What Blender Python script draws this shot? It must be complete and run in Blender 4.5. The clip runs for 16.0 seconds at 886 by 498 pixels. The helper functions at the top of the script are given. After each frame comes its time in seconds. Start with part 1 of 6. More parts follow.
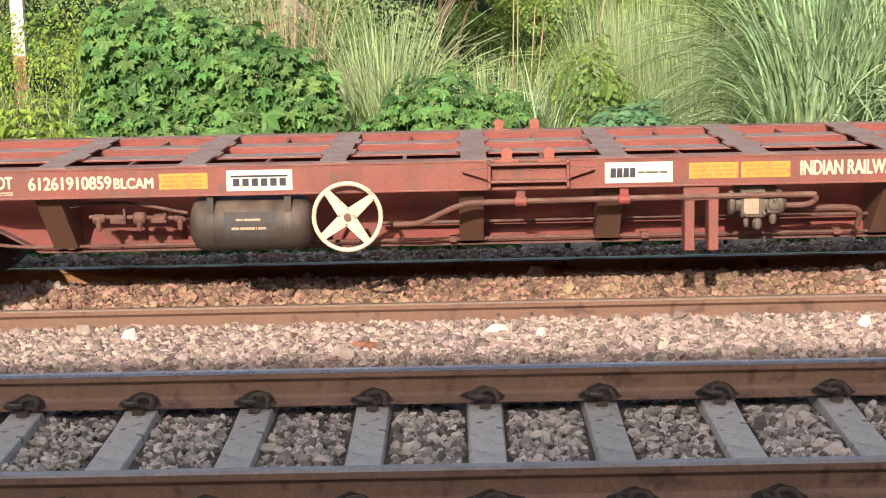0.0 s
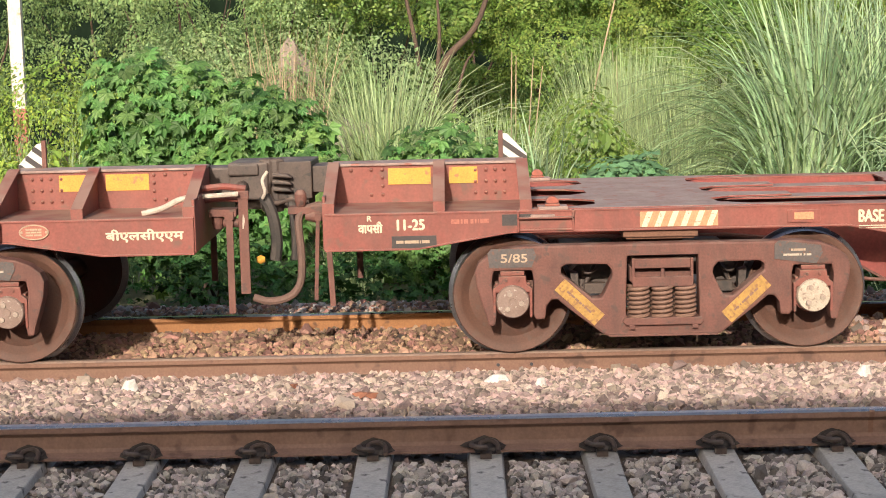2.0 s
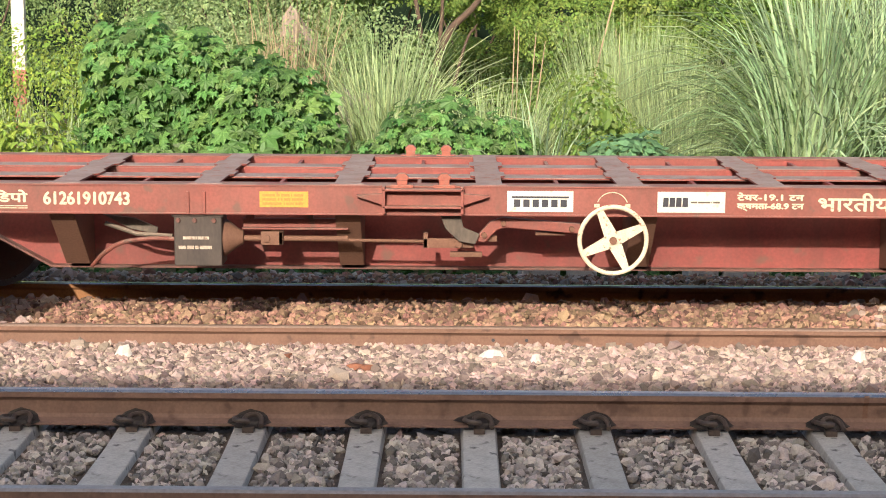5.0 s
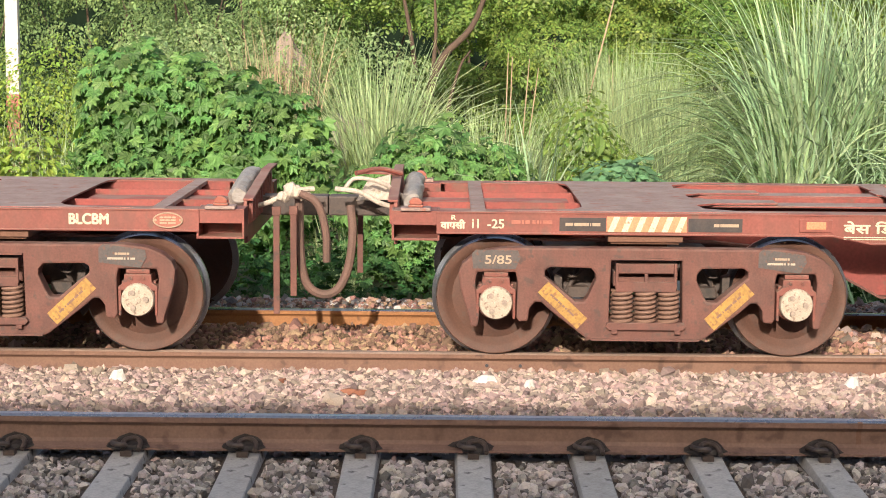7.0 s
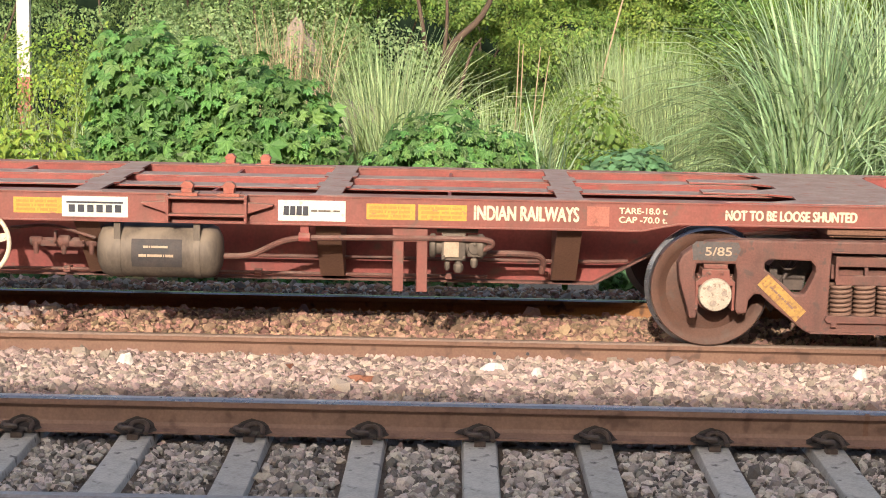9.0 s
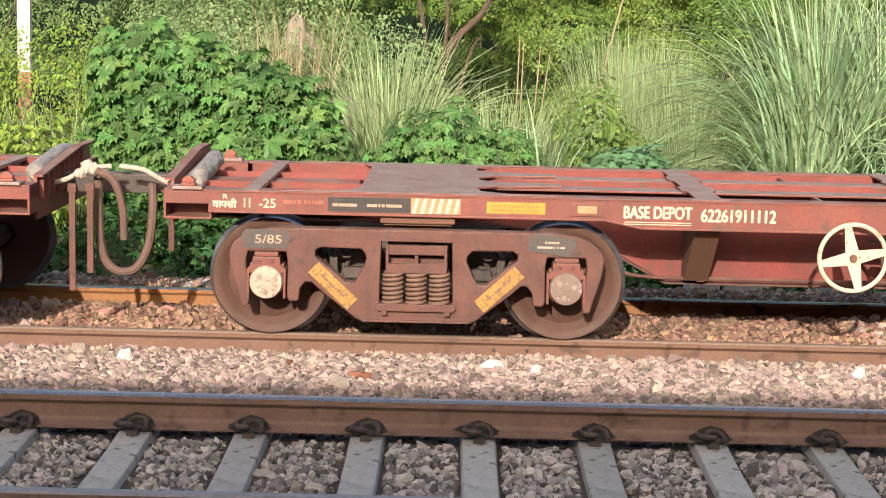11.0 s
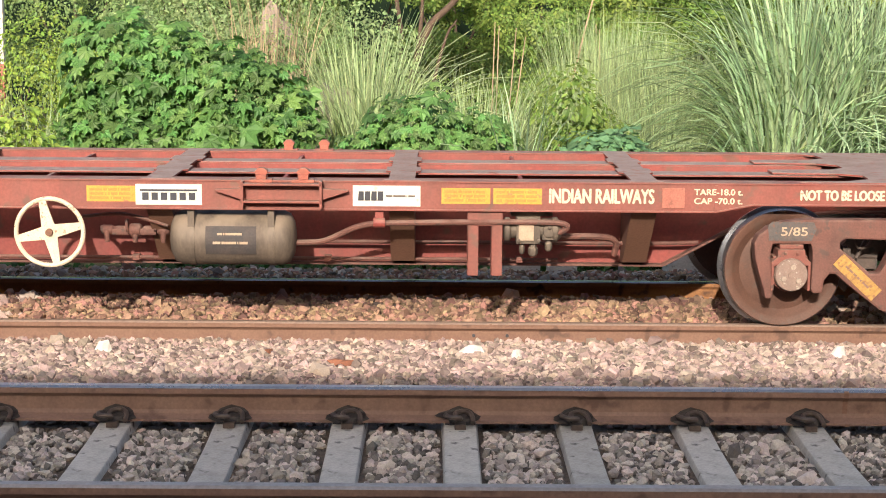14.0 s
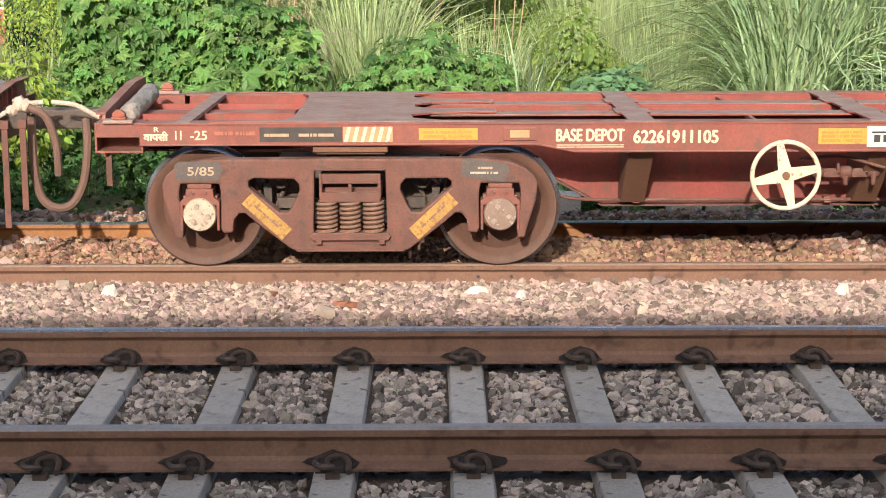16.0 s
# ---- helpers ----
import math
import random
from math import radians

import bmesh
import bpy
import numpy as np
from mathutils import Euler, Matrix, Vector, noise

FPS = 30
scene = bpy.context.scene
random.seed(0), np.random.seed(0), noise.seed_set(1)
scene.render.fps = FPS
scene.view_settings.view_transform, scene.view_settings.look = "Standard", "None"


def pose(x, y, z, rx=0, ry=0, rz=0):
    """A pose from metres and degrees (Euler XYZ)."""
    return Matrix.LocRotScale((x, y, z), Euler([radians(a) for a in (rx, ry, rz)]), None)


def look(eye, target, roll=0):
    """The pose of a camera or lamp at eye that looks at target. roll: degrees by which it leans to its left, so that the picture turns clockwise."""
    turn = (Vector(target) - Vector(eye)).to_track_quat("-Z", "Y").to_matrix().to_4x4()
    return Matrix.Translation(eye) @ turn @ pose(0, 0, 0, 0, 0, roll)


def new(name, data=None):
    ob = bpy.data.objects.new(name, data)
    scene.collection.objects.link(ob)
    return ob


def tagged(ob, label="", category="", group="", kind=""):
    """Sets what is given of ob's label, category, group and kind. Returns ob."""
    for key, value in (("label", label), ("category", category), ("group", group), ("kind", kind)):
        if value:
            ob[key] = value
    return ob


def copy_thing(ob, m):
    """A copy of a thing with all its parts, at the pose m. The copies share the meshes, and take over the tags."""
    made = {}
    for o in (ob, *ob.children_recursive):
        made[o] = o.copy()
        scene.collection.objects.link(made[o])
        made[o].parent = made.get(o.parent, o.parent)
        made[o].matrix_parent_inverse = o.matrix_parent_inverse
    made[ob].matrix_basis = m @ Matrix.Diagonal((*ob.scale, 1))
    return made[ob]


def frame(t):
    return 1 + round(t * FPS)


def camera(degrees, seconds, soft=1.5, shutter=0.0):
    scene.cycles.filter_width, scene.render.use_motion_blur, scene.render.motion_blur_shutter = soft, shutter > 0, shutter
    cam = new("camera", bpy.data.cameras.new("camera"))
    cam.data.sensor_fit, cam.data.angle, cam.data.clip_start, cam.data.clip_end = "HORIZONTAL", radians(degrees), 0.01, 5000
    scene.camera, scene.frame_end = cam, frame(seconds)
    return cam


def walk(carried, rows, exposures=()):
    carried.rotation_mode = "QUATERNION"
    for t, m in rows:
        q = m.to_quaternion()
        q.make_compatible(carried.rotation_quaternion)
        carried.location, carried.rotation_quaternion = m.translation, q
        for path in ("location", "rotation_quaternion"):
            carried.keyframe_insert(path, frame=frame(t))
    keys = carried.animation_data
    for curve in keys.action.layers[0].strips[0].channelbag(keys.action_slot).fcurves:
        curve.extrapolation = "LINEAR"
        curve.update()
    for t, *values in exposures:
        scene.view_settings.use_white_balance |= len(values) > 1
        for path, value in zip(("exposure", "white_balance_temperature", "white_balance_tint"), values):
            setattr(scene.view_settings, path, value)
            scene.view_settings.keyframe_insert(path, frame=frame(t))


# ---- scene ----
cam = camera(28.83, 16.0, soft=1.0)
walk(cam, [
    (0.0, pose(0.035, 0.018, 1.964, 80.796, 1.261, 0.466)),
    (0.5, pose(0.028, 0.008, 1.965, 80.665, 1.347, 0.275)),
    (1.0, pose(0.022, -0.007, 1.963, 80.914, 1.381, 0.266)),
    (1.5, pose(0.020, -0.010, 1.961, 81.797, 1.720, 0.334)),
    (2.0, pose(0.019, -0.018, 1.961, 82.520, 1.317, 0.370)),
    (2.5, pose(0.015, 0.000, 1.961, 82.513, 0.833, 0.480)),
    (3.0, pose(0.005, 0.016, 1.962, 81.476, 0.921, 0.608)),
    (3.5, pose(0.011, 0.008, 1.960, 81.078, -0.006, 0.923)),
    (4.0, pose(0.009, 0.012, 1.961, 81.093, -0.172, 0.717)),
    (6.5, pose(-0.008, -0.001, 1.962, 82.503, -0.437, 0.204)),
    (7.0, pose(-0.011, -0.009, 1.962, 82.481, -0.481, 0.198)),
    (7.5, pose(-0.011, -0.010, 1.963, 82.488, -0.803, 0.291)),
    (8.0, pose(-0.010, -0.007, 1.963, 82.339, -0.922, 0.431)),
    (10.5, pose(-0.010, -0.003, 1.961, 81.922, -1.216, 0.622)),
    (11.0, pose(-0.008, -0.008, 1.965, 81.930, -1.249, 0.602)),
    (11.5, pose(-0.008, -0.009, 1.965, 82.037, -1.159, 0.577)),
    (12.0, pose(-0.008, -0.007, 1.966, 82.131, -1.075, 0.515)),
    (12.5, pose(-0.009, -0.004, 1.965, 82.188, -0.868, 0.424)),
    (13.0, pose(-0.011, -0.004, 1.965, 82.231, -0.734, 0.243)),
    (13.5, pose(-0.009, -0.004, 1.964, 82.063, -0.908, 0.065)),
    (14.0, pose(-0.007, 0.013, 1.963, 81.467, -0.439, -0.235)),
    (14.5, pose(-0.008, 0.021, 1.966, 80.818, -0.268, -0.348)),
    (15.0, pose(-0.017, 0.008, 1.974, 80.294, -0.034, -0.441)),
    (15.5, pose(-0.016, -0.002, 1.972, 79.934, -0.202, -0.292)),
    (16.0, pose(-0.014, -0.003, 1.962, 79.540, 0.140, -0.232)),
], [(0.0, 0.58), (1.2, 0.52), (2.5, 0.48), (3.3, 0.54), (4.2, 0.62), (6.5, 0.60), (8.0, 0.58), (10.5, 0.60), (12.5, 0.58), (14.0, 0.64), (15.5, 0.58), (16.0, 0.56)])

# ---- light ----
SUN_EL, SUN_AZ = radians(22), radians(-8)     # height; turned from straight behind the camera to its left
world = bpy.data.worlds.new("sky")
scene.world = world
world.use_nodes = True
sky = world.node_tree.nodes.new("ShaderNodeTexSky")
sky.sky_type, sky.sun_disc = "NISHITA", False
sky.sun_elevation = SUN_EL
sky.air_density, sky.dust_density, sky.ozone_density = 1.0, 5.0, 0.4
sky.sun_rotation = radians(180) - SUN_AZ
bg = world.node_tree.nodes["Background"]
bg.inputs[1].default_value = 0.16
world.node_tree.links.new(sky.outputs[0], bg.inputs[0])
sun = new("sun", bpy.data.lights.new("sun", "SUN"))
sun.data.energy, sun.data.angle, sun.data.color = 4.0, radians(0.6), (1.0, 0.90, 0.78)
sun_from = Vector((math.sin(SUN_AZ) * math.cos(SUN_EL), -math.cos(SUN_AZ) * math.cos(SUN_EL), math.sin(SUN_EL)))
sun.matrix_world = look(sun_from * 40, (0, 0, 0))
scene.view_settings.exposure = 0.60


# ---- materials ----
def mat(name, base, alt=None, rough=0.8, metal=0.0, scale=8.0, fine=90.0, bump=0.25, rust=None, rust_amt=0.0,
        dust=None, dust_amt=0.0, island=0.0, obj=0.0, trans=0.0, bump_dist=0.004, spec=0.4, streak=1.0, grime=None, grime_amt=0.0):
    """Two scales of colour, patches of rust, dust, relief; island and obj vary the value from piece to piece."""
    m = bpy.data.materials.new(name)
    m.use_nodes = True
    nt = m.node_tree
    N, L = nt.nodes, nt.links
    bs = N["Principled BSDF"]
    bs.inputs["Roughness"].default_value = rough
    bs.inputs["Metallic"].default_value = metal
    bs.inputs["Specular IOR Level"].default_value = spec
    tc = N.new("ShaderNodeTexCoord")
    mp = N.new("ShaderNodeMapping")
    mp.inputs["Scale"].default_value = (1, 1, streak)
    L.new(tc.outputs["Object"], mp.inputs["Vector"])

    def tex(s, detail=5):
        n = N.new("ShaderNodeTexNoise")
        n.inputs["Scale"].default_value = s
        n.inputs["Detail"].default_value = detail
        L.new(mp.outputs[0], n.inputs["Vector"])
        return n

    def ramp(src, lo, hi):
        r = N.new("ShaderNodeMapRange")
        r.inputs[1].default_value, r.inputs[2].default_value = lo, hi
        L.new(src, r.inputs[0])
        return r.outputs[0]

    def mix(fac, a, b, blend="MIX"):
        x = N.new("ShaderNodeMix")
        x.data_type, x.blend_type = "RGBA", blend
        for sock, val in ((x.inputs[0], fac), (x.inputs[6], a), (x.inputs[7], b)):
            if isinstance(val, (int, float)):
                sock.default_value = val
            elif isinstance(val, tuple):
                sock.default_value = (*val, 1)
            else:
                L.new(val, sock)
        return x.outputs[2]

    big, small = tex(scale), tex(fine, 4)
    alt = alt or tuple(c * 0.72 for c in base)
    col = mix(ramp(big.outputs["Fac"], 0.35, 0.65), base, alt)
    col = mix(0.35, col, mix(ramp(small.outputs["Fac"], 0.3, 0.7), tuple(c * 0.6 for c in base), tuple(min(1, c * 1.35) for c in base)))
    if rust:
        n = tex(scale * 2.7, 8)
        col = mix(ramp(n.outputs["Fac"], 0.62 - rust_amt * 0.3, 0.70 - rust_amt * 0.3), col, rust)
    if grime:
        # soft broad stains that run downwards, broken by fine specks
        gm = N.new("ShaderNodeMapping")
        gm.inputs["Scale"].default_value = (1.0, 1.0, 0.3)
        L.new(tc.outputs["Object"], gm.inputs["Vector"])
        n = N.new("ShaderNodeTexNoise")
        n.inputs["Scale"].default_value, n.inputs["Detail"].default_value, n.inputs["Roughness"].default_value = scale * 1.7, 9, 0.68
        L.new(gm.outputs[0], n.inputs["Vector"])
        k = N.new("ShaderNodeMath")
        k.operation = "MULTIPLY"
        k.inputs[1].default_value = grime_amt
        L.new(ramp(n.outputs["Fac"], 0.46, 0.68), k.inputs[0])
        col = mix(k.outputs[0], col, grime)
    if dust:
        g = N.new("ShaderNodeNewGeometry")
        sx = N.new("ShaderNodeSeparateXYZ")
        L.new(g.outputs["Normal"], sx.inputs[0])
        n = tex(scale * 1.3, 6)
        up = N.new("ShaderNodeMath")
        up.operation = "MULTIPLY"
        L.new(ramp(sx.outputs[2], -0.1, 0.9), up.inputs[0])
        L.new(ramp(n.outputs["Fac"], 0.62 - dust_amt * 0.5, 0.75 - dust_amt * 0.3), up.inputs[1])
        col = mix(up.outputs[0], col, dust)
    if island or obj:
        src = N.new("ShaderNodeNewGeometry").outputs["Random Per Island"] if island else N.new("ShaderNodeObjectInfo").outputs["Random"]
        k = island or obj
        hs = N.new("ShaderNodeHueSaturation")
        L.new(col, hs.inputs["Color"])
        r = N.new("ShaderNodeMapRange")
        r.inputs[3].default_value, r.inputs[4].default_value = 1 - k, 1 + k
        L.new(src, r.inputs[0])
        L.new(r.outputs[0], hs.inputs["Value"])
        r2 = N.new("ShaderNodeMapRange")
        r2.inputs[3].default_value, r2.inputs[4].default_value = 0.5 - k * 0.05, 0.5 + k * 0.05
        w = N.new("ShaderNodeMath")
        w.operation = "FRACT"
        ml = N.new("ShaderNodeMath")
        ml.operation = "MULTIPLY"
        ml.inputs[1].default_value = 17.3
        L.new(src, ml.inputs[0])
        L.new(ml.outputs[0], w.inputs[0])
        L.new(w.outputs[0], r2.inputs[0])
        L.new(r2.outputs[0], hs.inputs["Hue"])
        col = hs.outputs[0]
    L.new(col, bs.inputs["Base Color"])
    rr = N.new("ShaderNodeMapRange")
    rr.inputs[3].default_value, rr.inputs[4].default_value = max(0.05, rough - 0.12), min(1, rough + 0.12)
    L.new(big.outputs["Fac"], rr.inputs[0])
    L.new(rr.outputs[0], bs.inputs["Roughness"])
    if bump:
        b = N.new("ShaderNodeBump")
        b.inputs["Strength"].default_value, b.inputs["Distance"].default_value = bump, bump_dist
        L.new(small.outputs["Fac"], b.inputs["Height"])
        L.new(b.outputs[0], bs.inputs["Normal"])
    if trans:
        t = N.new("ShaderNodeBsdfTranslucent")
        L.new(mix(1.0, col, (1.5, 1.35, 0.5), "MULTIPLY"), t.inputs[0])
        ms = N.new("ShaderNodeMixShader")
        ms.inputs[0].default_value = trans
        L.new(bs.outputs[0], ms.inputs[1])
        L.new(t.outputs[0], ms.inputs[2])
        L.new(ms.outputs[0], N["Material Output"].inputs[0])
    return m


M_RED = mat("red_oxide_paint", (0.225, 0.060, 0.045), (0.178, 0.055, 0.042), 0.6, scale=3, fine=60, rust=(0.14, 0.065, 0.048), rust_amt=0.06, dust=(0.25, 0.15, 0.115), dust_amt=0.6, bump=0.15, grime=(0.105, 0.048, 0.037), grime_amt=0.55)
M_REDIN = mat("faded_red_paint", (0.245, 0.05, 0.041), (0.19, 0.047, 0.038), 0.65, scale=2.2, fine=50, rust=(0.15, 0.065, 0.046), rust_amt=0.06, dust=(0.25, 0.15, 0.115), dust_amt=0.4, bump=0.15, grime=(0.12, 0.042, 0.033), grime_amt=0.6)
M_DECK = mat("worn_deck_steel", (0.30, 0.215, 0.185), (0.23, 0.145, 0.122), 0.55, scale=4, fine=45, rust=(0.27, 0.095, 0.066), rust_amt=0.12, bump=0.25, grime=(0.15, 0.085, 0.07), grime_amt=0.5)
M_BOGIE = mat("dusty_brown_steel", (0.152, 0.062, 0.047), (0.105, 0.049, 0.039), 0.75, scale=5, fine=70, rust=(0.08, 0.048, 0.04), rust_amt=0.12, dust=(0.20, 0.125, 0.10), dust_amt=0.4, bump=0.3, grime=(0.07, 0.04, 0.033), grime_amt=0.55)
M_BROWN = mat("grimy_brown_steel", (0.15, 0.075, 0.048), (0.175, 0.085, 0.055), 0.8, scale=5, fine=70, bump=0.3)
M_WHEEL = mat("brown_wheel_steel", (0.10, 0.049, 0.034), (0.122, 0.058, 0.040), 0.7, scale=5, fine=80, rust=(0.10, 0.06, 0.045), rust_amt=0.15, bump=0.25, grime=(0.06, 0.033, 0.025), grime_amt=0.5)
M_TREAD = mat("polished_tread", (0.32, 0.32, 0.34), None, 0.3, 0.9, scale=9, bump=0.05)
M_BLACK = mat("grimy_black_steel", (0.035, 0.032, 0.03), (0.055, 0.045, 0.04), 0.7, scale=6, fine=60, dust=(0.16, 0.12, 0.095), dust_amt=0.5, bump=0.4)
M_TANK = mat("dusty_grey_tank", (0.12, 0.092, 0.07), (0.07, 0.055, 0.045), 0.7, scale=5, fine=60, dust=(0.24, 0.185, 0.14), dust_amt=0.6, bump=0.2, streak=0.4, grime=(0.045, 0.036, 0.03), grime_amt=0.6)
M_TANKD = mat("dark_oily_tank", (0.062, 0.045, 0.036), (0.035, 0.028, 0.024), 0.6, scale=5, fine=60, dust=(0.15, 0.105, 0.08), dust_amt=0.5, bump=0.2, streak=0.4)
M_PANEL = mat("black_stencil_panel", (0.04, 0.036, 0.036), (0.075, 0.056, 0.05), 0.7, scale=14, bump=0.1)
M_CREAM = mat("cream_paint", (0.60, 0.50, 0.36), (0.50, 0.40, 0.29), 0.6, scale=22, fine=120, rust=(0.33, 0.15, 0.105), rust_amt=0.14, bump=0.1)
M_SPOKE = mat("cream_gloss_paint", (0.66, 0.55, 0.40), (0.56, 0.45, 0.33), 0.55, scale=12, fine=120, rust=(0.34, 0.16, 0.11), rust_amt=0.08, bump=0.1, grime=(0.36, 0.27, 0.19), grime_amt=0.4)
M_WHITE = mat("white_sign", (0.60, 0.57, 0.50), (0.50, 0.47, 0.41), 0.5, scale=5, bump=0.05, rust=(0.45, 0.36, 0.30), rust_amt=0.04)
M_YELLOW = mat("yellow_paint", (0.60, 0.29, 0.045), (0.47, 0.22, 0.045), 0.65, scale=7, rust=(0.36, 0.14, 0.07), rust_amt=0.07, bump=0.1)
M_YLINE = mat("faint_yellow_writing", (0.46, 0.21, 0.045), (0.40, 0.18, 0.045), 0.7, scale=9, bump=0.05)
M_YDULL = mat("worn_yellow_paint", (0.40, 0.235, 0.06), (0.31, 0.175, 0.055), 0.75, scale=11, fine=50, rust=(0.24, 0.12, 0.055), rust_amt=0.26, bump=0.2, grime=(0.16, 0.085, 0.05), grime_amt=0.4)
M_ORANGE = mat("dusty_orange_red_paint", (0.30, 0.078, 0.05), (0.21, 0.068, 0.048), 0.65, scale=12, bump=0.15, dust=(0.27, 0.17, 0.125), dust_amt=0.5, grime=(0.15, 0.07, 0.05), grime_amt=0.5)
M_HOUSING = mat("dusty_bright_red_paint", (0.30, 0.078, 0.055), (0.24, 0.09, 0.068), 0.65, scale=5, fine=60, bump=0.15, dust=(0.27, 0.17, 0.13), dust_amt=0.45, grime=(0.15, 0.06, 0.045), grime_amt=0.5)
M_PATCH = mat("faded_red_patch", (0.34, 0.125, 0.088), (0.29, 0.10, 0.072), 0.7, scale=8, rust=(0.22, 0.085, 0.062), rust_amt=0.08, bump=0.1)
M_STRIPE = mat("peach_stripe_paint", (0.62, 0.25, 0.13), None, 0.6, scale=10, bump=0.05)
M_CAP = mat("white_axle_cap", (0.44, 0.37, 0.29), (0.32, 0.26, 0.20), 0.7, scale=16, fine=120, rust=(0.24, 0.17, 0.13), rust_amt=0.18, bump=0.2)
M_CAPR = mat("rusty_axle_cap", (0.19, 0.125, 0.10), (0.24, 0.175, 0.145), 0.7, scale=14, rust=(0.36, 0.31, 0.26), rust_amt=0.10, bump=0.2)
M_BOLT = mat("dark_cap_bolt", (0.32, 0.255, 0.205), (0.22, 0.165, 0.135), 0.6, scale=20, bump=0.1)
M_ABOX = mat("dull_red_adapter", (0.20, 0.062, 0.046), (0.14, 0.055, 0.042), 0.7, scale=9, fine=70, rust=(0.09, 0.05, 0.04), rust_amt=0.15, dust=(0.24, 0.15, 0.115), dust_amt=0.5, bump=0.2)
M_SPRING = mat("dusty_spring_steel", (0.21, 0.12, 0.085), (0.15, 0.085, 0.062), 0.75, scale=6, bump=0.2)
M_STENCIL = mat("worn_dark_grey_patch", (0.075, 0.068, 0.066), (0.11, 0.085, 0.076), 0.7, scale=16, fine=80, rust=(0.13, 0.07, 0.055), rust_amt=0.15, bump=0.1)
M_BLOCK = mat("pale_concrete", (0.52, 0.52, 0.51), (0.40, 0.40, 0.40), 0.85, scale=5, fine=60, rust=(0.22, 0.20, 0.18), rust_amt=0.12, bump=0.4)
M_INK = mat("dark_lettering", (0.035, 0.035, 0.045), None, 0.6, scale=12, bump=0)
M_HOSE = mat("dusty_rubber_hose", (0.12, 0.075, 0.06), (0.16, 0.09, 0.07), 0.8, scale=9, bump=0.2)
M_WRAP = mat("white_cloth_wrapping", (0.50, 0.43, 0.355), (0.36, 0.29, 0.235), 0.85, scale=18, bump=0.5, bump_dist=0.01, grime=(0.24, 0.19, 0.15), grime_amt=0.5)
M_FOIL = mat("grey_plastic_wrap", (0.23, 0.205, 0.185), (0.33, 0.30, 0.275), 0.4, scale=20, fine=40, bump=0.8, bump_dist=0.01)
M_RAIL = mat("rusty_rail_side", (0.19, 0.105, 0.072), (0.155, 0.082, 0.057), 0.75, scale=2.5, fine=70, rust=(0.10, 0.055, 0.04), rust_amt=0.1, bump=0.25)
M_RAILN = mat("dull_brown_rail_side", (0.225, 0.14, 0.107), (0.185, 0.11, 0.084), 0.75, scale=2.5, fine=70, rust=(0.12, 0.07, 0.055), rust_amt=0.1, bump=0.25, grime=(0.115, 0.072, 0.058), grime_amt=0.4)
M_RAILO = mat("orange_rust_rail_side", (0.34, 0.155, 0.062), (0.25, 0.115, 0.05), 0.8, scale=2.5, fine=70, rust=(0.12, 0.06, 0.035), rust_amt=0.08, bump=0.25)
M_COUP = mat("greasy_and_shaded_steel", (0.078, 0.055, 0.045), (0.048, 0.037, 0.032), 0.6, scale=7, fine=60, rust=(0.04, 0.034, 0.03), rust_amt=0.2, dust=(0.15, 0.11, 0.088), dust_amt=0.4, bump=0.5)
M_DUSTY = mat("dust_coated_plate", (0.40, 0.30, 0.21), (0.30, 0.22, 0.16), 0.85, scale=20, bump=0.2)
M_HEAD = mat("polished_rail_head", (0.34, 0.35, 0.38), (0.27, 0.28, 0.31), 0.28, 0.85, scale=3, fine=50, bump=0.05)
M_HEADN = mat("dulled_rail_head", (0.36, 0.325, 0.315), (0.29, 0.26, 0.255), 0.46, 0.6, scale=3, fine=50, bump=0.08, grime=(0.16, 0.12, 0.105), grime_amt=0.4)
# browner and rougher than the polished head
M_HEADB = mat("dull_brown_rail_head", (0.30, 0.21, 0.165), (0.24, 0.17, 0.14), 0.5, 0.3, scale=3, fine=50, bump=0.05)
M_CONC = mat("weathered_concrete", (0.46, 0.43, 0.395), (0.385, 0.36, 0.335), 0.85, scale=5, fine=80, rust=(0.12, 0.11, 0.105), rust_amt=0.07, bump=0.4, obj=0.12, grime=(0.24, 0.215, 0.195), grime_amt=0.5)
M_GREASE = mat("black_grease", (0.022, 0.018, 0.018), (0.04, 0.031, 0.028), 0.6, scale=25, bump=0.5)
M_CLIP = mat("rusty_clip_steel", (0.085, 0.062, 0.052), None, 0.5, scale=20, bump=0.2)
M_STONEG = mat("grey_ballast_stone", (0.37, 0.325, 0.295), (0.245, 0.217, 0.20), 0.9, scale=6, fine=120, bump=0.4, island=0.72)
M_STONER = mat("rusty_ballast_stone", (0.295, 0.175, 0.12), (0.21, 0.132, 0.094), 0.9, scale=6, fine=120, bump=0.4, island=0.6)
M_STONE = mat("ballast_stone", (0.345, 0.25, 0.208), (0.275, 0.22, 0.195), 0.9, scale=6, fine=120, bump=0.4, island=0.58)
M_BED = mat("ballast_bed", (0.17, 0.125, 0.10), (0.11, 0.085, 0.07), 0.95, scale=30, fine=120, bump=1.0, bump_dist=0.03)
M_PALE = mat("white_stone", (0.58, 0.545, 0.50), (0.46, 0.43, 0.39), 0.8, scale=20, bump=0.6, grime=(0.34, 0.29, 0.25), grime_amt=0.6)
M_SOIL = mat("weedy_soil", (0.13, 0.11, 0.06), (0.07, 0.10, 0.035), 0.95, scale=1.5, fine=20, bump=0.8, bump_dist=0.03)
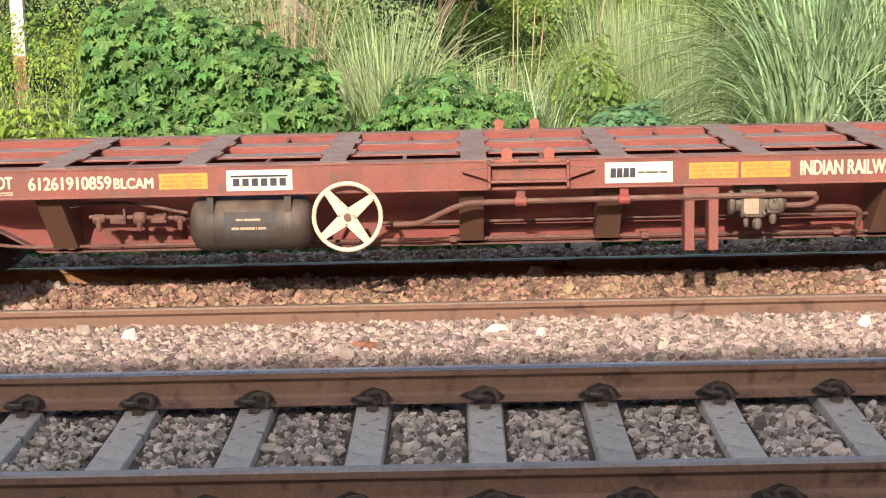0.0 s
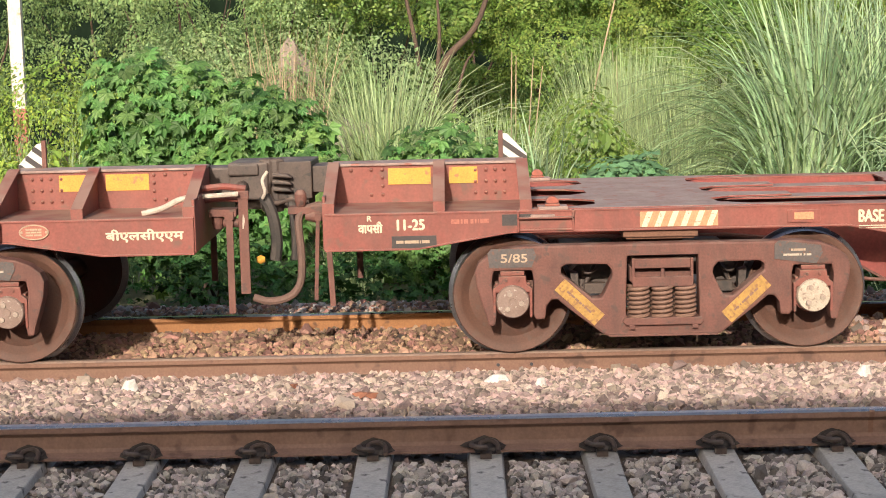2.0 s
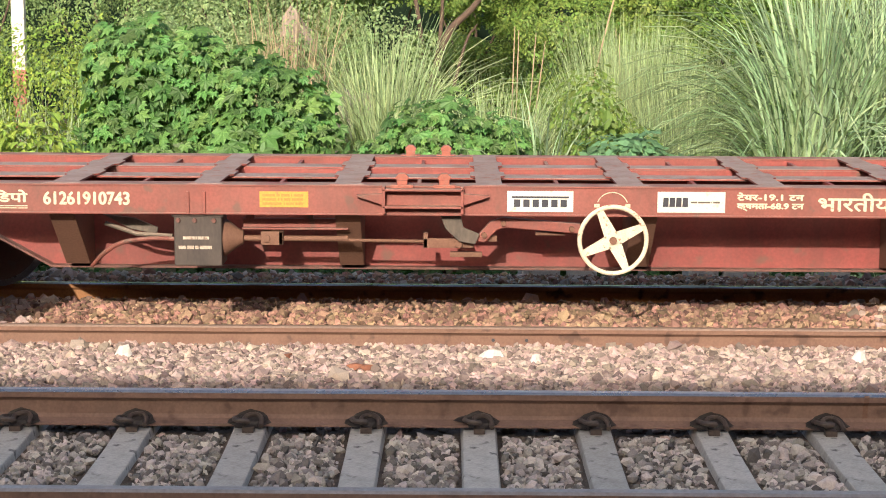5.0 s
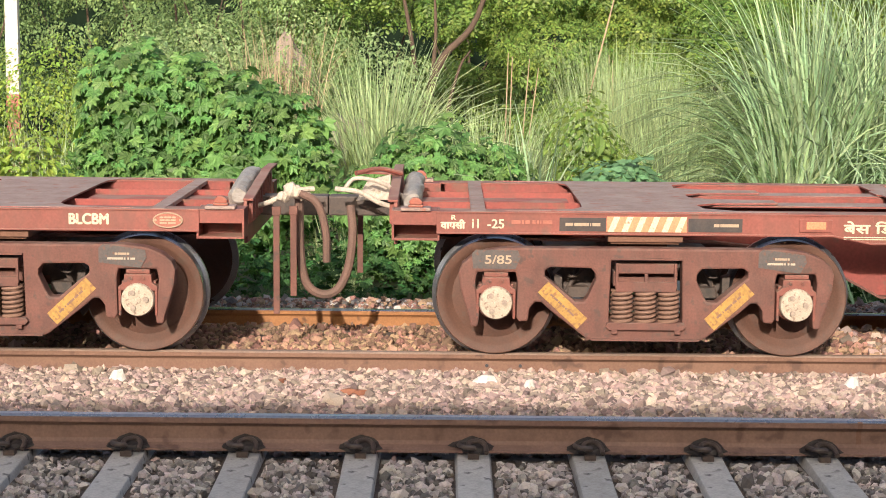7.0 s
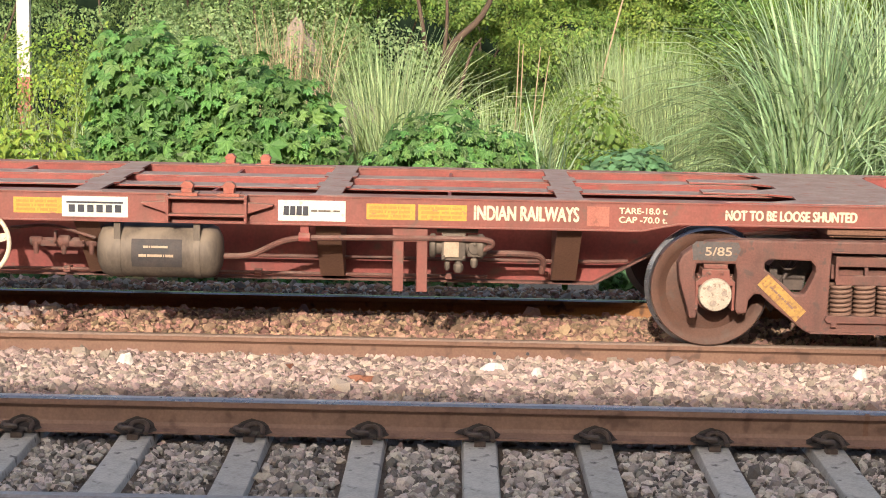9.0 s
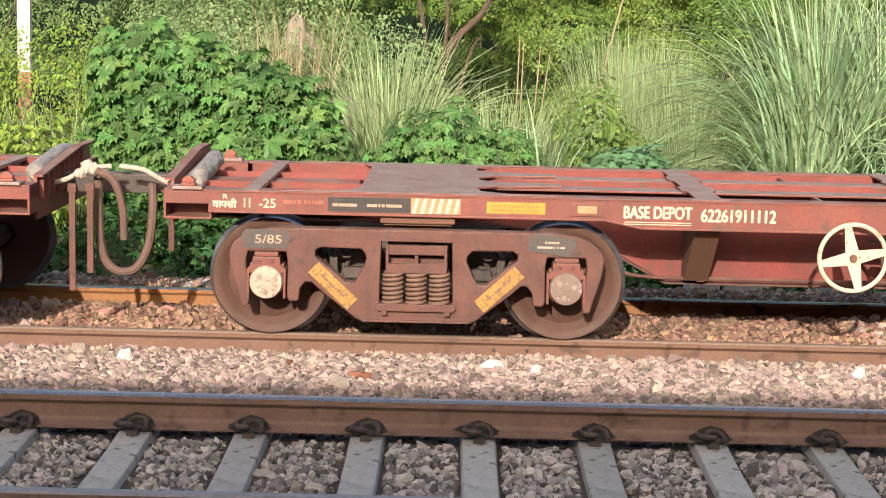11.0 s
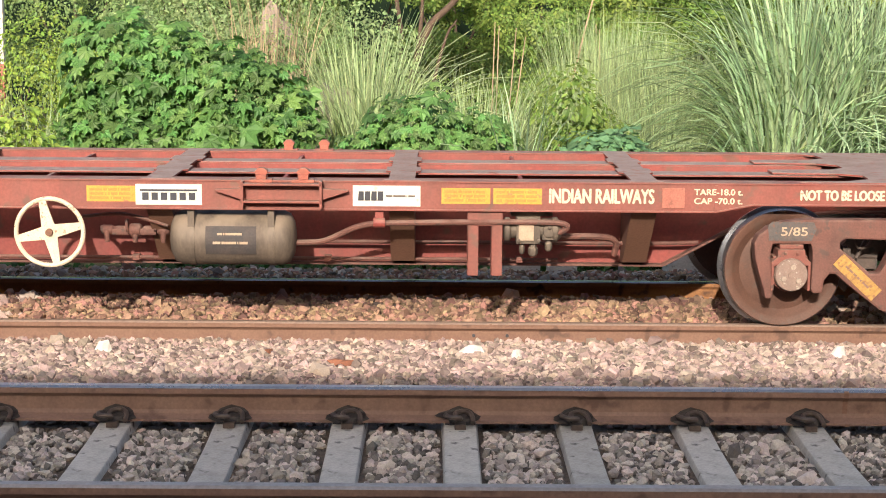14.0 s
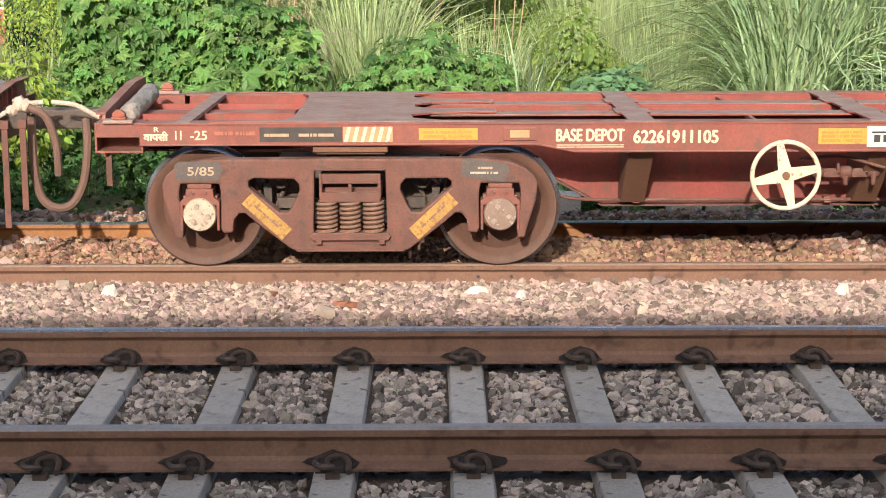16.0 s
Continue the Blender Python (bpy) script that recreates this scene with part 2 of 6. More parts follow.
M_LEAF = mat("bush_leaf", (0.113, 0.224, 0.06), (0.075, 0.168, 0.05), 0.55, scale=1.2, fine=40, bump=0.1, island=0.45, trans=0.3, spec=0.4)
# darker than the bush leaf: the train's shade is put into this colour
M_CREEP = mat("shaded_creeper_leaf", (0.042, 0.108, 0.03), (0.03, 0.08, 0.024), 0.6, scale=1.2, fine=40, bump=0.1, island=0.5, trans=0.2, spec=0.3)
M_WEED = mat("blue_green_weed_leaf", (0.13, 0.25, 0.12), (0.10, 0.20, 0.10), 0.6, scale=1.2, fine=40, bump=0.1, island=0.35, trans=0.25, spec=0.3)
M_LEAFY = mat("yellow_green_leaf", (0.215, 0.30, 0.055), (0.14, 0.245, 0.045), 0.55, scale=0.9, fine=30, bump=0.1, island=0.45, trans=0.3, spec=0.3)
M_TREE = mat("tree_leaf", (0.115, 0.20, 0.048), (0.205, 0.265, 0.052), 0.55, scale=0.45, fine=20, bump=0.1, island=0.45, trans=0.3, spec=0.3)
M_DARKLEAF = mat("scrub_leaf", (0.145, 0.225, 0.085), (0.185, 0.27, 0.11), 0.6, scale=0.5, fine=20, bump=0.1, island=0.4, trans=0.25, spec=0.3)
M_SHRUB = mat("pale_shrub_leaf", (0.20, 0.29, 0.14), (0.26, 0.34, 0.15), 0.6, scale=0.6, fine=20, bump=0.1, island=0.4, trans=0.3, spec=0.3)
M_GRASS = mat("silver_green_grass", (0.335, 0.44, 0.285), (0.20, 0.325, 0.185), 0.6, scale=1.5, fine=20, bump=0.0, island=0.6, trans=0.25, spec=0.2)
M_GRASSY = mat("pale_yellow_grass", (0.35, 0.43, 0.24), (0.25, 0.36, 0.18), 0.5, scale=1.5, fine=20, bump=0.0, island=0.45, trans=0.2, spec=0.3)
M_DRY = mat("dry_stalk", (0.38, 0.30, 0.19), (0.29, 0.21, 0.13), 0.8, scale=6, bump=0.1, island=0.3)
M_POST = mat("stained_whitewash", (0.60, 0.57, 0.52), (0.48, 0.44, 0.39), 0.8, scale=3, fine=40, rust=(0.30, 0.22, 0.165), rust_amt=0.14, bump=0.2, grime=(0.33, 0.26, 0.20), grime_amt=0.6)
M_RUSTLEAF = mat("dead_leaf", (0.26, 0.10, 0.055), (0.18, 0.075, 0.045), 0.8, scale=30, bump=0.2)
M_BARK = mat("brown_bark", (0.095, 0.062, 0.045), (0.06, 0.043, 0.033), 0.9, scale=6, fine=30, bump=0.6, bump_dist=0.02)
M_WALLW = mat("stained_plaster", (0.30, 0.26, 0.22), (0.19, 0.165, 0.14), 0.9, scale=2, bump=0.3)
M_RUIN = mat("crumbling_pink_plaster", (0.27, 0.22, 0.19), (0.17, 0.14, 0.115), 0.95, scale=4, fine=30, bump=0.6, bump_dist=0.02, grime=(0.09, 0.08, 0.06), grime_amt=0.8)
# near black: the shade deep in the woods put into the colour
M_BACK = mat("shade_dark_woods", (0.010, 0.018, 0.011), (0.003, 0.006, 0.004), 1.0, scale=1.6, fine=6, bump=0.0, spec=0.0)
M_PLAT = mat("platform_concrete", (0.30, 0.29, 0.27), None, 0.9, scale=2, bump=0.3)


# ---- mesh helpers ----
class Geo:
    """Plain lists of corners and faces, with a material slot for each face."""

    def __init__(self):
        self.v, self.f, self.k, self.slot = [], [], [], 0

    def add(self, vs, fs):
        o = len(self.v)
        self.v += [tuple(p) for p in vs]
        self.f += [tuple(i + o for i in f) for f in fs]
        self.k += [self.slot] * len(fs)
        return self

    def box(self, x0, x1, y0, y1, z0, z1, m=None):
        vs = [Vector((x, y, z)) for x in (x0, x1) for y in (y0, y1) for z in (z0, z1)]
        if m:
            vs = [m @ p for p in vs]
        return self.add(vs, [(0, 1, 3, 2), (4, 6, 7, 5), (0, 4, 5, 1), (2, 3, 7, 6), (0, 2, 6, 4), (1, 5, 7, 3)])

    def prism(self, poly, a, b, axis="y"):
        """A polygon drawn in (x, z) and pushed along y from a to b, or in (y, z) along x, or in (x, y) along z."""
        put = {"y": lambda p, d: (p[0], d, p[1]), "x": lambda p, d: (d, p[0], p[1]), "z": lambda p, d: (p[0], p[1], d)}[axis]
        n = len(poly)
        vs = [put(p, a) for p in poly] + [put(p, b) for p in poly]
        return self.add(vs, [tuple(range(n - 1, -1, -1)), tuple(range(n, 2 * n))] + [(i, (i + 1) % n, n + (i + 1) % n, n + i) for i in range(n)])

    def tube(self, pts, r, n=8, caps=True):
        pts = [Vector(p) for p in pts]
        rs = r if isinstance(r, (list, tuple)) else [r] * len(pts)
        rings, ref = [], None
        for i, p in enumerate(pts):
            d = (pts[min(i + 1, len(pts) - 1)] - pts[max(i - 1, 0)]).normalized()
            if ref is None:
                ref = d.orthogonal().normalized()
            ref = (ref - d * ref.dot(d)).normalized()
            s = d.cross(ref)
            rings += [p + (ref * math.cos(q) + s * math.sin(q)) * rs[i] for q in (2 * math.pi * j / n for j in range(n))]
        fs = [(i * n + j, i * n + (j + 1) % n, (i + 1) * n + (j + 1) % n, (i + 1) * n + j) for i in range(len(pts) - 1) for j in range(n)]
        if caps:
            fs += [tuple(range(n - 1, -1, -1)), tuple(range((len(pts) - 1) * n, len(pts) * n))]
        return self.add(rings, fs)

    def lathe(self, prof, c, axis="y", n=32, caps=True):
        """(radius, distance along the axis) pairs turned about the axis through c."""
        c = Vector(c)
        vs = []
        for r, d in prof:
            for j in range(n):
                q = 2 * math.pi * j / n
                a, b = r * math.cos(q), r * math.sin(q)
                vs.append(c + Vector({"y": (a, d, b), "x": (d, a, b), "z": (a, b, d)}[axis]))
        fs = [(i * n + j, i * n + (j + 1) % n, (i + 1) * n + (j + 1) % n, (i + 1) * n + j) for i in range(len(prof) - 1) for j in range(n)]
        if caps:
            fs += [tuple(range(n - 1, -1, -1)), tuple(range((len(prof) - 1) * n, len(prof) * n))]
        return self.add(vs, fs)

    def edges_to(self, slot):
        """Faces that do not look straight up take another material."""
        for i, f in enumerate(self.f):
            zs = [self.v[j][2] for j in f]
            if max(zs) - min(zs) > 1e-4:
                self.k[i] = slot
        return self

    def mesh(self, name, mats, bevel=0.0, smooth=False):
        me = bpy.data.meshes.new(name)
        me.from_pydata(self.v, [], self.f)
        mats = mats if isinstance(mats, (list, tuple)) else [mats]
        for m in mats:
            me.materials.append(m)
        me.polygons.foreach_set("material_index", self.k)
        bm = bmesh.new()
        bm.from_mesh(me)
        bmesh.ops.recalc_face_normals(bm, faces=bm.faces)
        if bevel:
            sharp = [e for e in bm.edges if len(e.link_faces) == 2 and e.calc_face_angle(0) > 0.6]
            bmesh.ops.bevel(bm, geom=sharp, offset=bevel, segments=2, profile=0.6, affect="EDGES", clamp_overlap=True)
        bm.to_mesh(me)
        bm.free()
        if smooth:
            me.polygons.foreach_set("use_smooth", [True] * len(me.polygons))
            me.set_sharp_from_angle(angle=0.7)
        return me


def part(name, geo, mats, parent=None, label="", bevel=0.0, smooth=False, at=None):
    me = geo if isinstance(geo, bpy.types.Mesh) else geo.mesh(name, mats, bevel, smooth)
    ob = new(name, me)
    if parent:
        ob.parent = parent
    if at is not None:
        ob.matrix_basis = at
    return tagged(ob, label)


def curve_pts(pts, n=6):
    """A smooth line through the points."""
    pts = [Vector(p) for p in pts]
    q = [2 * pts[0] - pts[1]] + pts + [2 * pts[-1] - pts[-2]]
    out = []
    for i in range(1, len(q) - 2):
        for k in range(n):
            t = k / n
            a, b, c, d = q[i - 1:i + 3]
            out.append(0.5 * ((2 * b) + (c - a) * t + (2 * a - 5 * b + 4 * c - d) * t * t + (3 * b - a - 3 * c + d) * t ** 3))
    return out + [pts[-1]]


def lettering(s, x0, x1, z0, z1, y, material, parent, name="lettering"):
    """Painted characters that fill the box x0..x1, z0..z1 on a face that looks towards -y."""
    cu = bpy.data.curves.new(name, "FONT")
    cu.body = s
    tmp = bpy.data.objects.new(name, cu)
    scene.collection.objects.link(tmp)
    bpy.context.view_layer.update()
    me = bpy.data.meshes.new_from_object(tmp.evaluated_get(bpy.context.evaluated_depsgraph_get()))
    bpy.data.objects.remove(tmp)
    n = len(me.vertices)
    if not n:
        return None
    co = np.empty(n * 3)
    me.vertices.foreach_get("co", co)
    co = co.reshape(-1, 3)
    lo, hi = co.min(0), co.max(0)
    out = np.empty_like(co)
    out[:, 0] = x0 + (co[:, 0] - lo[0]) / (hi[0] - lo[0]) * (x1 - x0)
    out[:, 1] = y
    out[:, 2] = z0 + (co[:, 1] - lo[1]) / (hi[1] - lo[1]) * (z1 - z0)
    # a broad brush: the strokes painted over a little to each side
    g = Geo()
    fs = [tuple(q.vertices) for q in me.polygons]
    wide = 0.0035 if not s.isascii() else 0.0042 if z1 - z0 > 0.06 else 0.0018
    for k, (dx, dz) in enumerate(((0, 0), (wide, 0), (-wide, 0), (0, wide * 0.8), (0, -wide * 0.8))):
        g.add([(v[0] + dx, v[1] - 0.0002 * k, v[2] + dz) for v in out], fs)
    return part(name, g, material, parent)


def bars(x0, x1, z0, z1, y, material, parent, n=1, name="lettering", words=3, seed=1):
    """Unreadable writing: n lines of plain bars."""
    rng = random.Random(seed)
    g = Geo()
    h = (z1 - z0) / (n * 1.6 - 0.6)
    for i in range(n):
        z = z1 - h * (1 + 1.6 * i)
        cuts = sorted([0, 1] + [rng.uniform(0.15, 0.85) for _ in range(words - 1)])
        for a, b in zip(cuts, cuts[1:]):
            if b - a > 0.05:
                g.box(x0 + (x1 - x0) * a, x0 + (x1 - x0) * (b - 0.03), y - 0.001, y + 0.001, z, z + h)
    return part(name, g, material, parent)


def scatter(name, tv, tf, pos, rot, size, material, parent=None, slots=None, mats=None):
    """Copies of a small template joined into one mesh: tv corners, tf faces of one length, pos (n,3), rot (n,3,3), size (n,) or (n,3)."""
    tv, tf = np.asarray(tv, float), np.asarray(tf, int)
    n, m, k = len(pos), len(tv), tf.shape[1]
    size = np.asarray(size, float)
    loc = tv[None] * (size[:, None, None] if size.ndim == 1 else size[:, None, :])
    co = np.einsum("nij,nmj->nmi", rot, loc) + np.asarray(pos)[:, None]
    fs = (tf[None] + (np.arange(n) * m)[:, None, None]).reshape(-1)
    me = bpy.data.meshes.new(name)
    me.vertices.add(n * m)
    me.vertices.foreach_set("co", co.ravel())
    me.loops.add(len(fs))
    me.loops.foreach_set("vertex_index", fs.astype(np.int32))
    me.polygons.add(len(fs) // k)
    me.polygons.foreach_set("loop_start", np.arange(0, len(fs), k, dtype=np.int32))
    me.polygons.foreach_set("use_smooth", [False] * (len(fs) // k))
    me.materials.append(material)
    me.update(calc_edges=True)
    me.validate()
    return part(name, me, None, parent)


def turns(rng, n, tilt=1.0, yaw=None):
    """Random rotation matrices: a turn about z, then a lean."""
    a = rng.uniform(0, 2 * np.pi, n) if yaw is None else yaw
    b, c = rng.normal(0, tilt, n), rng.normal(0, tilt, n)
    z, o = np.zeros(n), np.ones(n)
    rz = np.array([[np.cos(a), -np.sin(a), z], [np.sin(a), np.cos(a), z], [z, z, o]]).transpose(2, 0, 1)
    rx = np.array([[o, z, z], [z, np.cos(b), -np.sin(b)], [z, np.sin(b), np.cos(b)]]).transpose(2, 0, 1)
    ry = np.array([[np.cos(c), z, np.sin(c)], [z, o, z], [-np.sin(c), z, np.cos(c)]]).transpose(2, 0, 1)
    return rz @ rx @ ry


# ---- the plan: x along the tracks, y away from the camera, z up from the near rails' top ----
GAUGE = 1.745                  # between rail centres
NEAR_Y = 6.714                 # near rail of the near track
FAR_Y, FAR_Z = 11.665, -0.292  # near rail of the far track, and its rail top
TRAIN_Y = FAR_Y + GAUGE / 2
rng = np.random.default_rng(7)

# ground and ballast bed
BED = [(5.4, -0.235), (8.9, -0.235), (9.6, -0.24), (10.5, -0.33), (11.3, -0.43), (13.6, -0.43), (14.1, -0.40), (14.5, -0.425), (14.9, -0.56), (15.3, -0.80)]


def bed_z(y):
    return np.interp(y, [p[0] for p in BED], [p[1] for p in BED])


g = Geo()
g.add([(-600, -600, -0.85), (600, -600, -0.85), (600, 1200, -0.85), (-600, 1200, -0.85)], [(0, 1, 2, 3)])
tagged(part("ground", g, M_SOIL), "weedy brown soil beside the railway", "ground", kind="structure")
g = Geo()
g.prism([(5.2, -0.9)] + BED + [(15.4, -0.9)], -90, 90, "x")
tagged(part("ballast_bed", g, M_BED), "bed of brown crushed stone under two tracks", "ballast", kind="structure")


def stones(name, n, x0, x1, y0, y1, size, seed, label, material=None):
    r = np.random.default_rng(seed)
    tv = np.array([(0, 0, 1), (0.95, 0.1, 0.25), (0.2, 0.9, 0.35), (-0.85, 0.35, 0.2), (-0.4, -0.85, 0.3), (0.6, -0.75, 0.15),
                   (0.5, 0.6, -0.6), (-0.6, 0.4, -0.65), (0.1, -0.6, -0.7)])
    tf = [(0, 1, 2), (0, 2, 3), (0, 3, 4), (0, 4, 5), (0, 5, 1), (1, 6, 2), (2, 6, 7), (2, 7, 3), (3, 7, 4), (4, 7, 8), (4, 8, 5), (5, 8, 1), (1, 8, 6), (6, 8, 7)]
    x, y = r.uniform(x0, x1, n), r.uniform(y0, y1, n)
    on = np.ones(n, bool)
    for rail in (NEAR_Y, NEAR_Y + GAUGE, FAR_Y, FAR_Y + GAUGE):
        on &= np.abs(y - rail) > 0.085
    near = (y > NEAR_Y - 0.55) & (y < NEAR_Y + GAUGE + 0.55)
    for s in SLEEPERS:
        on &= ~(near & (np.abs(x - s) < 0.115))
    x, y = x[on], y[on]
    n = len(x)
    sz = size * r.lognormal(0, 0.3, n)
    z = bed_z(y) + r.uniform(-0.01, 0.018, n) + sz * 0.2
    stretch = np.stack([sz * r.uniform(0.8, 1.4, n), sz * r.uniform(0.6, 1.0, n), sz * r.uniform(0.5, 0.9, n)], 1)
    ob = scatter(name, tv, tf, np.stack([x, y, z], 1), turns(r, n, 0.9), stretch, material or M_STONE)
    return tagged(ob, label, "ballast stones", kind="stuff")


SLEEPERS = [-1.015, -0.431, 0.129, 0.706, 1.290]
SLEEPERS = [SLEEPERS[0] - 0.577 * k for k in range(20, 0, -1)] + SLEEPERS + [SLEEPERS[-1] + 0.577 * k for k in range(1, 20)]
stones("ballast_stones", 25000, -2.7, 2.7, 5.6, 8.37, 0.021, 1, "grey-brown crushed stone packed between concrete sleepers", M_STONEG)
stones("ballast_stones", 33000, -3.4, 3.4, 8.37, 11.7, 0.0235, 2, "pinkish brown crushed stone between the two tracks")
stones("ballast_stones", 25000, -4.2, 4.2, 11.6, 15.1, 0.026, 3, "rust-stained crushed stone under the train's track", M_STONER)
stones("ballast_stones", 9000, -14, -3.0, 5.6, 15.0, 0.045, 4, "coarse brown crushed stone along the tracks")
stones("ballast_stones", 9000, 3.0, 14, 5.6, 15.0, 0.045, 5, "coarse brown crushed stone along the tracks")

stones("ballast_stones", 5500, -4.8, 4.8, 13.55, 14.85, 0.027, 6, "grey crushed stone on the shoulder behind the far rail", M_STONEG)

# pale stones and a dead leaf lying on the ballast
for (x, y, w), lab in zip([(-2.14, 10.93, 0.066), (0.25, 10.97, 0.10), (0.51, 10.60, 0.05), (2.60, 10.86, 0.065)], ("pointed white stone on the ballast", "flat white scrap of stone on the ballast", "small white stone on the ballast", "white stone on the ballast")):
    g = Geo()
    rr = random.Random(int(x * 100))
    ring = [(w * (1 + rr.uniform(-0.25, 0.25)) * math.cos(a), w * 0.6 * math.sin(a)) for a in (k * math.pi / 4 for k in range(8))]
    top = [(p[0] * 0.5 + w * 0.1, p[1] * 0.5) for p in ring]
    hh = w * 0.8 if w < 0.07 else w * 0.4
    vs = [(*p, -0.02) for p in ring] + [(p[0], p[1], hh * (0.7 + rr.uniform(0, 0.5))) for p in top]
    g.add(vs, [tuple(range(7, -1, -1)), tuple(range(8, 16))] + [(i, (i + 1) % 8, 8 + (i + 1) % 8, 8 + i) for i in range(8)])
    tagged(part("white_stone", g, M_PALE, at=pose(x, y, float(bed_z(y)) + 0.04), bevel=0.004), lab, "stone", "white stones")
for k, (x, y) in enumerate([(-0.60, 10.18), (-0.53, 10.12), (-1.05, 10.75)]):
    g = Geo()
    g.add([(-0.05, 0, 0.02), (0, -0.03, 0.0), (0.06, 0.0, 0.03), (0.0, 0.035, 0.025), (0, 0, 0.03), (-0.05, 0, 0.016), (0, -0.03, -0.004), (0.06, 0, 0.026), (0, 0.035, 0.021)],
          [(0, 1, 4), (1, 2, 4), (2, 3, 4), (3, 0, 4), (5, 8, 7, 6), (0, 5, 6, 1), (1, 6, 7, 2), (2, 7, 8, 3), (3, 8, 5, 0)])
    tagged(part("dead_leaf", g, M_RUSTLEAF, at=pose(x, y, float(bed_z(y)) + 0.03, 8, 5, 40 * k)), "curled rust-brown dead leaf on the ballast", "leaf", "dead leaves")


# ---- rails and sleepers ----
RAIL = [(-0.075, -0.172), (0.075, -0.172), (0.075, -0.160), (0.02, -0.143), (0.009, -0.125), (0.009, -0.062), (0.020, -0.050), (0.034, -0.040), (0.036, -0.012), (0.024, -0.001),
        (-0.024, -0.001), (-0.036, -0.012), (-0.034, -0.040), (-0.020, -0.050), (-0.009, -0.062), (-0.009, -0.125), (-0.02, -0.143), (-0.075, -0.160)]


def rail(y, z, label, side=None, top=None):
    g = Geo()
    g.prism(RAIL[:7] + RAIL[13:], -70, 70, "x")
    ob = part("rail", g, side or M_RAIL, at=pose(0, y, z))
    g = Geo()
    g.prism(RAIL[6:14], -70, 70, "x")
    for i, f in enumerate(g.f):
        if len(f) == 4 and all(g.v[j][2] > -0.0125 for j in f):
            g.k[i] = 1
    part("rail_head", g, [side or M_RAIL, top or M_HEAD], ob, "dull worn running head" if top else "polished running head")
    return tagged(ob, label, "rail", "running rails")


rail(NEAR_Y, 0, "rusty steel rail with a dulled head on concrete sleepers", M_RAILN, M_HEADN)
rail_b = rail(NEAR_Y + GAUGE, 0, "rusty steel rail with a polished head on concrete sleepers", M_RAILN)
rail_c = rail(FAR_Y, FAR_Z, "rusty brown rail under the train, bedded in ballast", None, M_HEADB)
rail(FAR_Y + GAUGE, FAR_Z, "orange-rusted rail under the train, in its shade", M_RAILO)
for x in (0.27, 0.50):
    g = Geo()
    g.lathe([(0.012, 0), (0.012, 0.006)], (x, -0.016, -0.092), "y", 10)
    part("bolt_hole", g, M_INK, rail_c)
for x in (0.385,):
    g = Geo()
    g.prism([(p[0] * 1.06, p[1] * 1.01 - 0.0015) for p in RAIL], x - 0.008, x + 0.008, "x")
    part("weld", g, M_RAIL, rail_c)
g = Geo()
g.prism([(p[0] * 1.06, p[1] * 1.01 - 0.0015) for p in RAIL], 2.05, 2.075, "x")
part("weld", g, M_RAIL, rail_b)


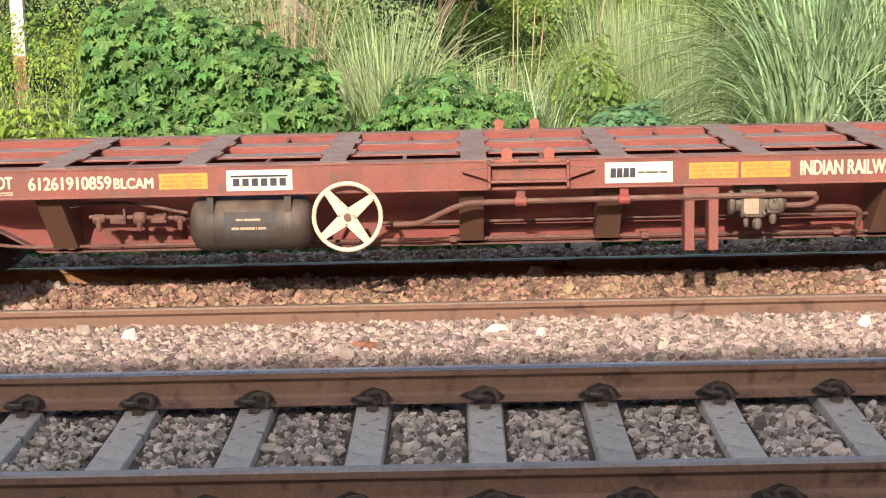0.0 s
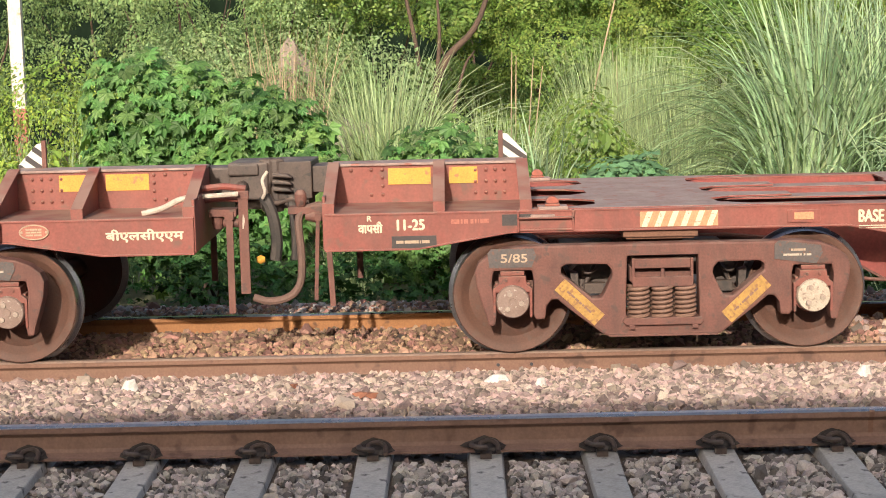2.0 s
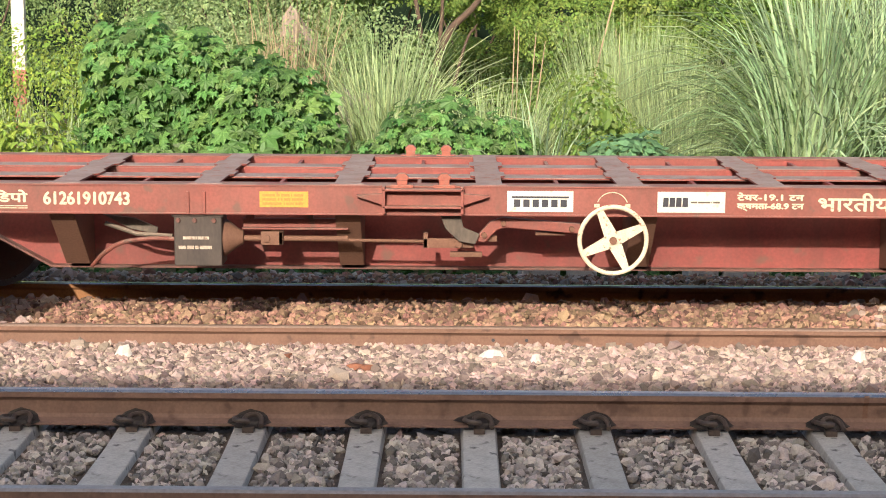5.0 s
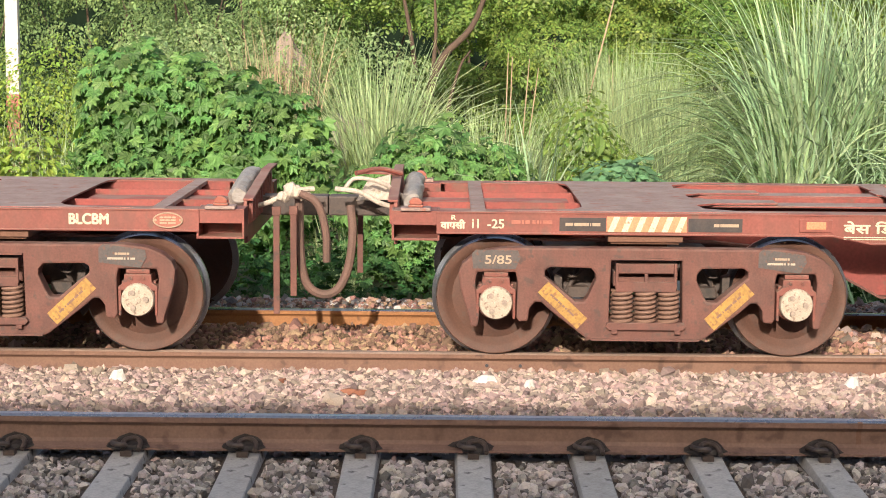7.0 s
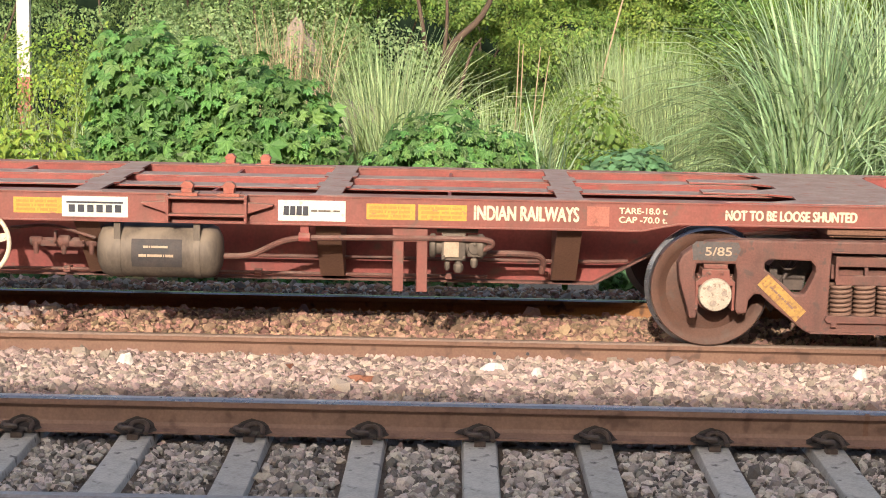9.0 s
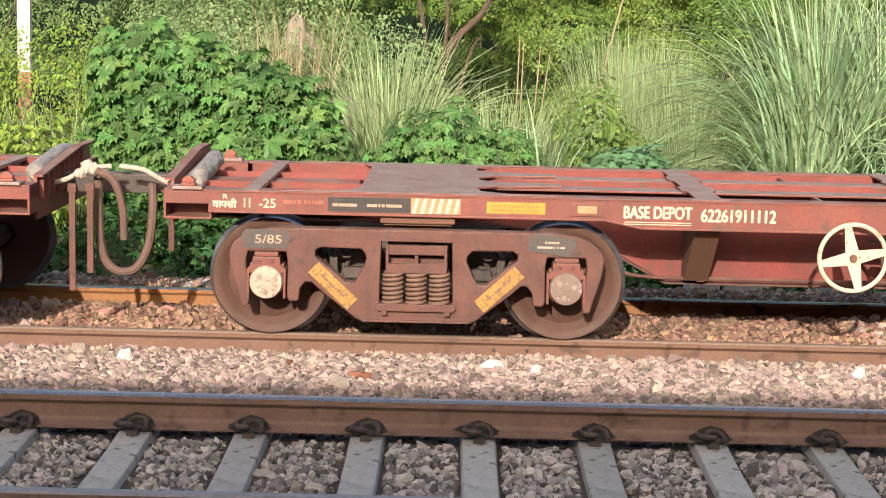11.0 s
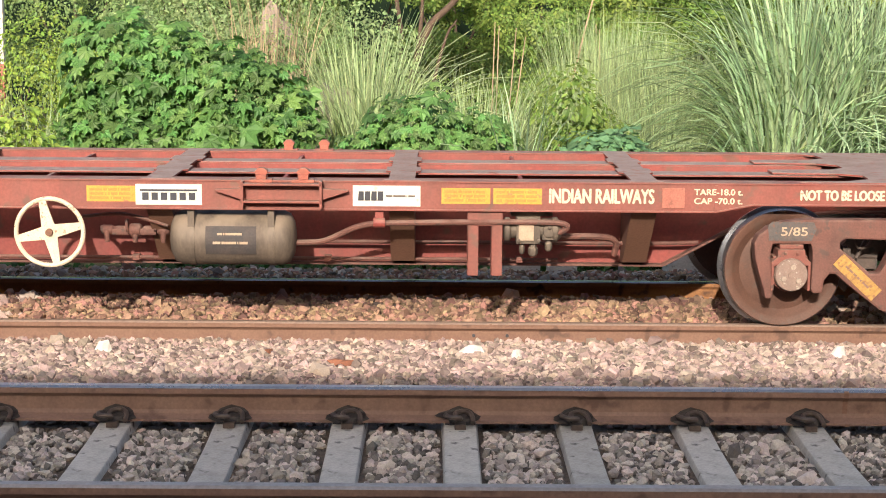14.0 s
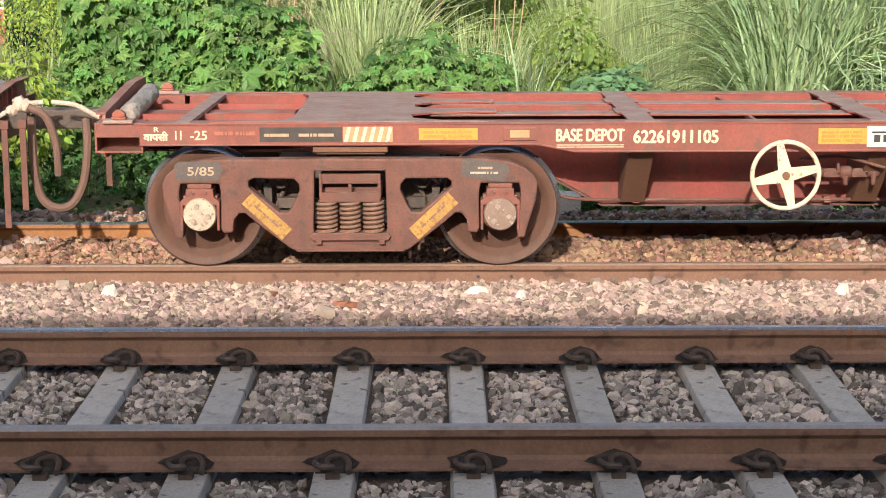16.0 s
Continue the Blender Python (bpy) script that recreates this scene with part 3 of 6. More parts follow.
def sleeper(x):
    """A prestressed concrete sleeper with tapered sides, and its clips and pads."""
    base = new("sleeper")
    base.matrix_basis = pose(x, NEAR_Y + GAUGE / 2, -0.178)
    if "body" not in shared:
        g = Geo()
        ys = [-1.375, -1.3, -0.9, -0.45, 0, 0.45, 0.9, 1.3, 1.375]
        zs = [-0.04, 0.0, 0.0, -0.018, -0.022, -0.018, 0.0, 0.0, -0.04]
        n = len(ys)
        vs = []
        for y, z in zip(ys, zs):
            vs += [(-0.125, y, -0.21), (-0.080, y, z), (0.080, y, z), (0.125, y, -0.21)]
        fs = [(i * 4 + a, i * 4 + (a + 1) % 4, i * 4 + 4 + (a + 1) % 4, i * 4 + 4 + a) for i in range(n - 1) for a in range(4)]
        g.add(vs, fs + [(3, 2, 1, 0), tuple(range(4 * n - 4, 4 * n))])
        shared["body"] = g.mesh("body", M_CONC, bevel=0.008)
        g = Geo()
        pts = curve_pts([(0.055, -0.05, 0.012), (0.05, 0.02, 0.03), (0.02, 0.055, 0.038), (-0.02, 0.03, 0.034), (-0.015, -0.03, 0.022), (0.0, -0.075, 0.04),
                         (-0.04, -0.085, 0.045), (-0.062, -0.03, 0.04), (-0.06, 0.03, 0.028)], 5)
        g.tube([q * 1.15 + Vector((0, 0.012, 0.012)) for q in pts], 0.0125, 8)
        g.box(-0.028, 0.028, -0.06, -0.01, -0.005, 0.022)
        shared["clip"] = g.mesh("rail_clip", M_CLIP, smooth=True)
        rows = [(0.018, 0.004, 0.055), (0.026, 0.024, 0.085), (0.055, 0.033, 0.108), (0.082, 0.045, 0.092), (0.0865, 0.058, 0.070), (0.0865, 0.066, 0.040), (0.0865, 0.074, 0.014)]
        n = 12
        for q in range(4):
            rr = random.Random(q + 3)
            vs = []
            g = Geo()
            skew = rr.uniform(-0.25, 0.25)
            for y, z, hw in rows:
                wob = rr.uniform(-0.012, 0.012) + skew * (z - 0.03)
                hw *= rr.uniform(0.8, 1.15)
                for k in range(n + 1):
                    u = k / n * 2 - 1
                    edge = 1 + (rr.uniform(-0.22, 0.22) if k in (0, n) else 0)
                    lump = 0.006 * (1 - u * u) + rr.uniform(0, 0.004)
                    vs.append((u * hw * edge + wob, y - lump * 0.7, z + lump))
            g.add(vs, [(i * (n + 1) + k, i * (n + 1) + k + 1, (i + 1) * (n + 1) + k + 1, (i + 1) * (n + 1) + k) for i in range(len(rows) - 1) for k in range(n)])
            shared["grease%d" % q] = g.mesh("grease", M_GREASE)
        g = Geo()
        g.box(-0.075, 0.075, -0.08, 0.08, 0.0, 0.006)
        shared["pad"] = g.mesh("rail_pad", M_INK)
    part("body", shared["body"], None, base)
    for s in (-GAUGE / 2, GAUGE / 2):
        part("rail_pad", shared["pad"], None, base, at=pose(0, s, 0))
        for turn in (0, 180):
            k = -1 if turn == 0 else 1
            part("rail_clip", shared["clip"], None, base, at=pose(0, s + k * 0.10, 0, 0, 0, turn))
            part("grease", shared["grease%d" % ((int(x * 7.3) + turn // 90 + (s > 0)) % 4)], None, base, at=pose(0, s + k * 0.10, 0, 0, 0, turn))
    return tagged(base, "grey prestressed concrete sleeper with spring clips", "sleeper", "sleepers of the near track")


shared = {}
for x in SLEEPERS:
    sleeper(x)

# ---- platform, and an added unseen shelter behind the camera ----
g = Geo()
g.prism([(3.4, -0.9), (3.4, 0.38), (3.5, 0.40), (3.5, 0.46), (-9.0, 0.5), (-9.0, -0.9)], -60, 60, "x")
tagged(part("platform", g, M_PLAT, bevel=0.0), "low grey concrete railway platform", "platform", kind="structure")
# wall and canopy out of view, sized to throw shade up to the ballast's edge
g = Geo()
g.prism([(-9.0, 0.45), (-9.0, 4.6), (-1.4, 4.3), (-1.4, 4.15), (-8.7, 4.4), (-8.7, 0.45)], -60, 60, "x")
tagged(part("wall_station", g, M_WALLW), "unseen wall and flat canopy added to shade the near track", "wall", kind="structure")

# ---- vegetation ----
PALM = [(0, 0, 0)]
for k, (a, l) in enumerate([(-140, 0.55), (-115, 0.5), (-88, 0.82), (-65, 0.6), (-42, 0.95), (-20, 0.66), (0, 1.1), (20, 0.66), (42, 0.95), (65, 0.6), (88, 0.82), (115, 0.5), (140, 0.55)]):
    PALM.append((l * math.sin(radians(a)), l * math.cos(radians(a)), -0.25 * l * l + (0.06 if k % 2 else 0)))
PALM_F = [(0, i + 1, i) for i in range(1, 13)]
OVAL = [(0, -0.1, 0), (0.28, 0.25, 0.06), (0.24, 0.6, 0.03), (0, 1.0, -0.14), (-0.24, 0.6, 0.03), (-0.28, 0.25, 0.06), (0, 0.4, -0.02)]
OVAL_F = [(0, 1, 6), (1, 2, 6), (2, 3, 6), (3, 4, 6), (4, 5, 6), (5, 0, 6)]
SPRIG = []
SPRIG_F = []
for q in range(5):
    o = len(SPRIG)
    side = (-1) ** q
    bx, by = 0.0, q * 0.2
    ang = side * (1.1 if q < 4 else 0)
    for px, py in ((0, 0), (0.13, 0.22), (0, 0.5), (-0.13, 0.22)):
        SPRIG.append((bx + px * math.cos(ang) + py * math.sin(ang), by - px * math.sin(ang) + py * math.cos(ang), -0.1 * py + 0.03 * q))
    SPRIG_F += [(o, o + 1, o + 2), (o, o + 2, o + 3)]


def leaves(name, n, blobs, template, faces, size, material, parent, r, face=0.9, shell=0.55):
    """Leaves on the outer part of several lumps (x, y, z, rx, ry, rz); they look outwards and up."""
    b = np.array(blobs)
    vol = (b[:, 3] * b[:, 5])
    pick = r.choice(len(b), n, p=vol / vol.sum())
    d = r.normal(size=(n, 3))
    d[:, 2] = d[:, 2] * 0.9 + 0.15
    d /= np.linalg.norm(d, axis=1)[:, None]
    rad = shell + (1 - shell) * r.random(n) ** 0.6
    rad *= 1 + 0.10 * np.sin(d[:, 0] * 7 + pick) + 0.08 * np.sin(d[:, 2] * 9 + 2 * pick)
    pos = b[pick, :3] + d * b[pick, 3:] * rad[:, None]
    up = d * face + np.array([-0.1, -0.45, 0.55]) + r.normal(0, 0.38, (n, 3))
    up /= np.linalg.norm(up, axis=1)[:, None]
    out = np.stack([d[:, 0] * 0.8, d[:, 1] * 0.6 - 0.15, -0.75 + 0 * d[:, 2]], 1) + r.normal(0, 0.45, (n, 3))
    f = out - up * (out * up).sum(1)[:, None]
    f /= np.linalg.norm(f, axis=1)[:, None]
    rt = np.cross(f, up)
    rot = np.stack([rt, f, up], 2)
    return scatter(name, template, faces, pos, rot, size * r.lognormal(0, 0.28, n), material, parent)


def bush(x, y, z, blobs, n, template, faces, size, material, label, seed, name="bush", stems=7, shell=0.5, face=0.9):
    r = np.random.default_rng(seed)
    root = new(name)
    root.matrix_basis = pose(x, y, z)
    g = Geo()
    for k in range(stems):
        b = blobs[k % len(blobs)]
        tip = Vector(b[:3]) + Vector(r.normal(0, 0.3, 3)) * Vector(b[3:]).length * 0.4
        base = Vector((r.normal(0, 0.15), r.normal(0, 0.1), -0.05))
        mid = base.lerp(tip, 0.5) + Vector(r.normal(0, 0.08, 3))
        pts = curve_pts([base, mid, tip], 4)
        g.tube(pts, [0.022 * (1 - 0.75 * i / (len(pts) - 1)) for i in range(len(pts))], 6)
    part("stem", g, M_BARK, root, smooth=True)
    leaves("crown", n, blobs, template, faces, size, material, root, r, face=face, shell=shell)
    return tagged(root, label, "bush")


def grass(name, x, y, z, n, height, spread, lean, width, material, label, seed, seg=7, curl=1.0, kind=""):
    """A tussock of arching blades, each a tapered ribbon with a fold."""
    r = np.random.default_rng(seed)
    a = r.uniform(0, 2 * np.pi, n)
    rad = np.sqrt(r.random(n))
    bx, by = np.cos(a) * spread[0] * rad, np.sin(a) * spread[1] * rad
    h = height * r.uniform(0.55, 1.08, n)
    out = lean * (0.25 + rad) * r.uniform(0.3, 1.3, n)
    yaw = a + r.normal(0, 0.6, n)
    w = width * r.uniform(0.6, 1.3, n)
    t = np.linspace(0, 1, seg + 1)
    bend = out[:, None] * (t[None] ** 2.2) * h[:, None]
    droop = curl * out[:, None] ** 1.5 * (t[None] ** 4) * h[:, None] * 0.75
    px = bx[:, None] + np.cos(yaw)[:, None] * bend
    py = by[:, None] + np.sin(yaw)[:, None] * bend
    pz = h[:, None] * t[None] * (1 - 0.12 * out[:, None] * t[None]) - droop
    pz = np.maximum(pz, 0.02)
    taper = (1 - t ** 1.8) * np.minimum(1, 0.5 + t * 3)
    turn = yaw + np.pi / 2 + r.normal(0, 0.5, n)
    wx, wy = np.cos(turn)[:, None] * w[:, None] * taper[None] / 2, np.sin(turn)[:, None] * w[:, None] * taper[None] / 2
    left = np.stack([px - wx, py - wy, pz], 2)
    right = np.stack([px + wx, py + wy, pz + 0.15 * w[:, None]], 2)
    co = np.stack([left, right], 2).reshape(-1, 3)
    i = np.arange(seg)
    q = np.stack([2 * i, 2 * i + 1, 2 * i + 3, 2 * i + 2], 1)
    fs = (q[None] + (np.arange(n) * 2 * (seg + 1))[:, None, None]).reshape(-1)
    me = bpy.data.meshes.new(name)
    me.vertices.add(len(co))
    me.vertices.foreach_set("co", co.ravel())
    me.loops.add(len(fs))
    me.loops.foreach_set("vertex_index", fs.astype(np.int32))
    me.polygons.add(len(fs) // 4)
    me.polygons.foreach_set("loop_start", np.arange(0, len(fs), 4, dtype=np.int32))
    me.polygons.foreach_set("use_smooth", [True] * (len(fs) // 4))
    me.materials.append(material)
    me.update(calc_edges=True)
    return tagged(part(name, me, None, at=pose(x, y, z)), label, "grass", kind=kind)


GZ = -0.85
# the broad-leaved bush and its low neighbours
bush(-2.55, 17.2, GZ, [(-0.62, 0, 1.84, 0.60, 0.55, 0.72), (-0.08, 0.1, 1.88, 0.55, 0.5, 0.64), (0.58, -0.05, 1.66, 0.60, 0.55, 0.68), (1.0, 0, 1.35, 0.40, 0.45, 0.6),
                       (-0.75, 0, 1.2, 0.55, 0.5, 0.65), (0.1, -0.25, 1.0, 1.05, 0.55, 0.75)], 4000, PALM, PALM_F, 0.09, M_LEAF, "broad lobed-leaf green bush behind the tracks", 11, face=0.55)
bush(-0.15, 16.4, GZ, [(0.0, 0, 1.3, 0.62, 0.5, 0.58), (0.5, 0.1, 1.2, 0.5, 0.5, 0.55), (-0.5, 0, 1.1, 0.45, 0.5, 0.5), (0.1, -0.1, 0.7, 0.8, 0.5, 0.5)], 2000, PALM, PALM_F, 0.075, M_LEAF, "low lobed-leaf bush behind the tracks", 12)
bush(-3.95, 16.2, GZ, [(0, 0, 1.15, 0.5, 0.5, 0.55), (-0.6, 0, 1.22, 0.6, 0.5, 0.55), (-1.6, 0, 1.1, 0.7, 0.5, 0.6)], 3200, OVAL, OVAL_F, 0.07, M_LEAFY, "low yellow-green bush behind the tracks", 13)
bush(1.35, 17.3, GZ, [(0, 0, 1.5, 0.38, 0.4, 0.62), (0.35, 0.1, 1.15, 0.4, 0.4, 0.5), (-0.1, 0, 0.9, 0.5, 0.4, 0.5)], 3400, OVAL, OVAL_F, 0.052, M_TREE, "small-leaved green shrub among tall grass", 14)
bush(1.6, 16.2, GZ, [(0, 0, 1.2, 0.42, 0.35, 0.34), (0.3, 0, 1.05, 0.36, 0.35, 0.30), (-0.3, 0, 0.95, 0.34, 0.35, 0.34), (0.1, 0, 0.6, 0.5, 0.35, 0.4)], 1100, SPRIG, SPRIG_F, 0.2, M_WEED, "low blue-green weed behind the tracks", 15)
bush(-4.7, 19.5, GZ, [(0.1, 0, 1.55, 0.9, 0.6, 1.0), (-1.2, 0, 1.7, 0.9, 0.6, 0.95), (0.75, 0.2, 1.75, 0.6, 0.6, 0.75)], 11000, OVAL, OVAL_F, 0.042, M_LEAFY, "yellowish weedy shrub by a white post", 16)

# tall grass
grass("tall_grass", 3.6, 17.3, GZ, 800, 3.7, (0.35, 0.35), 0.46, 0.042, M_GRASS, "tall silver-green arching grass tussock", 21, curl=1.6)
grass("tall_grass", 4.25, 17.5, GZ, 800, 3.5, (0.4, 0.35), 0.5, 0.040, M_GRASS, "tall silver-green arching grass tussock", 34, curl=1.6)
grass("tall_grass", 3.3, 16.9, GZ, 330, 2.75, (0.25, 0.3), 1.0, 0.042, M_GRASS, "bent silver-green grass tussock", 35, seg=10, curl=1.7)
grass("tall_grass", 3.6, 16.7, GZ, 260, 2.2, (0.5, 0.3), 1.05, 0.042, M_GRASS, "low arching skirt of silver-green grass", 32, seg=10, curl=1.5)
grass("tall_grass", 3.25, 16.6, GZ, 90, 3.0, (0.2, 0.2), 1.0, 0.04, M_GRASSY, "pale arching blades at the foot of a tussock", 37, seg=12, curl=1.5)
grass("tall_grass", 4.9, 18.0, GZ, 1100, 3.6, (0.8, 0.5), 0.55, 0.038, M_GRASS, "tall silver-green arching grass tussock", 22, curl=1.6)
grass("tall_grass", 1.9, 19.3, GZ, 2300, 2.6, (0.55, 0.45), 0.17, 0.015, M_GRASSY, "pale yellow-green upright grass", 23)
grass("tall_grass", 2.6, 18.9, GZ, 1300, 2.45, (0.5, 0.4), 0.2, 0.016, M_GRASSY, "pale yellow-green upright grass", 33)
grass("tall_grass", -0.78, 18.8, GZ, 800, 2.75, (0.38, 0.35), 0.42, 0.022, M_GRASSY, "pale tall grass clump with stiff blades", 24)
grass("tall_grass", 0.45, 19.6, GZ, 1100, 2.1, (0.8, 0.4), 0.45, 0.018, M_GRASSY, "thin pale grass among dry stalks", 25)
grass("spear_grass", 0.8, 16.3, GZ, 80, 2.05, (0.18, 0.12), 0.35, 0.04, M_GRASS, "few broad pale green blades", 26)
grass("tall_grass", -4.6, 18.6, GZ, 600, 2.1, (1.3, 0.4), 0.6, 0.014, M_GRASSY, "thin yellow grass beside a white post", 27)
grass("dry_grass", -2.25, 23.1, GZ, 240, 2.95, (0.45, 0.2), 0.2, 0.022, M_DRY, "tall dry straw-coloured grass before a ruined wall", 36)
grass("tall_grass", -1.2, 17.6, GZ, 160, 1.6, (0.35, 0.3), 0.7, 0.014, M_GRASSY, "thin dry grass between bushes", 28)
grass("tall_grass", -8.5, 19, GZ, 1200, 2.4, (2.5, 0.8), 0.5, 0.02, M_GRASSY, "tall yellow grass along the line", 29, kind="stuff")
grass("tall_grass", 8.5, 19, GZ, 1500, 2.8, (3.0, 0.8), 0.6, 0.022, M_GRASS, "tall green grass along the line", 30, kind="stuff")

# creepers over the slope behind the far rail
r = np.random.default_rng(31)
n = 9000
px, py = r.uniform(-7, 7, n), r.uniform(14.9, 17.4, n)
hump = 0.28 + 0.22 * np.sin(px * 2.1 + 1) * np.cos(py * 2.3) + 0.15 * np.sin(px * 5.3)
pz = np.interp(py, [14.9, 15.3, 16, 17.4], [-0.54, -0.60, -0.45, -0.35]) + hump * np.interp(py, [14.9, 15.5], [0.05, 1.0]) * r.random(n) ** 0.5
scr = scatter("creeper", PALM, PALM_F, np.stack([px, py, pz], 1), turns(r, n, 0.55), 0.06 * r.lognormal(0, 0.3, n), M_CREEP)
tagged(scr, "low green creeping weeds beside the far rail", "weeds", kind="stuff")

# dry stalks
r = np.random.default_rng(41)
for k in range(8):
    x = float(r.uniform(0.2, 2.0))
    y = float(r.uniform(19.2, 21.5))
    g = Geo()
    h = float(r.uniform(1.9, 2.55))
    dx = float(r.normal(0, 0.12))
    g.tube(curve_pts([(0, 0, 0), (dx * 0.4, 0, h * 0.5), (dx, 0.02, h)], 4), [0.0065] * 8 + [0.004], 5)
    tagged(part("dry_stalk", g, M_DRY, at=pose(x, y, GZ)), "thin dry straw-coloured upright stalk", "stalk", "dry stalks")
g = Geo()
g.tube(curve_pts([(0, 0, 0), (0.25, 0, 1.6), (0.62, 0, 3.2)], 5), [0.009] * 10 + [0.005], 5)
tagged(part("dry_stalk", g, M_DRY, at=pose(1.2, 19.0, GZ)), "long leaning dry reddish stalk", "stalk", "dry stalks")


def tree(x, y, seed, limbs, blobs, n, material, label, size=0.085, template=OVAL, faces=OVAL_F, thick=0.09, base_z=GZ):
    r = np.random.default_rng(seed)
    root = new("tree")
    root.matrix_basis = pose(x, y, base_z)
    g = Geo()
    for pts, r0 in limbs:
        c = curve_pts(pts, 6)
        g.tube(c, [r0 * (1 - 0.7 * i / (len(c) - 1)) for i in range(len(c))], 9)
    part("trunk", g, M_BARK, root, smooth=True)
    leaves("crown", n, blobs, template, faces, size, material, root, r, shell=0.6)
    return tagged(root, label, "tree")


# the forked tree, and the woods behind
tree(-0.45, 25.0, 51, [([(0, 0, 0), (-0.05, 0, 1.2), (-0.05, 0, 2.2), (-0.3, 0, 3.6)], 0.07), ([(0.0, 0, 1.0), (0.3, 0, 2.2), (0.85, 0, 2.9), (1.3, 0, 4.6)], 0.075),
                        ([(0.15, 0, 1.7), (0.25, 0, 2.6), (0.2, 0, 3.6)], 0.04), ([(0.1, 0.0, 0.2), (0.55, 0.1, 2.0), (0.75, 0, 2.4)], 0.035)],
     [(0.2, 0.7, 4.4, 1.9, 0.9, 1.0), (1.6, 0.9, 3.3, 0.8, 0.7, 0.6), (-0.9, 0.9, 3.6, 0.8, 0.7, 0.7), (0.5, 1.2, 2.9, 1.0, 0.5, 0.35), (2.0, 0.8, 2.4, 0.9, 0.6, 0.5)], 8500, M_TREE, "forked brown tree with drooping yellow-green leaves", 0.105, SPRIG, SPRIG_F)
for k, (x, y, col, zc) in enumerate([(-10.5, 28, M_DARKLEAF, 2.6), (-8.4, 30, M_DARKLEAF, 2.8), (-4.6, 29, M_DARKLEAF, 2.7), (-3.2, 26.5, M_DARKLEAF, 2.4), (-1.4, 28.5, M_TREE, 2.7),
                                      (1.6, 27.5, M_TREE, 2.5), (3.0, 29.5, M_TREE, 2.7), (4.4, 26.5, M_TREE, 2.5), (6.2, 28.5, M_TREE, 2.7), (8.2, 27, M_TREE, 2.6), (10.5, 28.5, M_TREE, 2.7), (-5.2, 34, M_DARKLEAF, 2.9), (-6.6, 31.5, M_DARKLEAF, 3.1), (-2.6, 33, M_DARKLEAF, 2.9), (0.3, 34, M_TREE, 2.9), (2.6, 34, M_TREE, 2.9), (5.4, 34, M_TREE, 2.9)]):
    rr = random.Random(k)
    bl = [(rr.uniform(-1.6, 1.6), rr.uniform(-0.9, 0.6), zc + rr.uniform(-1.7, 1.4), rr.uniform(0.4, 0.85), 0.5, rr.uniform(0.25, 0.48)) for _ in range(15)]
    tree(x, y, 60 + k, [([(0, 0, 0), (0.1, 0, 1.6), (0.0, 0, 3.4)], 0.05), ([(0.05, 0, 1.2), (0.6, 0, 2.4), (0.9, 0, 3.5)], 0.028), ([(0.05, 0, 1.0), (-0.5, 0, 2.2), (-0.9, 0, 3.2)], 0.028)],
         bl, 15000 if x < -1 else 9500, col, "leafy green tree in the woods behind the line", 0.046 if x < -1 else 0.108, *((OVAL, OVAL_F) if x < -1 else (SPRIG, SPRIG_F)))
# pale shrubs growing over a ruined wall
for k, (x, y, w, h, n) in enumerate([(-3.5, 23.9, 1.1, 1.75, 8000), (-4.3, 25.0, 1.5, 1.85, 7000), (-2.6, 25.6, 1.4, 2.0, 8000), (-1.05, 24.9, 0.9, 1.75, 5500), (-2.2, 23.6, 0.95, 1.72, 5500)]):
    rr = random.Random(200 + k)
    bush(x, y, GZ, [(q * w * 0.6, rr.gauss(0, 0.2), h * rr.uniform(0.75, 1.15), w * 0.42, 0.5, h * 0.5) for q in (-1, -0.5, 0, 0.5, 1)] + [(0, 0, h * 0.5, w * 0.8, 0.5, h * 0.5)], n, OVAL, OVAL_F, 0.05, M_SHRUB, "pale grey-green shrub before the woods", 210 + k, name="shrub")
# scrub under the trees
r = np.random.default_rng(71)
for k, (x, y, w, h, col, n) in enumerate([(-2.9, 22.0, 1.5, 1.55, M_DARKLEAF, 5200), (-0.9, 22.8, 1.1, 1.2, M_DARKLEAF, 3200), (-1.9, 23.8, 1.0, 1.75, M_DARKLEAF, 3600), (0.9, 22.8, 1.4, 1.15, M_TREE, 3600), (3.0, 22.8, 1.6, 1.3, M_TREE, 3600), (5.0, 22.6, 1.6, 1.4, M_TREE, 3600),
                                         (-5.0, 22.8, 1.5, 1.3, M_DARKLEAF, 3600), (-7.2, 22.6, 1.5, 1.4, M_DARKLEAF, 3000), (7.4, 22.6, 1.6, 1.4, M_TREE, 3000)]):
    bush(x, y, GZ, [(q * w * 0.6, float(r.normal(0, 0.2)), h * float(r.uniform(0.5, 1.15)), w * 0.42, 0.5, h * 0.6) for q in (-1, -0.5, 0, 0.5, 1)], int(n * 1.5), OVAL, OVAL_F, 0.046, col, "tangled green scrub in front of the woods", 80 + k, name="scrub")
# plain wall closing the view, coloured as the shade between the trees
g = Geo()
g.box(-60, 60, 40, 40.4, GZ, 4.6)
tagged(part("backdrop", g, M_BACK), "near-black wall standing for the deep shade in the woods", "woods", kind="structure")

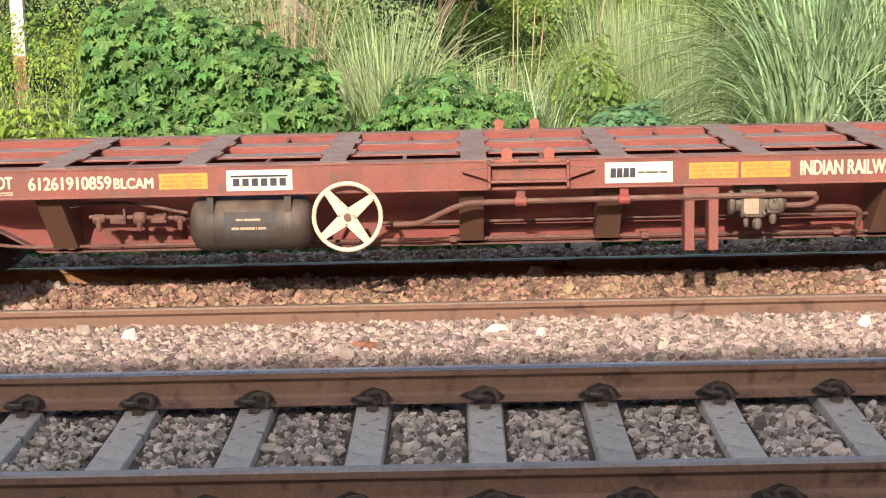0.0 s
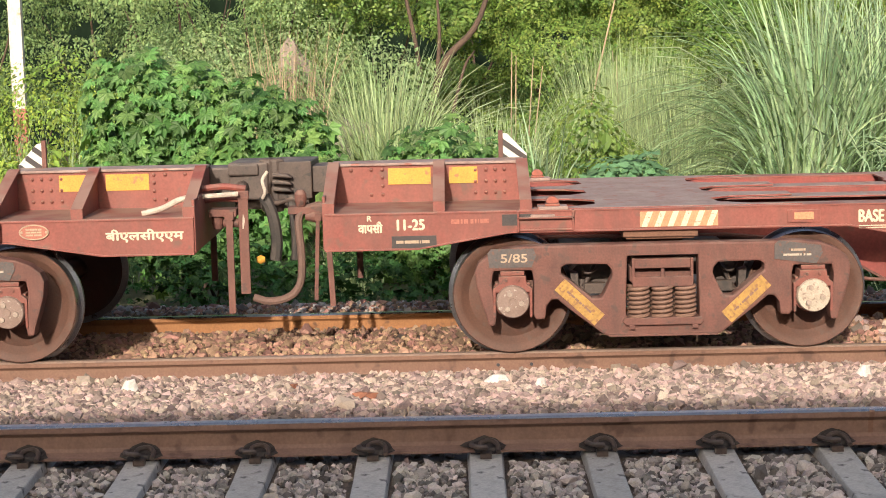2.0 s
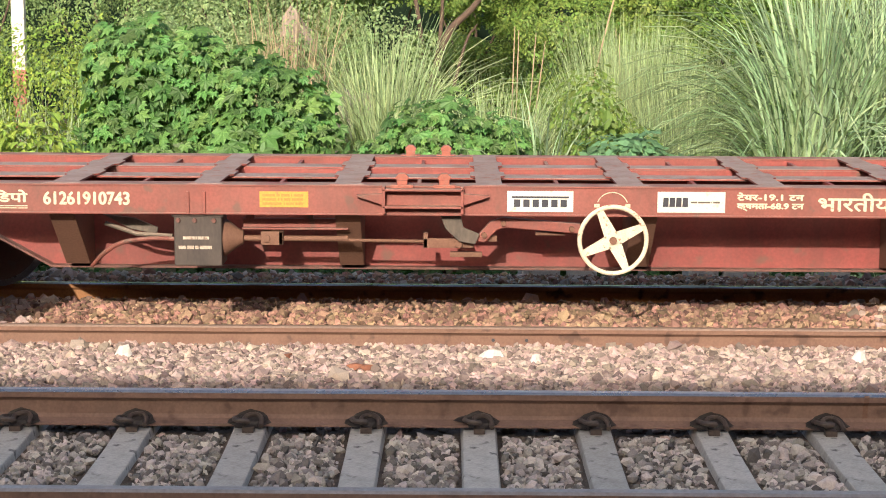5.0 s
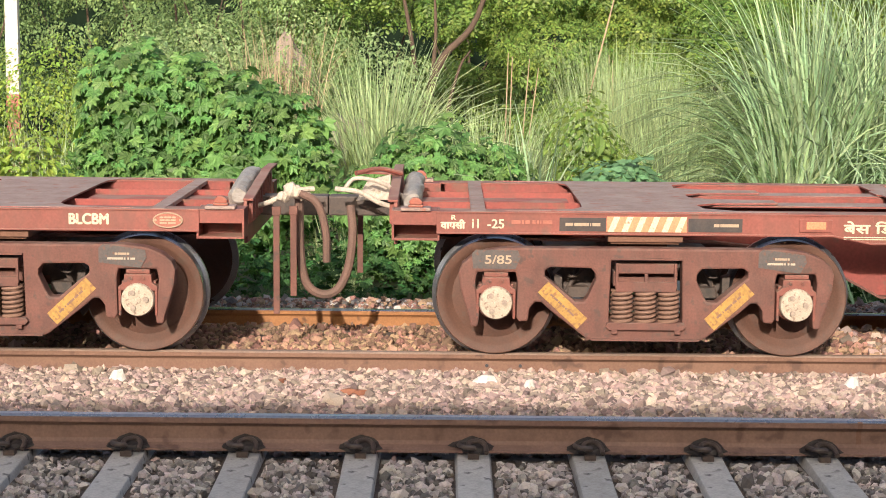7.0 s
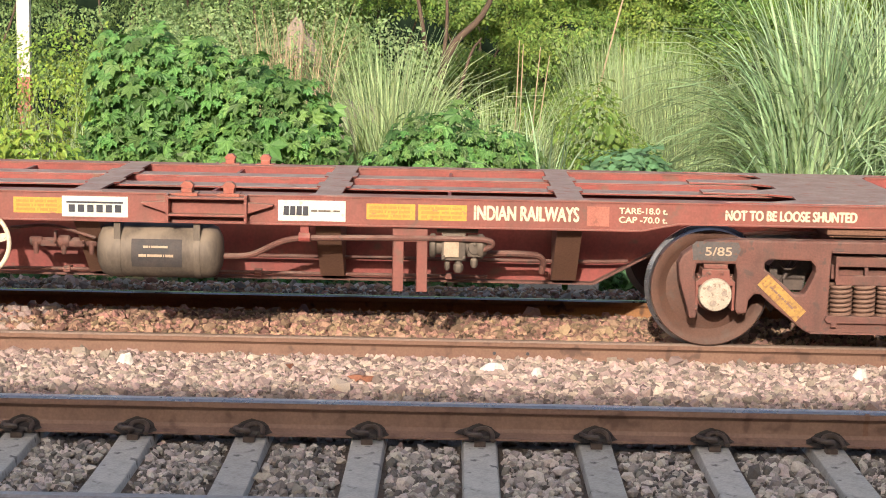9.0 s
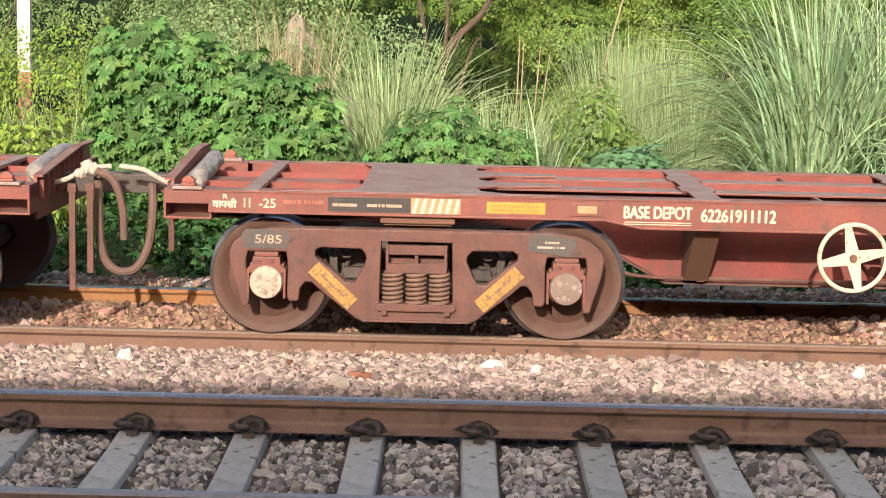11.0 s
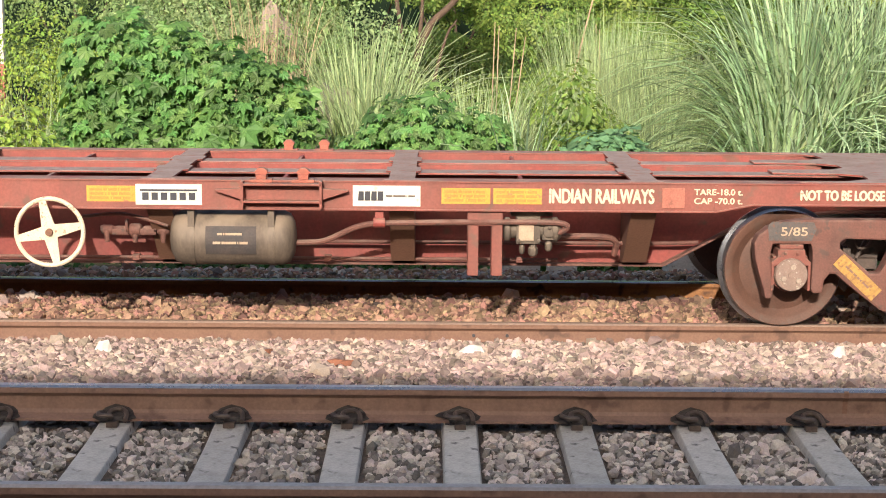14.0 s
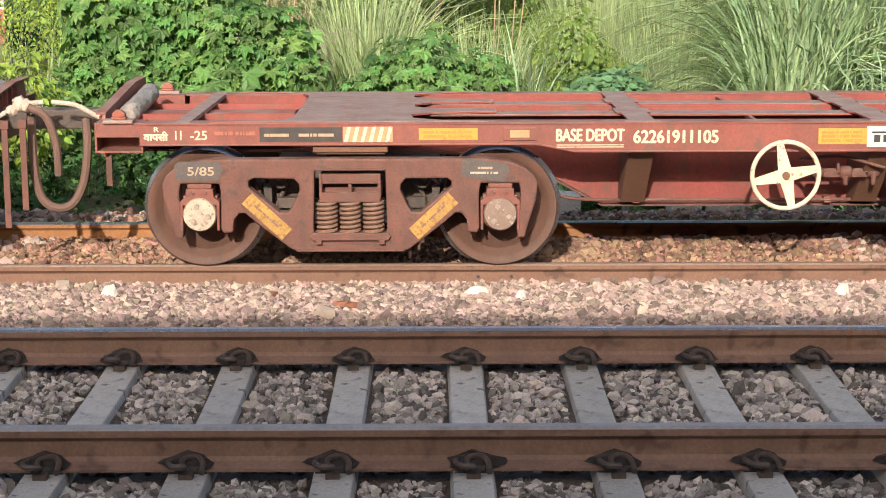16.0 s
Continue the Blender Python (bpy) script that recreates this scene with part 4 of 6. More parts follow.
# white post with a red foot, ruined wall, concrete blocks
g = Geo()
g.prism([(-2.6, GZ), (-2.56, 0.9), (-2.50, 1.45), (-2.44, 1.66), (-2.36, 1.80), (-2.27, 1.74), (-2.20, 1.56), (-2.08, 1.44), (-1.95, 1.3), (-1.7, 1.15), (-1.5, 0.9), (-1.45, GZ)], 24.6, 24.9)
g.v = [tuple(Vector(q) + Vector((0.05, 0, 0.05)) * noise.noise(Vector(q) * 9)) for q in g.v]
tagged(part("ruined_wall", g, M_RUIN, bevel=0.03), "crumbling pinkish plaster wall overgrown by shrubs", "wall")
post = new("marker_post")
post.matrix_basis = pose(-6.1, 24.2, GZ)
g = Geo()
g.box(-0.09, 0.09, -0.06, 0.06, 1.75, 4.5)
part("shaft", g, M_POST, post, "white-painted shaft", bevel=0.01)
g = Geo()
g.box(-0.095, 0.095, -0.065, 0.065, 0, 1.75)
part("foot", g, M_PATCH, post, "faded red painted foot", bevel=0.01)
tagged(post, "white painted post with a red foot among weeds", "post")
for x, y, z, w, h, lab in ((-1.2, 20.6, 0.45, 0.5, 0.85, "low brown brick stub between bushes"),):
    g = Geo()
    g.prism([(-w / 2, GZ), (w / 2, GZ), (w / 2, z + h * 0.3), (w * 0.3, z + h * 0.42), (0, z + h * 0.38), (-w * 0.3, z + h * 0.5), (-w / 2, z + h * 0.4)], -0.15, 0.15)
    tagged(part("wall_stub", g, M_RUIN, at=pose(x, y, 0), bevel=0.02), lab, "wall")
for x, y, w, d, h, a in ((0.73, 15.15, 0.34, 0.3, 0.30, 4), (1.12, 15.3, 0.27, 0.3, 0.27, -5), (2.16, 15.25, 0.27, 0.3, 0.36, 3), (2.56, 15.3, 0.40, 0.3, 0.37, -6), (3.35, 15.3, 0.2, 0.25, 0.3, 12)):
    g = Geo()
    g.box(-w / 2, w / 2, -d / 2, d / 2, -0.1, h)
    tagged(part("concrete_block", g, M_BLOCK, at=pose(x, y - 0.2, -0.60, 4, 3, a), bevel=0.02), "weathered pale grey concrete block among weeds", "block", "concrete blocks")

# ---- the train ----
GONE = [0.000, 1.554, 3.008, 4.571, 6.088, 7.592, 9.004, 10.654, 12.174, 13.668, 15.159, 16.647, 18.128, 19.603, 21.085, 22.576, 24.042, 25.458, 26.874, 28.291, 29.709,
        31.173, 32.698, 34.136, 35.553, 36.770, 38.072, 39.361, 40.635, 41.830, 43.077, 44.338, 45.485]    # metres, every half second


def run(t):
    """How far the train has gone after t seconds."""
    return float(np.interp(t, [0.5 * k for k in range(33)], GONE))


FACE = -1.122     # outer face of the sole bars, from the track's middle
WHEEL_R = 0.40


def side_frame_mesh():
    half = [(0, 0.770), (0.92, 0.768), (1.06, 0.750), (1.16, 0.712), (1.225, 0.66), (1.25, 0.60), (1.24, 0.50), (1.205, 0.38), (1.175, 0.29), (1.165, 0.235), (1.12, 0.235), (1.11, 0.30),
            (1.13, 0.44), (1.137, 0.54), (1.125, 0.605), (0.87, 0.605), (0.858, 0.54), (0.862, 0.30), (0.845, 0.27), (0.785, 0.275), (0.775, 0.36), (0.74, 0.405), (0.70, 0.405), (0.62, 0.335), (0.40, 0.165), (0.36, 0.148), (0, 0.142)]
    outline = half + [(-x, z) for x, z in half[-2:0:-1]]
    holes = [[(-0.235, 0.235), (0.235, 0.235), (0.245, 0.30), (0.235, 0.69), (-0.235, 0.69), (-0.245, 0.30)]]
    tri = [(0.37, 0.635), (0.64, 0.64), (0.675, 0.62), (0.675, 0.575), (0.60, 0.52), (0.47, 0.41), (0.41, 0.41), (0.385, 0.45), (0.335, 0.56), (0.34, 0.60)]
    holes += [tri, [(-x, z) for x, z in tri]]
    bm = bmesh.new()
    for loop in [outline] + holes:
        vs = [bm.verts.new((x, 0, z)) for x, z in loop]
        for a, b in zip(vs, vs[1:] + vs[:1]):
            bm.edges.new((a, b))
    bmesh.ops.triangle_fill(bm, use_beauty=True, edges=bm.edges[:])
    got = bmesh.ops.extrude_face_region(bm, geom=bm.faces[:])
    bmesh.ops.translate(bm, vec=(0, 0.13, 0), verts=[v for v in got["geom"] if isinstance(v, bmesh.types.BMVert)])
    bmesh.ops.recalc_face_normals(bm, faces=bm.faces)
    edges = [e for e in bm.edges if len(e.link_faces) == 2 and e.calc_face_angle(0) > 0.9]
    bmesh.ops.bevel(bm, geom=edges, offset=0.014, segments=2, profile=0.6, affect="EDGES", clamp_overlap=True)
    ribs = [(-0.36, 0.36, 0.148, 0.162), (-0.235, 0.235, 0.694, 0.706)]
    for x0, x1, z0, z1 in ribs:
        made = bmesh.ops.create_cube(bm, size=1.0)["verts"]
        bmesh.ops.scale(bm, vec=(x1 - x0, 0.03, z1 - z0), verts=made)
        bmesh.ops.translate(bm, vec=((x0 + x1) / 2, 0.003, (z0 + z1) / 2), verts=made)
    me = bpy.data.meshes.new("side_frame")
    bm.to_mesh(me)
    bm.free()
    me.materials.append(M_BOGIE)
    return me


def cached(key, build):
    if key not in shared:
        shared[key] = build()
    return shared[key]


def wheelset_mesh(cap):
    g = Geo()
    for s in (-1, 1):
        c = (0, s * GAUGE / 2, 0)
        o = s
        prof = [(0.10, -0.07), (0.12, -0.075), (0.29, -0.015), (0.335, -0.045), (0.352, -0.06), (0.392, -0.064), (0.398, -0.058)]
        rim = [(0.398, -0.058), (0.40, -0.048), (0.404, 0.03), (0.43, 0.045), (0.43, 0.07), (0.38, 0.075), (0.30, 0.03), (0.10, 0.06)]
        g.slot = 0
        g.lathe([(r, -d * o) for r, d in prof], c, "y", 48, False)
        g.slot = 1
        g.lathe([(r, d * (1 if o < 0 else -1)) for r, d in rim[:6]], c, "y", 48, False)
        g.slot = 0
        g.lathe([(r, d * (1 if o < 0 else -1)) for r, d in rim[5:]], c, "y", 48, False)
        g.lathe([(0.075, -0.05 * o), (0.075, 0.24 * o)], c, "y", 20)
        g.slot = 2
        g.lathe([(0.105, 0.24 * o), (0.112, 0.25 * o), (0.112, 0.345 * o), (0.105, 0.36 * o), (0.06, 0.365 * o)], c, "y", 28)
        g.lathe([(0.026, 0.36 * o), (0.024, 0.372 * o)], c, "y", 16)
        g.slot = 3
        for k in range(3):
            a = k * 2.094 + 0.4
            g.lathe([(0.021, 0.36 * o), (0.019, 0.378 * o)], (0.058 * math.cos(a), c[1], 0.058 * math.sin(a)), "y", 6)
    g.slot = 0
    g.lathe([(0.08, -GAUGE / 2), (0.075, 0), (0.08, GAUGE / 2)], (0, 0, 0), "y", 16)
    return g.mesh("wheelset", [M_WHEEL, M_TREAD, M_CAP if cap == "white" else M_CAPR, M_BOLT], smooth=True)


def spring_mesh():
    g = Geo()
    n = 7
    g.tube([(0.062 * math.cos(a), 0.062 * math.sin(a), 0.262 + 0.215 * a / (2 * math.pi * n)) for a in (2 * math.pi * n * i / (n * 14) for i in range(n * 14 + 1))], 0.0125, 6)
    return g.mesh("spring", M_SPRING, smooth=True)


def bogie(wagon, x, caps):
    g = Geo()
    g.box(-0.21, 0.21, -1.09, 1.09, 0.50, 0.60)
    g.box(-0.20, 0.20, -1.185, 1.185, 0.60, 0.665)
    for s in (-1, 1):
        g.box(-0.205, -0.185, s * 1.19 - 0.012, s * 1.19 + 0.012, 0.50, 0.67)
        g.box(0.185, 0.205, s * 1.19 - 0.012, s * 1.19 + 0.012, 0.50, 0.67)
        g.box(-0.012, 0.012, s * 1.19 - 0.012, s * 1.19 + 0.012, 0.535, 0.60)
        g.box(-0.2, 0.2, s * 1.19 - 0.014, s * 1.19 + 0.014, 0.478, 0.545)
    g.box(-0.17, 0.17, -0.9, 0.9, 0.665, 0.80)
    me = cached("bolster", lambda: g.mesh("bogie", M_BOGIE, bevel=0.006))
    b = part("bogie", me, None, wagon, "brown cast-steel bogie", at=pose(x, 0, 0))
    for s in (-1, 1):
        part("side_frame", cached("side_frame", side_frame_mesh), None, b, at=pose(0, -1.20 if s < 0 else 1.07, 0))
        for k in (-0.155, 0, 0.155):
            for dy in (-0.035, 0.10):
                part("spring", cached("spring", spring_mesh), None, b, at=pose(k, s * 1.135 + dy, 0, 0, 0, 40 * k))

        def plank():
            q = Geo()
            q.prism([(-0.25, 0.225), (0.25, 0.225), (0.27, 0.25), (0.255, 0.275), (-0.255, 0.275), (-0.27, 0.25)], -0.10, 0.10)
            for e in (-0.21, 0.21):
                q.box(e - 0.02, e + 0.02, -0.11, -0.10, 0.20, 0.23)
            return q.mesh("spring_plank", M_BOGIE, bevel=0.006)
        part("spring_plank", cached("plank", plank), None, b, at=pose(0, s * 1.135, 0))
        for a in (-1, 1):
            def boxm():
                q = Geo()
                q.prism([(-0.13, 0.29), (-0.132, 0.485), (-0.095, 0.515), (-0.09, 0.57), (0.09, 0.57), (0.095, 0.515), (0.132, 0.485), (0.13, 0.29), (0.112, 0.29), (0.112, 0.46), (-0.112, 0.46), (-0.112, 0.29)], -0.10, 0.06)
                q.box(-0.115, 0.115, -0.06, 0.05, 0.44, 0.52)
                q.box(-0.08, 0.08, -0.09, 0.05, 0.572, 0.602)
                q.box(-0.05, -0.03, -0.108, -0.095, 0.53, 0.555)
                q.box(0.03, 0.05, -0.108, -0.095, 0.53, 0.555)
                q.lathe([(0.125, -0.06), (0.125, 0.06)], (0, 0, 0.40), "y", 24)
                return q.mesh("axle_box", M_ABOX, bevel=0.006)
            part("axle_box", cached("axle_box", boxm), None, b, "reddish axle box adapter", at=pose(a, s * 1.11, 0, 0, 0, 0 if s < 0 else 180))

            def strip():
                q = Geo()
                q.box(-0.18, 0.18, -0.003, 0.002, -0.05, 0.05)
                return q.mesh("warning_strip", M_YDULL)
            if s < 0:
                ws = part("warning_strip", cached("strip", strip), None, b, "worn yellow painted strip", at=pose(a * 0.555, -1.203, 0.385, 0, a * -43, 0))
                bars(-0.11, 0.11, -0.007, 0.007, -0.0035, M_SPRING, ws, words=7, seed=7 + a)

                def plate():
                    q = Geo()
                    q.prism([(-0.15, -0.066), (-0.165, 0.03), (-0.14, 0.06), (0.14, 0.066), (0.16, 0.02), (0.13, -0.058)], -0.004, 0.002)
                    return q.mesh("stencil_patch", M_STENCIL)
                p = part("stencil_patch", cached("patch%d" % a, plate), None, b, "worn dark grey stencilled patch", at=pose(-1.0 if a < 0 else 0.90, -1.203, 0.690, 0, 2 if a < 0 else 9, 0))
                if a < 0:
                    lettering("5/85", -1.075, -0.90, 0.662, 0.718, -1.209, M_DUSTY, b)
                else:
                    bars(0.80, 0.99, 0.668, 0.682, -1.209, M_CAP, b, 1, words=7, seed=5)
                    bars(0.85, 0.95, 0.70, 0.715, -1.209, M_DUSTY, b, 1, words=4, seed=2)
    # brake beams and hangers between the wheels; their dark colour holds the bogie's inner shade
    g = Geo()
    for a in (-1, 1):
        g.tube([(a * 0.53, -0.85, 0.38), (a * 0.48, 0, 0.40), (a * 0.53, 0.85, 0.38)], 0.035, 8)
        for s in (-1, 1):
            g.prism([(a * 0.575, 0.24), (a * 0.62, 0.30), (a * 0.585, 0.42), (a * 0.60, 0.56), (a * 0.545, 0.54), (a * 0.54, 0.30)], s * 0.90 - 0.05, s * 0.90 + 0.05)
            g.tube([(a * 0.52, s * 0.88, 0.40), (a * 0.40, s * 0.90, 0.66)], 0.016, 6)
        for s in (-1, 1):
            g.prism([(a * 0.34, 0.36), (a * 0.52, 0.40), (a * 0.60, 0.52), (a * 0.52, 0.60), (a * 0.40, 0.66), (a * 0.30, 0.62)], s * 0.62, s * 0.80)
            g.tube(curve_pts([(a * 0.40, s * 0.95, 0.62), (a * 0.44, s * 0.97, 0.56), (a * 0.50, s * 0.97, 0.55), (a * 0.53, s * 0.95, 0.60)], 3), 0.010, 6)
            g.box(min(a * 0.36, a * 0.50), max(a * 0.36, a * 0.50), s * 0.90 - 0.04, s * 0.90 + 0.04, 0.40, 0.47)
    g.box(-0.60, 0.60, -0.55, 0.55, 0.46, 0.60)
    g.tube([(-0.5, -0.2, 0.44), (0.5, 0.2, 0.42)], 0.025, 8)
    part("brake_beam", cached("brake", lambda: g.mesh("brake_beam", M_COUP, smooth=True)), None, b)
    for a, cap in zip((-1, 1), caps):
        w = part("wheelset", cached("wheelset_" + cap, lambda: wheelset_mesh(cap)), None, b, "brown steel wheels with %s axle caps" % ("white" if cap == "white" else "rusty"), at=pose(a, 0, WHEEL_R))
        WHEELS.append(w)
    return b


def sign(name, x0, x1, z0, z1, material, parent, label, y=FACE - 0.004):
    g = Geo()
    g.box(x0, x1, y - 0.001, y + 0.004, z0, z1)
    return part(name, g, material, parent, label)


def stripes(x0, x1, z0, z1, parent):
    sign("stripe_panel", x0, x1, z0, z1, M_STRIPE, parent, "peach and cream slanted stripes")
    g = Geo()
    n = 6
    w = (x1 - x0) / n
    for k in range(n):
        a = x0 + k * w
        g.prism([(a + 0.1 * w, z0), (a + 0.55 * w, z0), (min(a + 1.0 * w, x1), z1), (min(a + 0.55 * w, x1), z1)], FACE - 0.0075, FACE - 0.005)
    part("stripe", g, M_CREAM, parent)


def hand_wheel(x, z, parent, turn=0):
    g = Geo()
    ring = [(0.222 * math.cos(2 * math.pi * k / 40), 0, 0.222 * math.sin(2 * math.pi * k / 40)) for k in range(41)]
    g.tube(ring, 0.0155, 8, caps=False)
    for k in range(4):
        a = radians(turn + 90 * k)
        c, s = math.cos(a), math.sin(a)
        poly = [(0.03, -0.045), (0.215, -0.022), (0.215, 0.022), (0.03, 0.045)]
        g.prism([(p * c - q * s, p * s + q * c) for p, q in poly], -0.010, 0.004)
    g.lathe([(0.05, -0.012), (0.05, 0.012)], (0, 0, 0), "y", 20)
    w = part("hand_wheel", g, M_SPOKE, parent, "cream painted brake hand wheel", at=pose(x, FACE - 0.10, z), smooth=True)
    g = Geo()
    g.lathe([(0.024, -0.035), (0.026, -0.012), (0.018, 0.3)], (0, 0, 0), "y", 10)
    part("hub", g, M_BROWN, w, "rusty hub nut")


def air_tank(x0, x1, parent, dark=False):
    g = Geo()
    r, zc = 0.187, 0.588
    g.lathe([(0.03, x0), (0.11, x0 + 0.012), (0.165, x0 + 0.04), (r, x0 + 0.09), (r, x1 - 0.09), (0.165, x1 - 0.04), (0.11, x1 - 0.012), (0.03, x1)], (0, FACE + 0.20, zc), "x", 28)
    skin = M_TANKD if dark else M_TANK
    t = part("air_tank", g, skin, parent, "oily dark brown air reservoir" if dark else "dusty grey cylindrical air reservoir", smooth=True)
    for x in (x0 + 0.16, x1 - 0.16):
        g = Geo()
        g.lathe([(r + 0.006, x - 0.022), (r + 0.006, x + 0.022)], (0, FACE + 0.20, zc), "x", 28)
        g.box(x - 0.022, x + 0.022, FACE + 0.03, FACE + 0.06, 0.60, 0.84)
        part("strap", g, skin, t, smooth=True)
    xm = (x0 + x1) / 2
    g = Geo()
    n = 8
    for i in range(n):
        a0, a1 = radians(150 + 60 * i / n), radians(150 + 60 * (i + 1) / n)
        q = lambda a, x: (x, FACE + 0.20 + (r + 0.003) * math.cos(a), zc + (r + 0.003) * math.sin(a))
        g.add([q(a0, xm - 0.17), q(a0, xm + 0.17), q(a1, xm + 0.17), q(a1, xm - 0.17)], [(0, 1, 2, 3)])
    part("stencil_panel", g, M_PANEL, t, "worn dark stencil panel")
    bars(xm - 0.12, xm + 0.12, 0.565, 0.582, FACE + 0.008, M_DUSTY, t, words=4)
    bars(xm - 0.09, xm + 0.08, 0.625, 0.64, FACE + 0.012, M_DUSTY, t, words=3, seed=4)


def valve(x, parent):
    g = Geo()
    y = FACE + 0.12
    g.lathe([(0.055, -0.20), (0.082, -0.19), (0.082, -0.16), (0.06, -0.15), (0.06, 0.12), (0.085, 0.13), (0.085, 0.16), (0.05, 0.19)], (x, y, 0.665), "x", 18)
    g.box(x - 0.115, x + 0.045, FACE + 0.05, FACE + 0.22, 0.575, 0.755)
    g.box(x + 0.06, x + 0.15, FACE + 0.06, FACE + 0.20, 0.60, 0.735)
    g.box(x - 0.15, x + 0.13, FACE + 0.10, FACE + 0.24, 0.755, 0.79)
    for dx, rr, lo in ((-0.075, 0.02, 0.52), (0.0, 0.034, 0.505), (0.105, 0.026, 0.54)):
        g.lathe([(rr * 0.6, lo - 0.02), (rr, lo), (rr, lo + 0.035), (rr * 0.75, lo + 0.04), (rr * 0.75, 0.61)], (x + dx, y - 0.02, 0), "z", 6)
    for dx, dz in ((-0.10, 0.60), (-0.10, 0.735), (0.035, 0.60), (0.035, 0.735), (0.105, 0.69)):
        g.lathe([(0.013, 0.048), (0.013, 0.02)], (x + dx, FACE, dz), "y", 6)
    g.lathe([(0.04, 0.045), (0.045, 0.065)], (x + 0.105, FACE, 0.66), "y", 12)
    v = part("distributor_valve", g, M_TANK, parent, "grimy cast brake valve", bevel=0.006, smooth=True)
    g = Geo()
    g.box(x - 0.10, x + 0.0, FACE + 0.035, FACE + 0.05, 0.60, 0.73)
    part("plate", g, M_DUSTY, v, "dust-coated plate")


def pipe(pts, r, parent, name="brake_pipe", material=None, label="", n=6):
    g = Geo()
    g.tube(curve_pts(pts, n), r, 8)
    return part(name, g, material or M_BOGIE, parent, label, smooth=True)


def lock_bracket(x, parent, both=True):
    """A container lock on its side bracket."""
    for s in (-1, 1) if both else (-1,):
        f = FACE if s < 0 else -FACE
        g = Geo()
        y0, y1 = (f - 0.09, f + 0.02) if s < 0 else (f - 0.02, f + 0.09)
        g.box(x - 0.27, x + 0.27, y0, y1, 0.97, 0.985)
        g.box(x - 0.27, x + 0.27, y0, y1, 0.855, 0.87)
        for e in (-0.27, 0.25):
            g.box(x + e, x + e + 0.02, y0, y1, 0.82, 1.0)
        for e in (-1, 1):
            g.prism([(x + e * 0.27, 0.95), (x + e * 0.44, 0.94), (x + e * 0.44, 0.93), (x + e * 0.27, 0.875)], y0 + 0.03, y1)
        b = part("lock_bracket", g, M_RED, parent, bevel=0.003)
        for e in (-0.14, 0.14):
            g = Geo()
            yc = f + 0.03 * -s
            g.box(x + e - 0.075, x + e + 0.075, yc - 0.06, yc + 0.06, 0.985, 1.006)
            g.box(x + e - 0.035, x + e + 0.035, yc - 0.05, yc + 0.05, 1.006, 1.035)
            g.prism([(x + e - 0.035, 1.033), (x + e + 0.035, 1.033), (x + e + 0.045, 1.055), (x + e + 0.02, 1.08), (x + e - 0.02, 1.08), (x + e - 0.045, 1.055)], yc - 0.035, yc + 0.035)
            part("twist_lock", g, M_ORANGE, b, "bright orange-red container lock", bevel=0.003)


def corner_lock(x, parent, s):
    f = FACE if s < 0 else -FACE
    g = Geo()
    yc = f - s * 0.06
    g.box(x - 0.10, x + 0.10, yc - 0.07, yc + 0.07, 1.0, 1.022)
    b = part("lock_base", g, M_DECK, parent, "dusty brown lock base plate", bevel=0.004)
    g = Geo()
    g.box(x - 0.05, x + 0.05, yc - 0.04, yc + 0.04, 1.022, 1.038)
    g.prism([(x - 0.04, 1.038), (x + 0.04, 1.038), (x + 0.045, 1.06), (x + 0.015, 1.085), (x - 0.02, 1.085), (x - 0.045, 1.06)], yc - 0.03, yc + 0.03)
    part("twist_lock", g, M_ORANGE, b, "orange-red container lock", bevel=0.006)


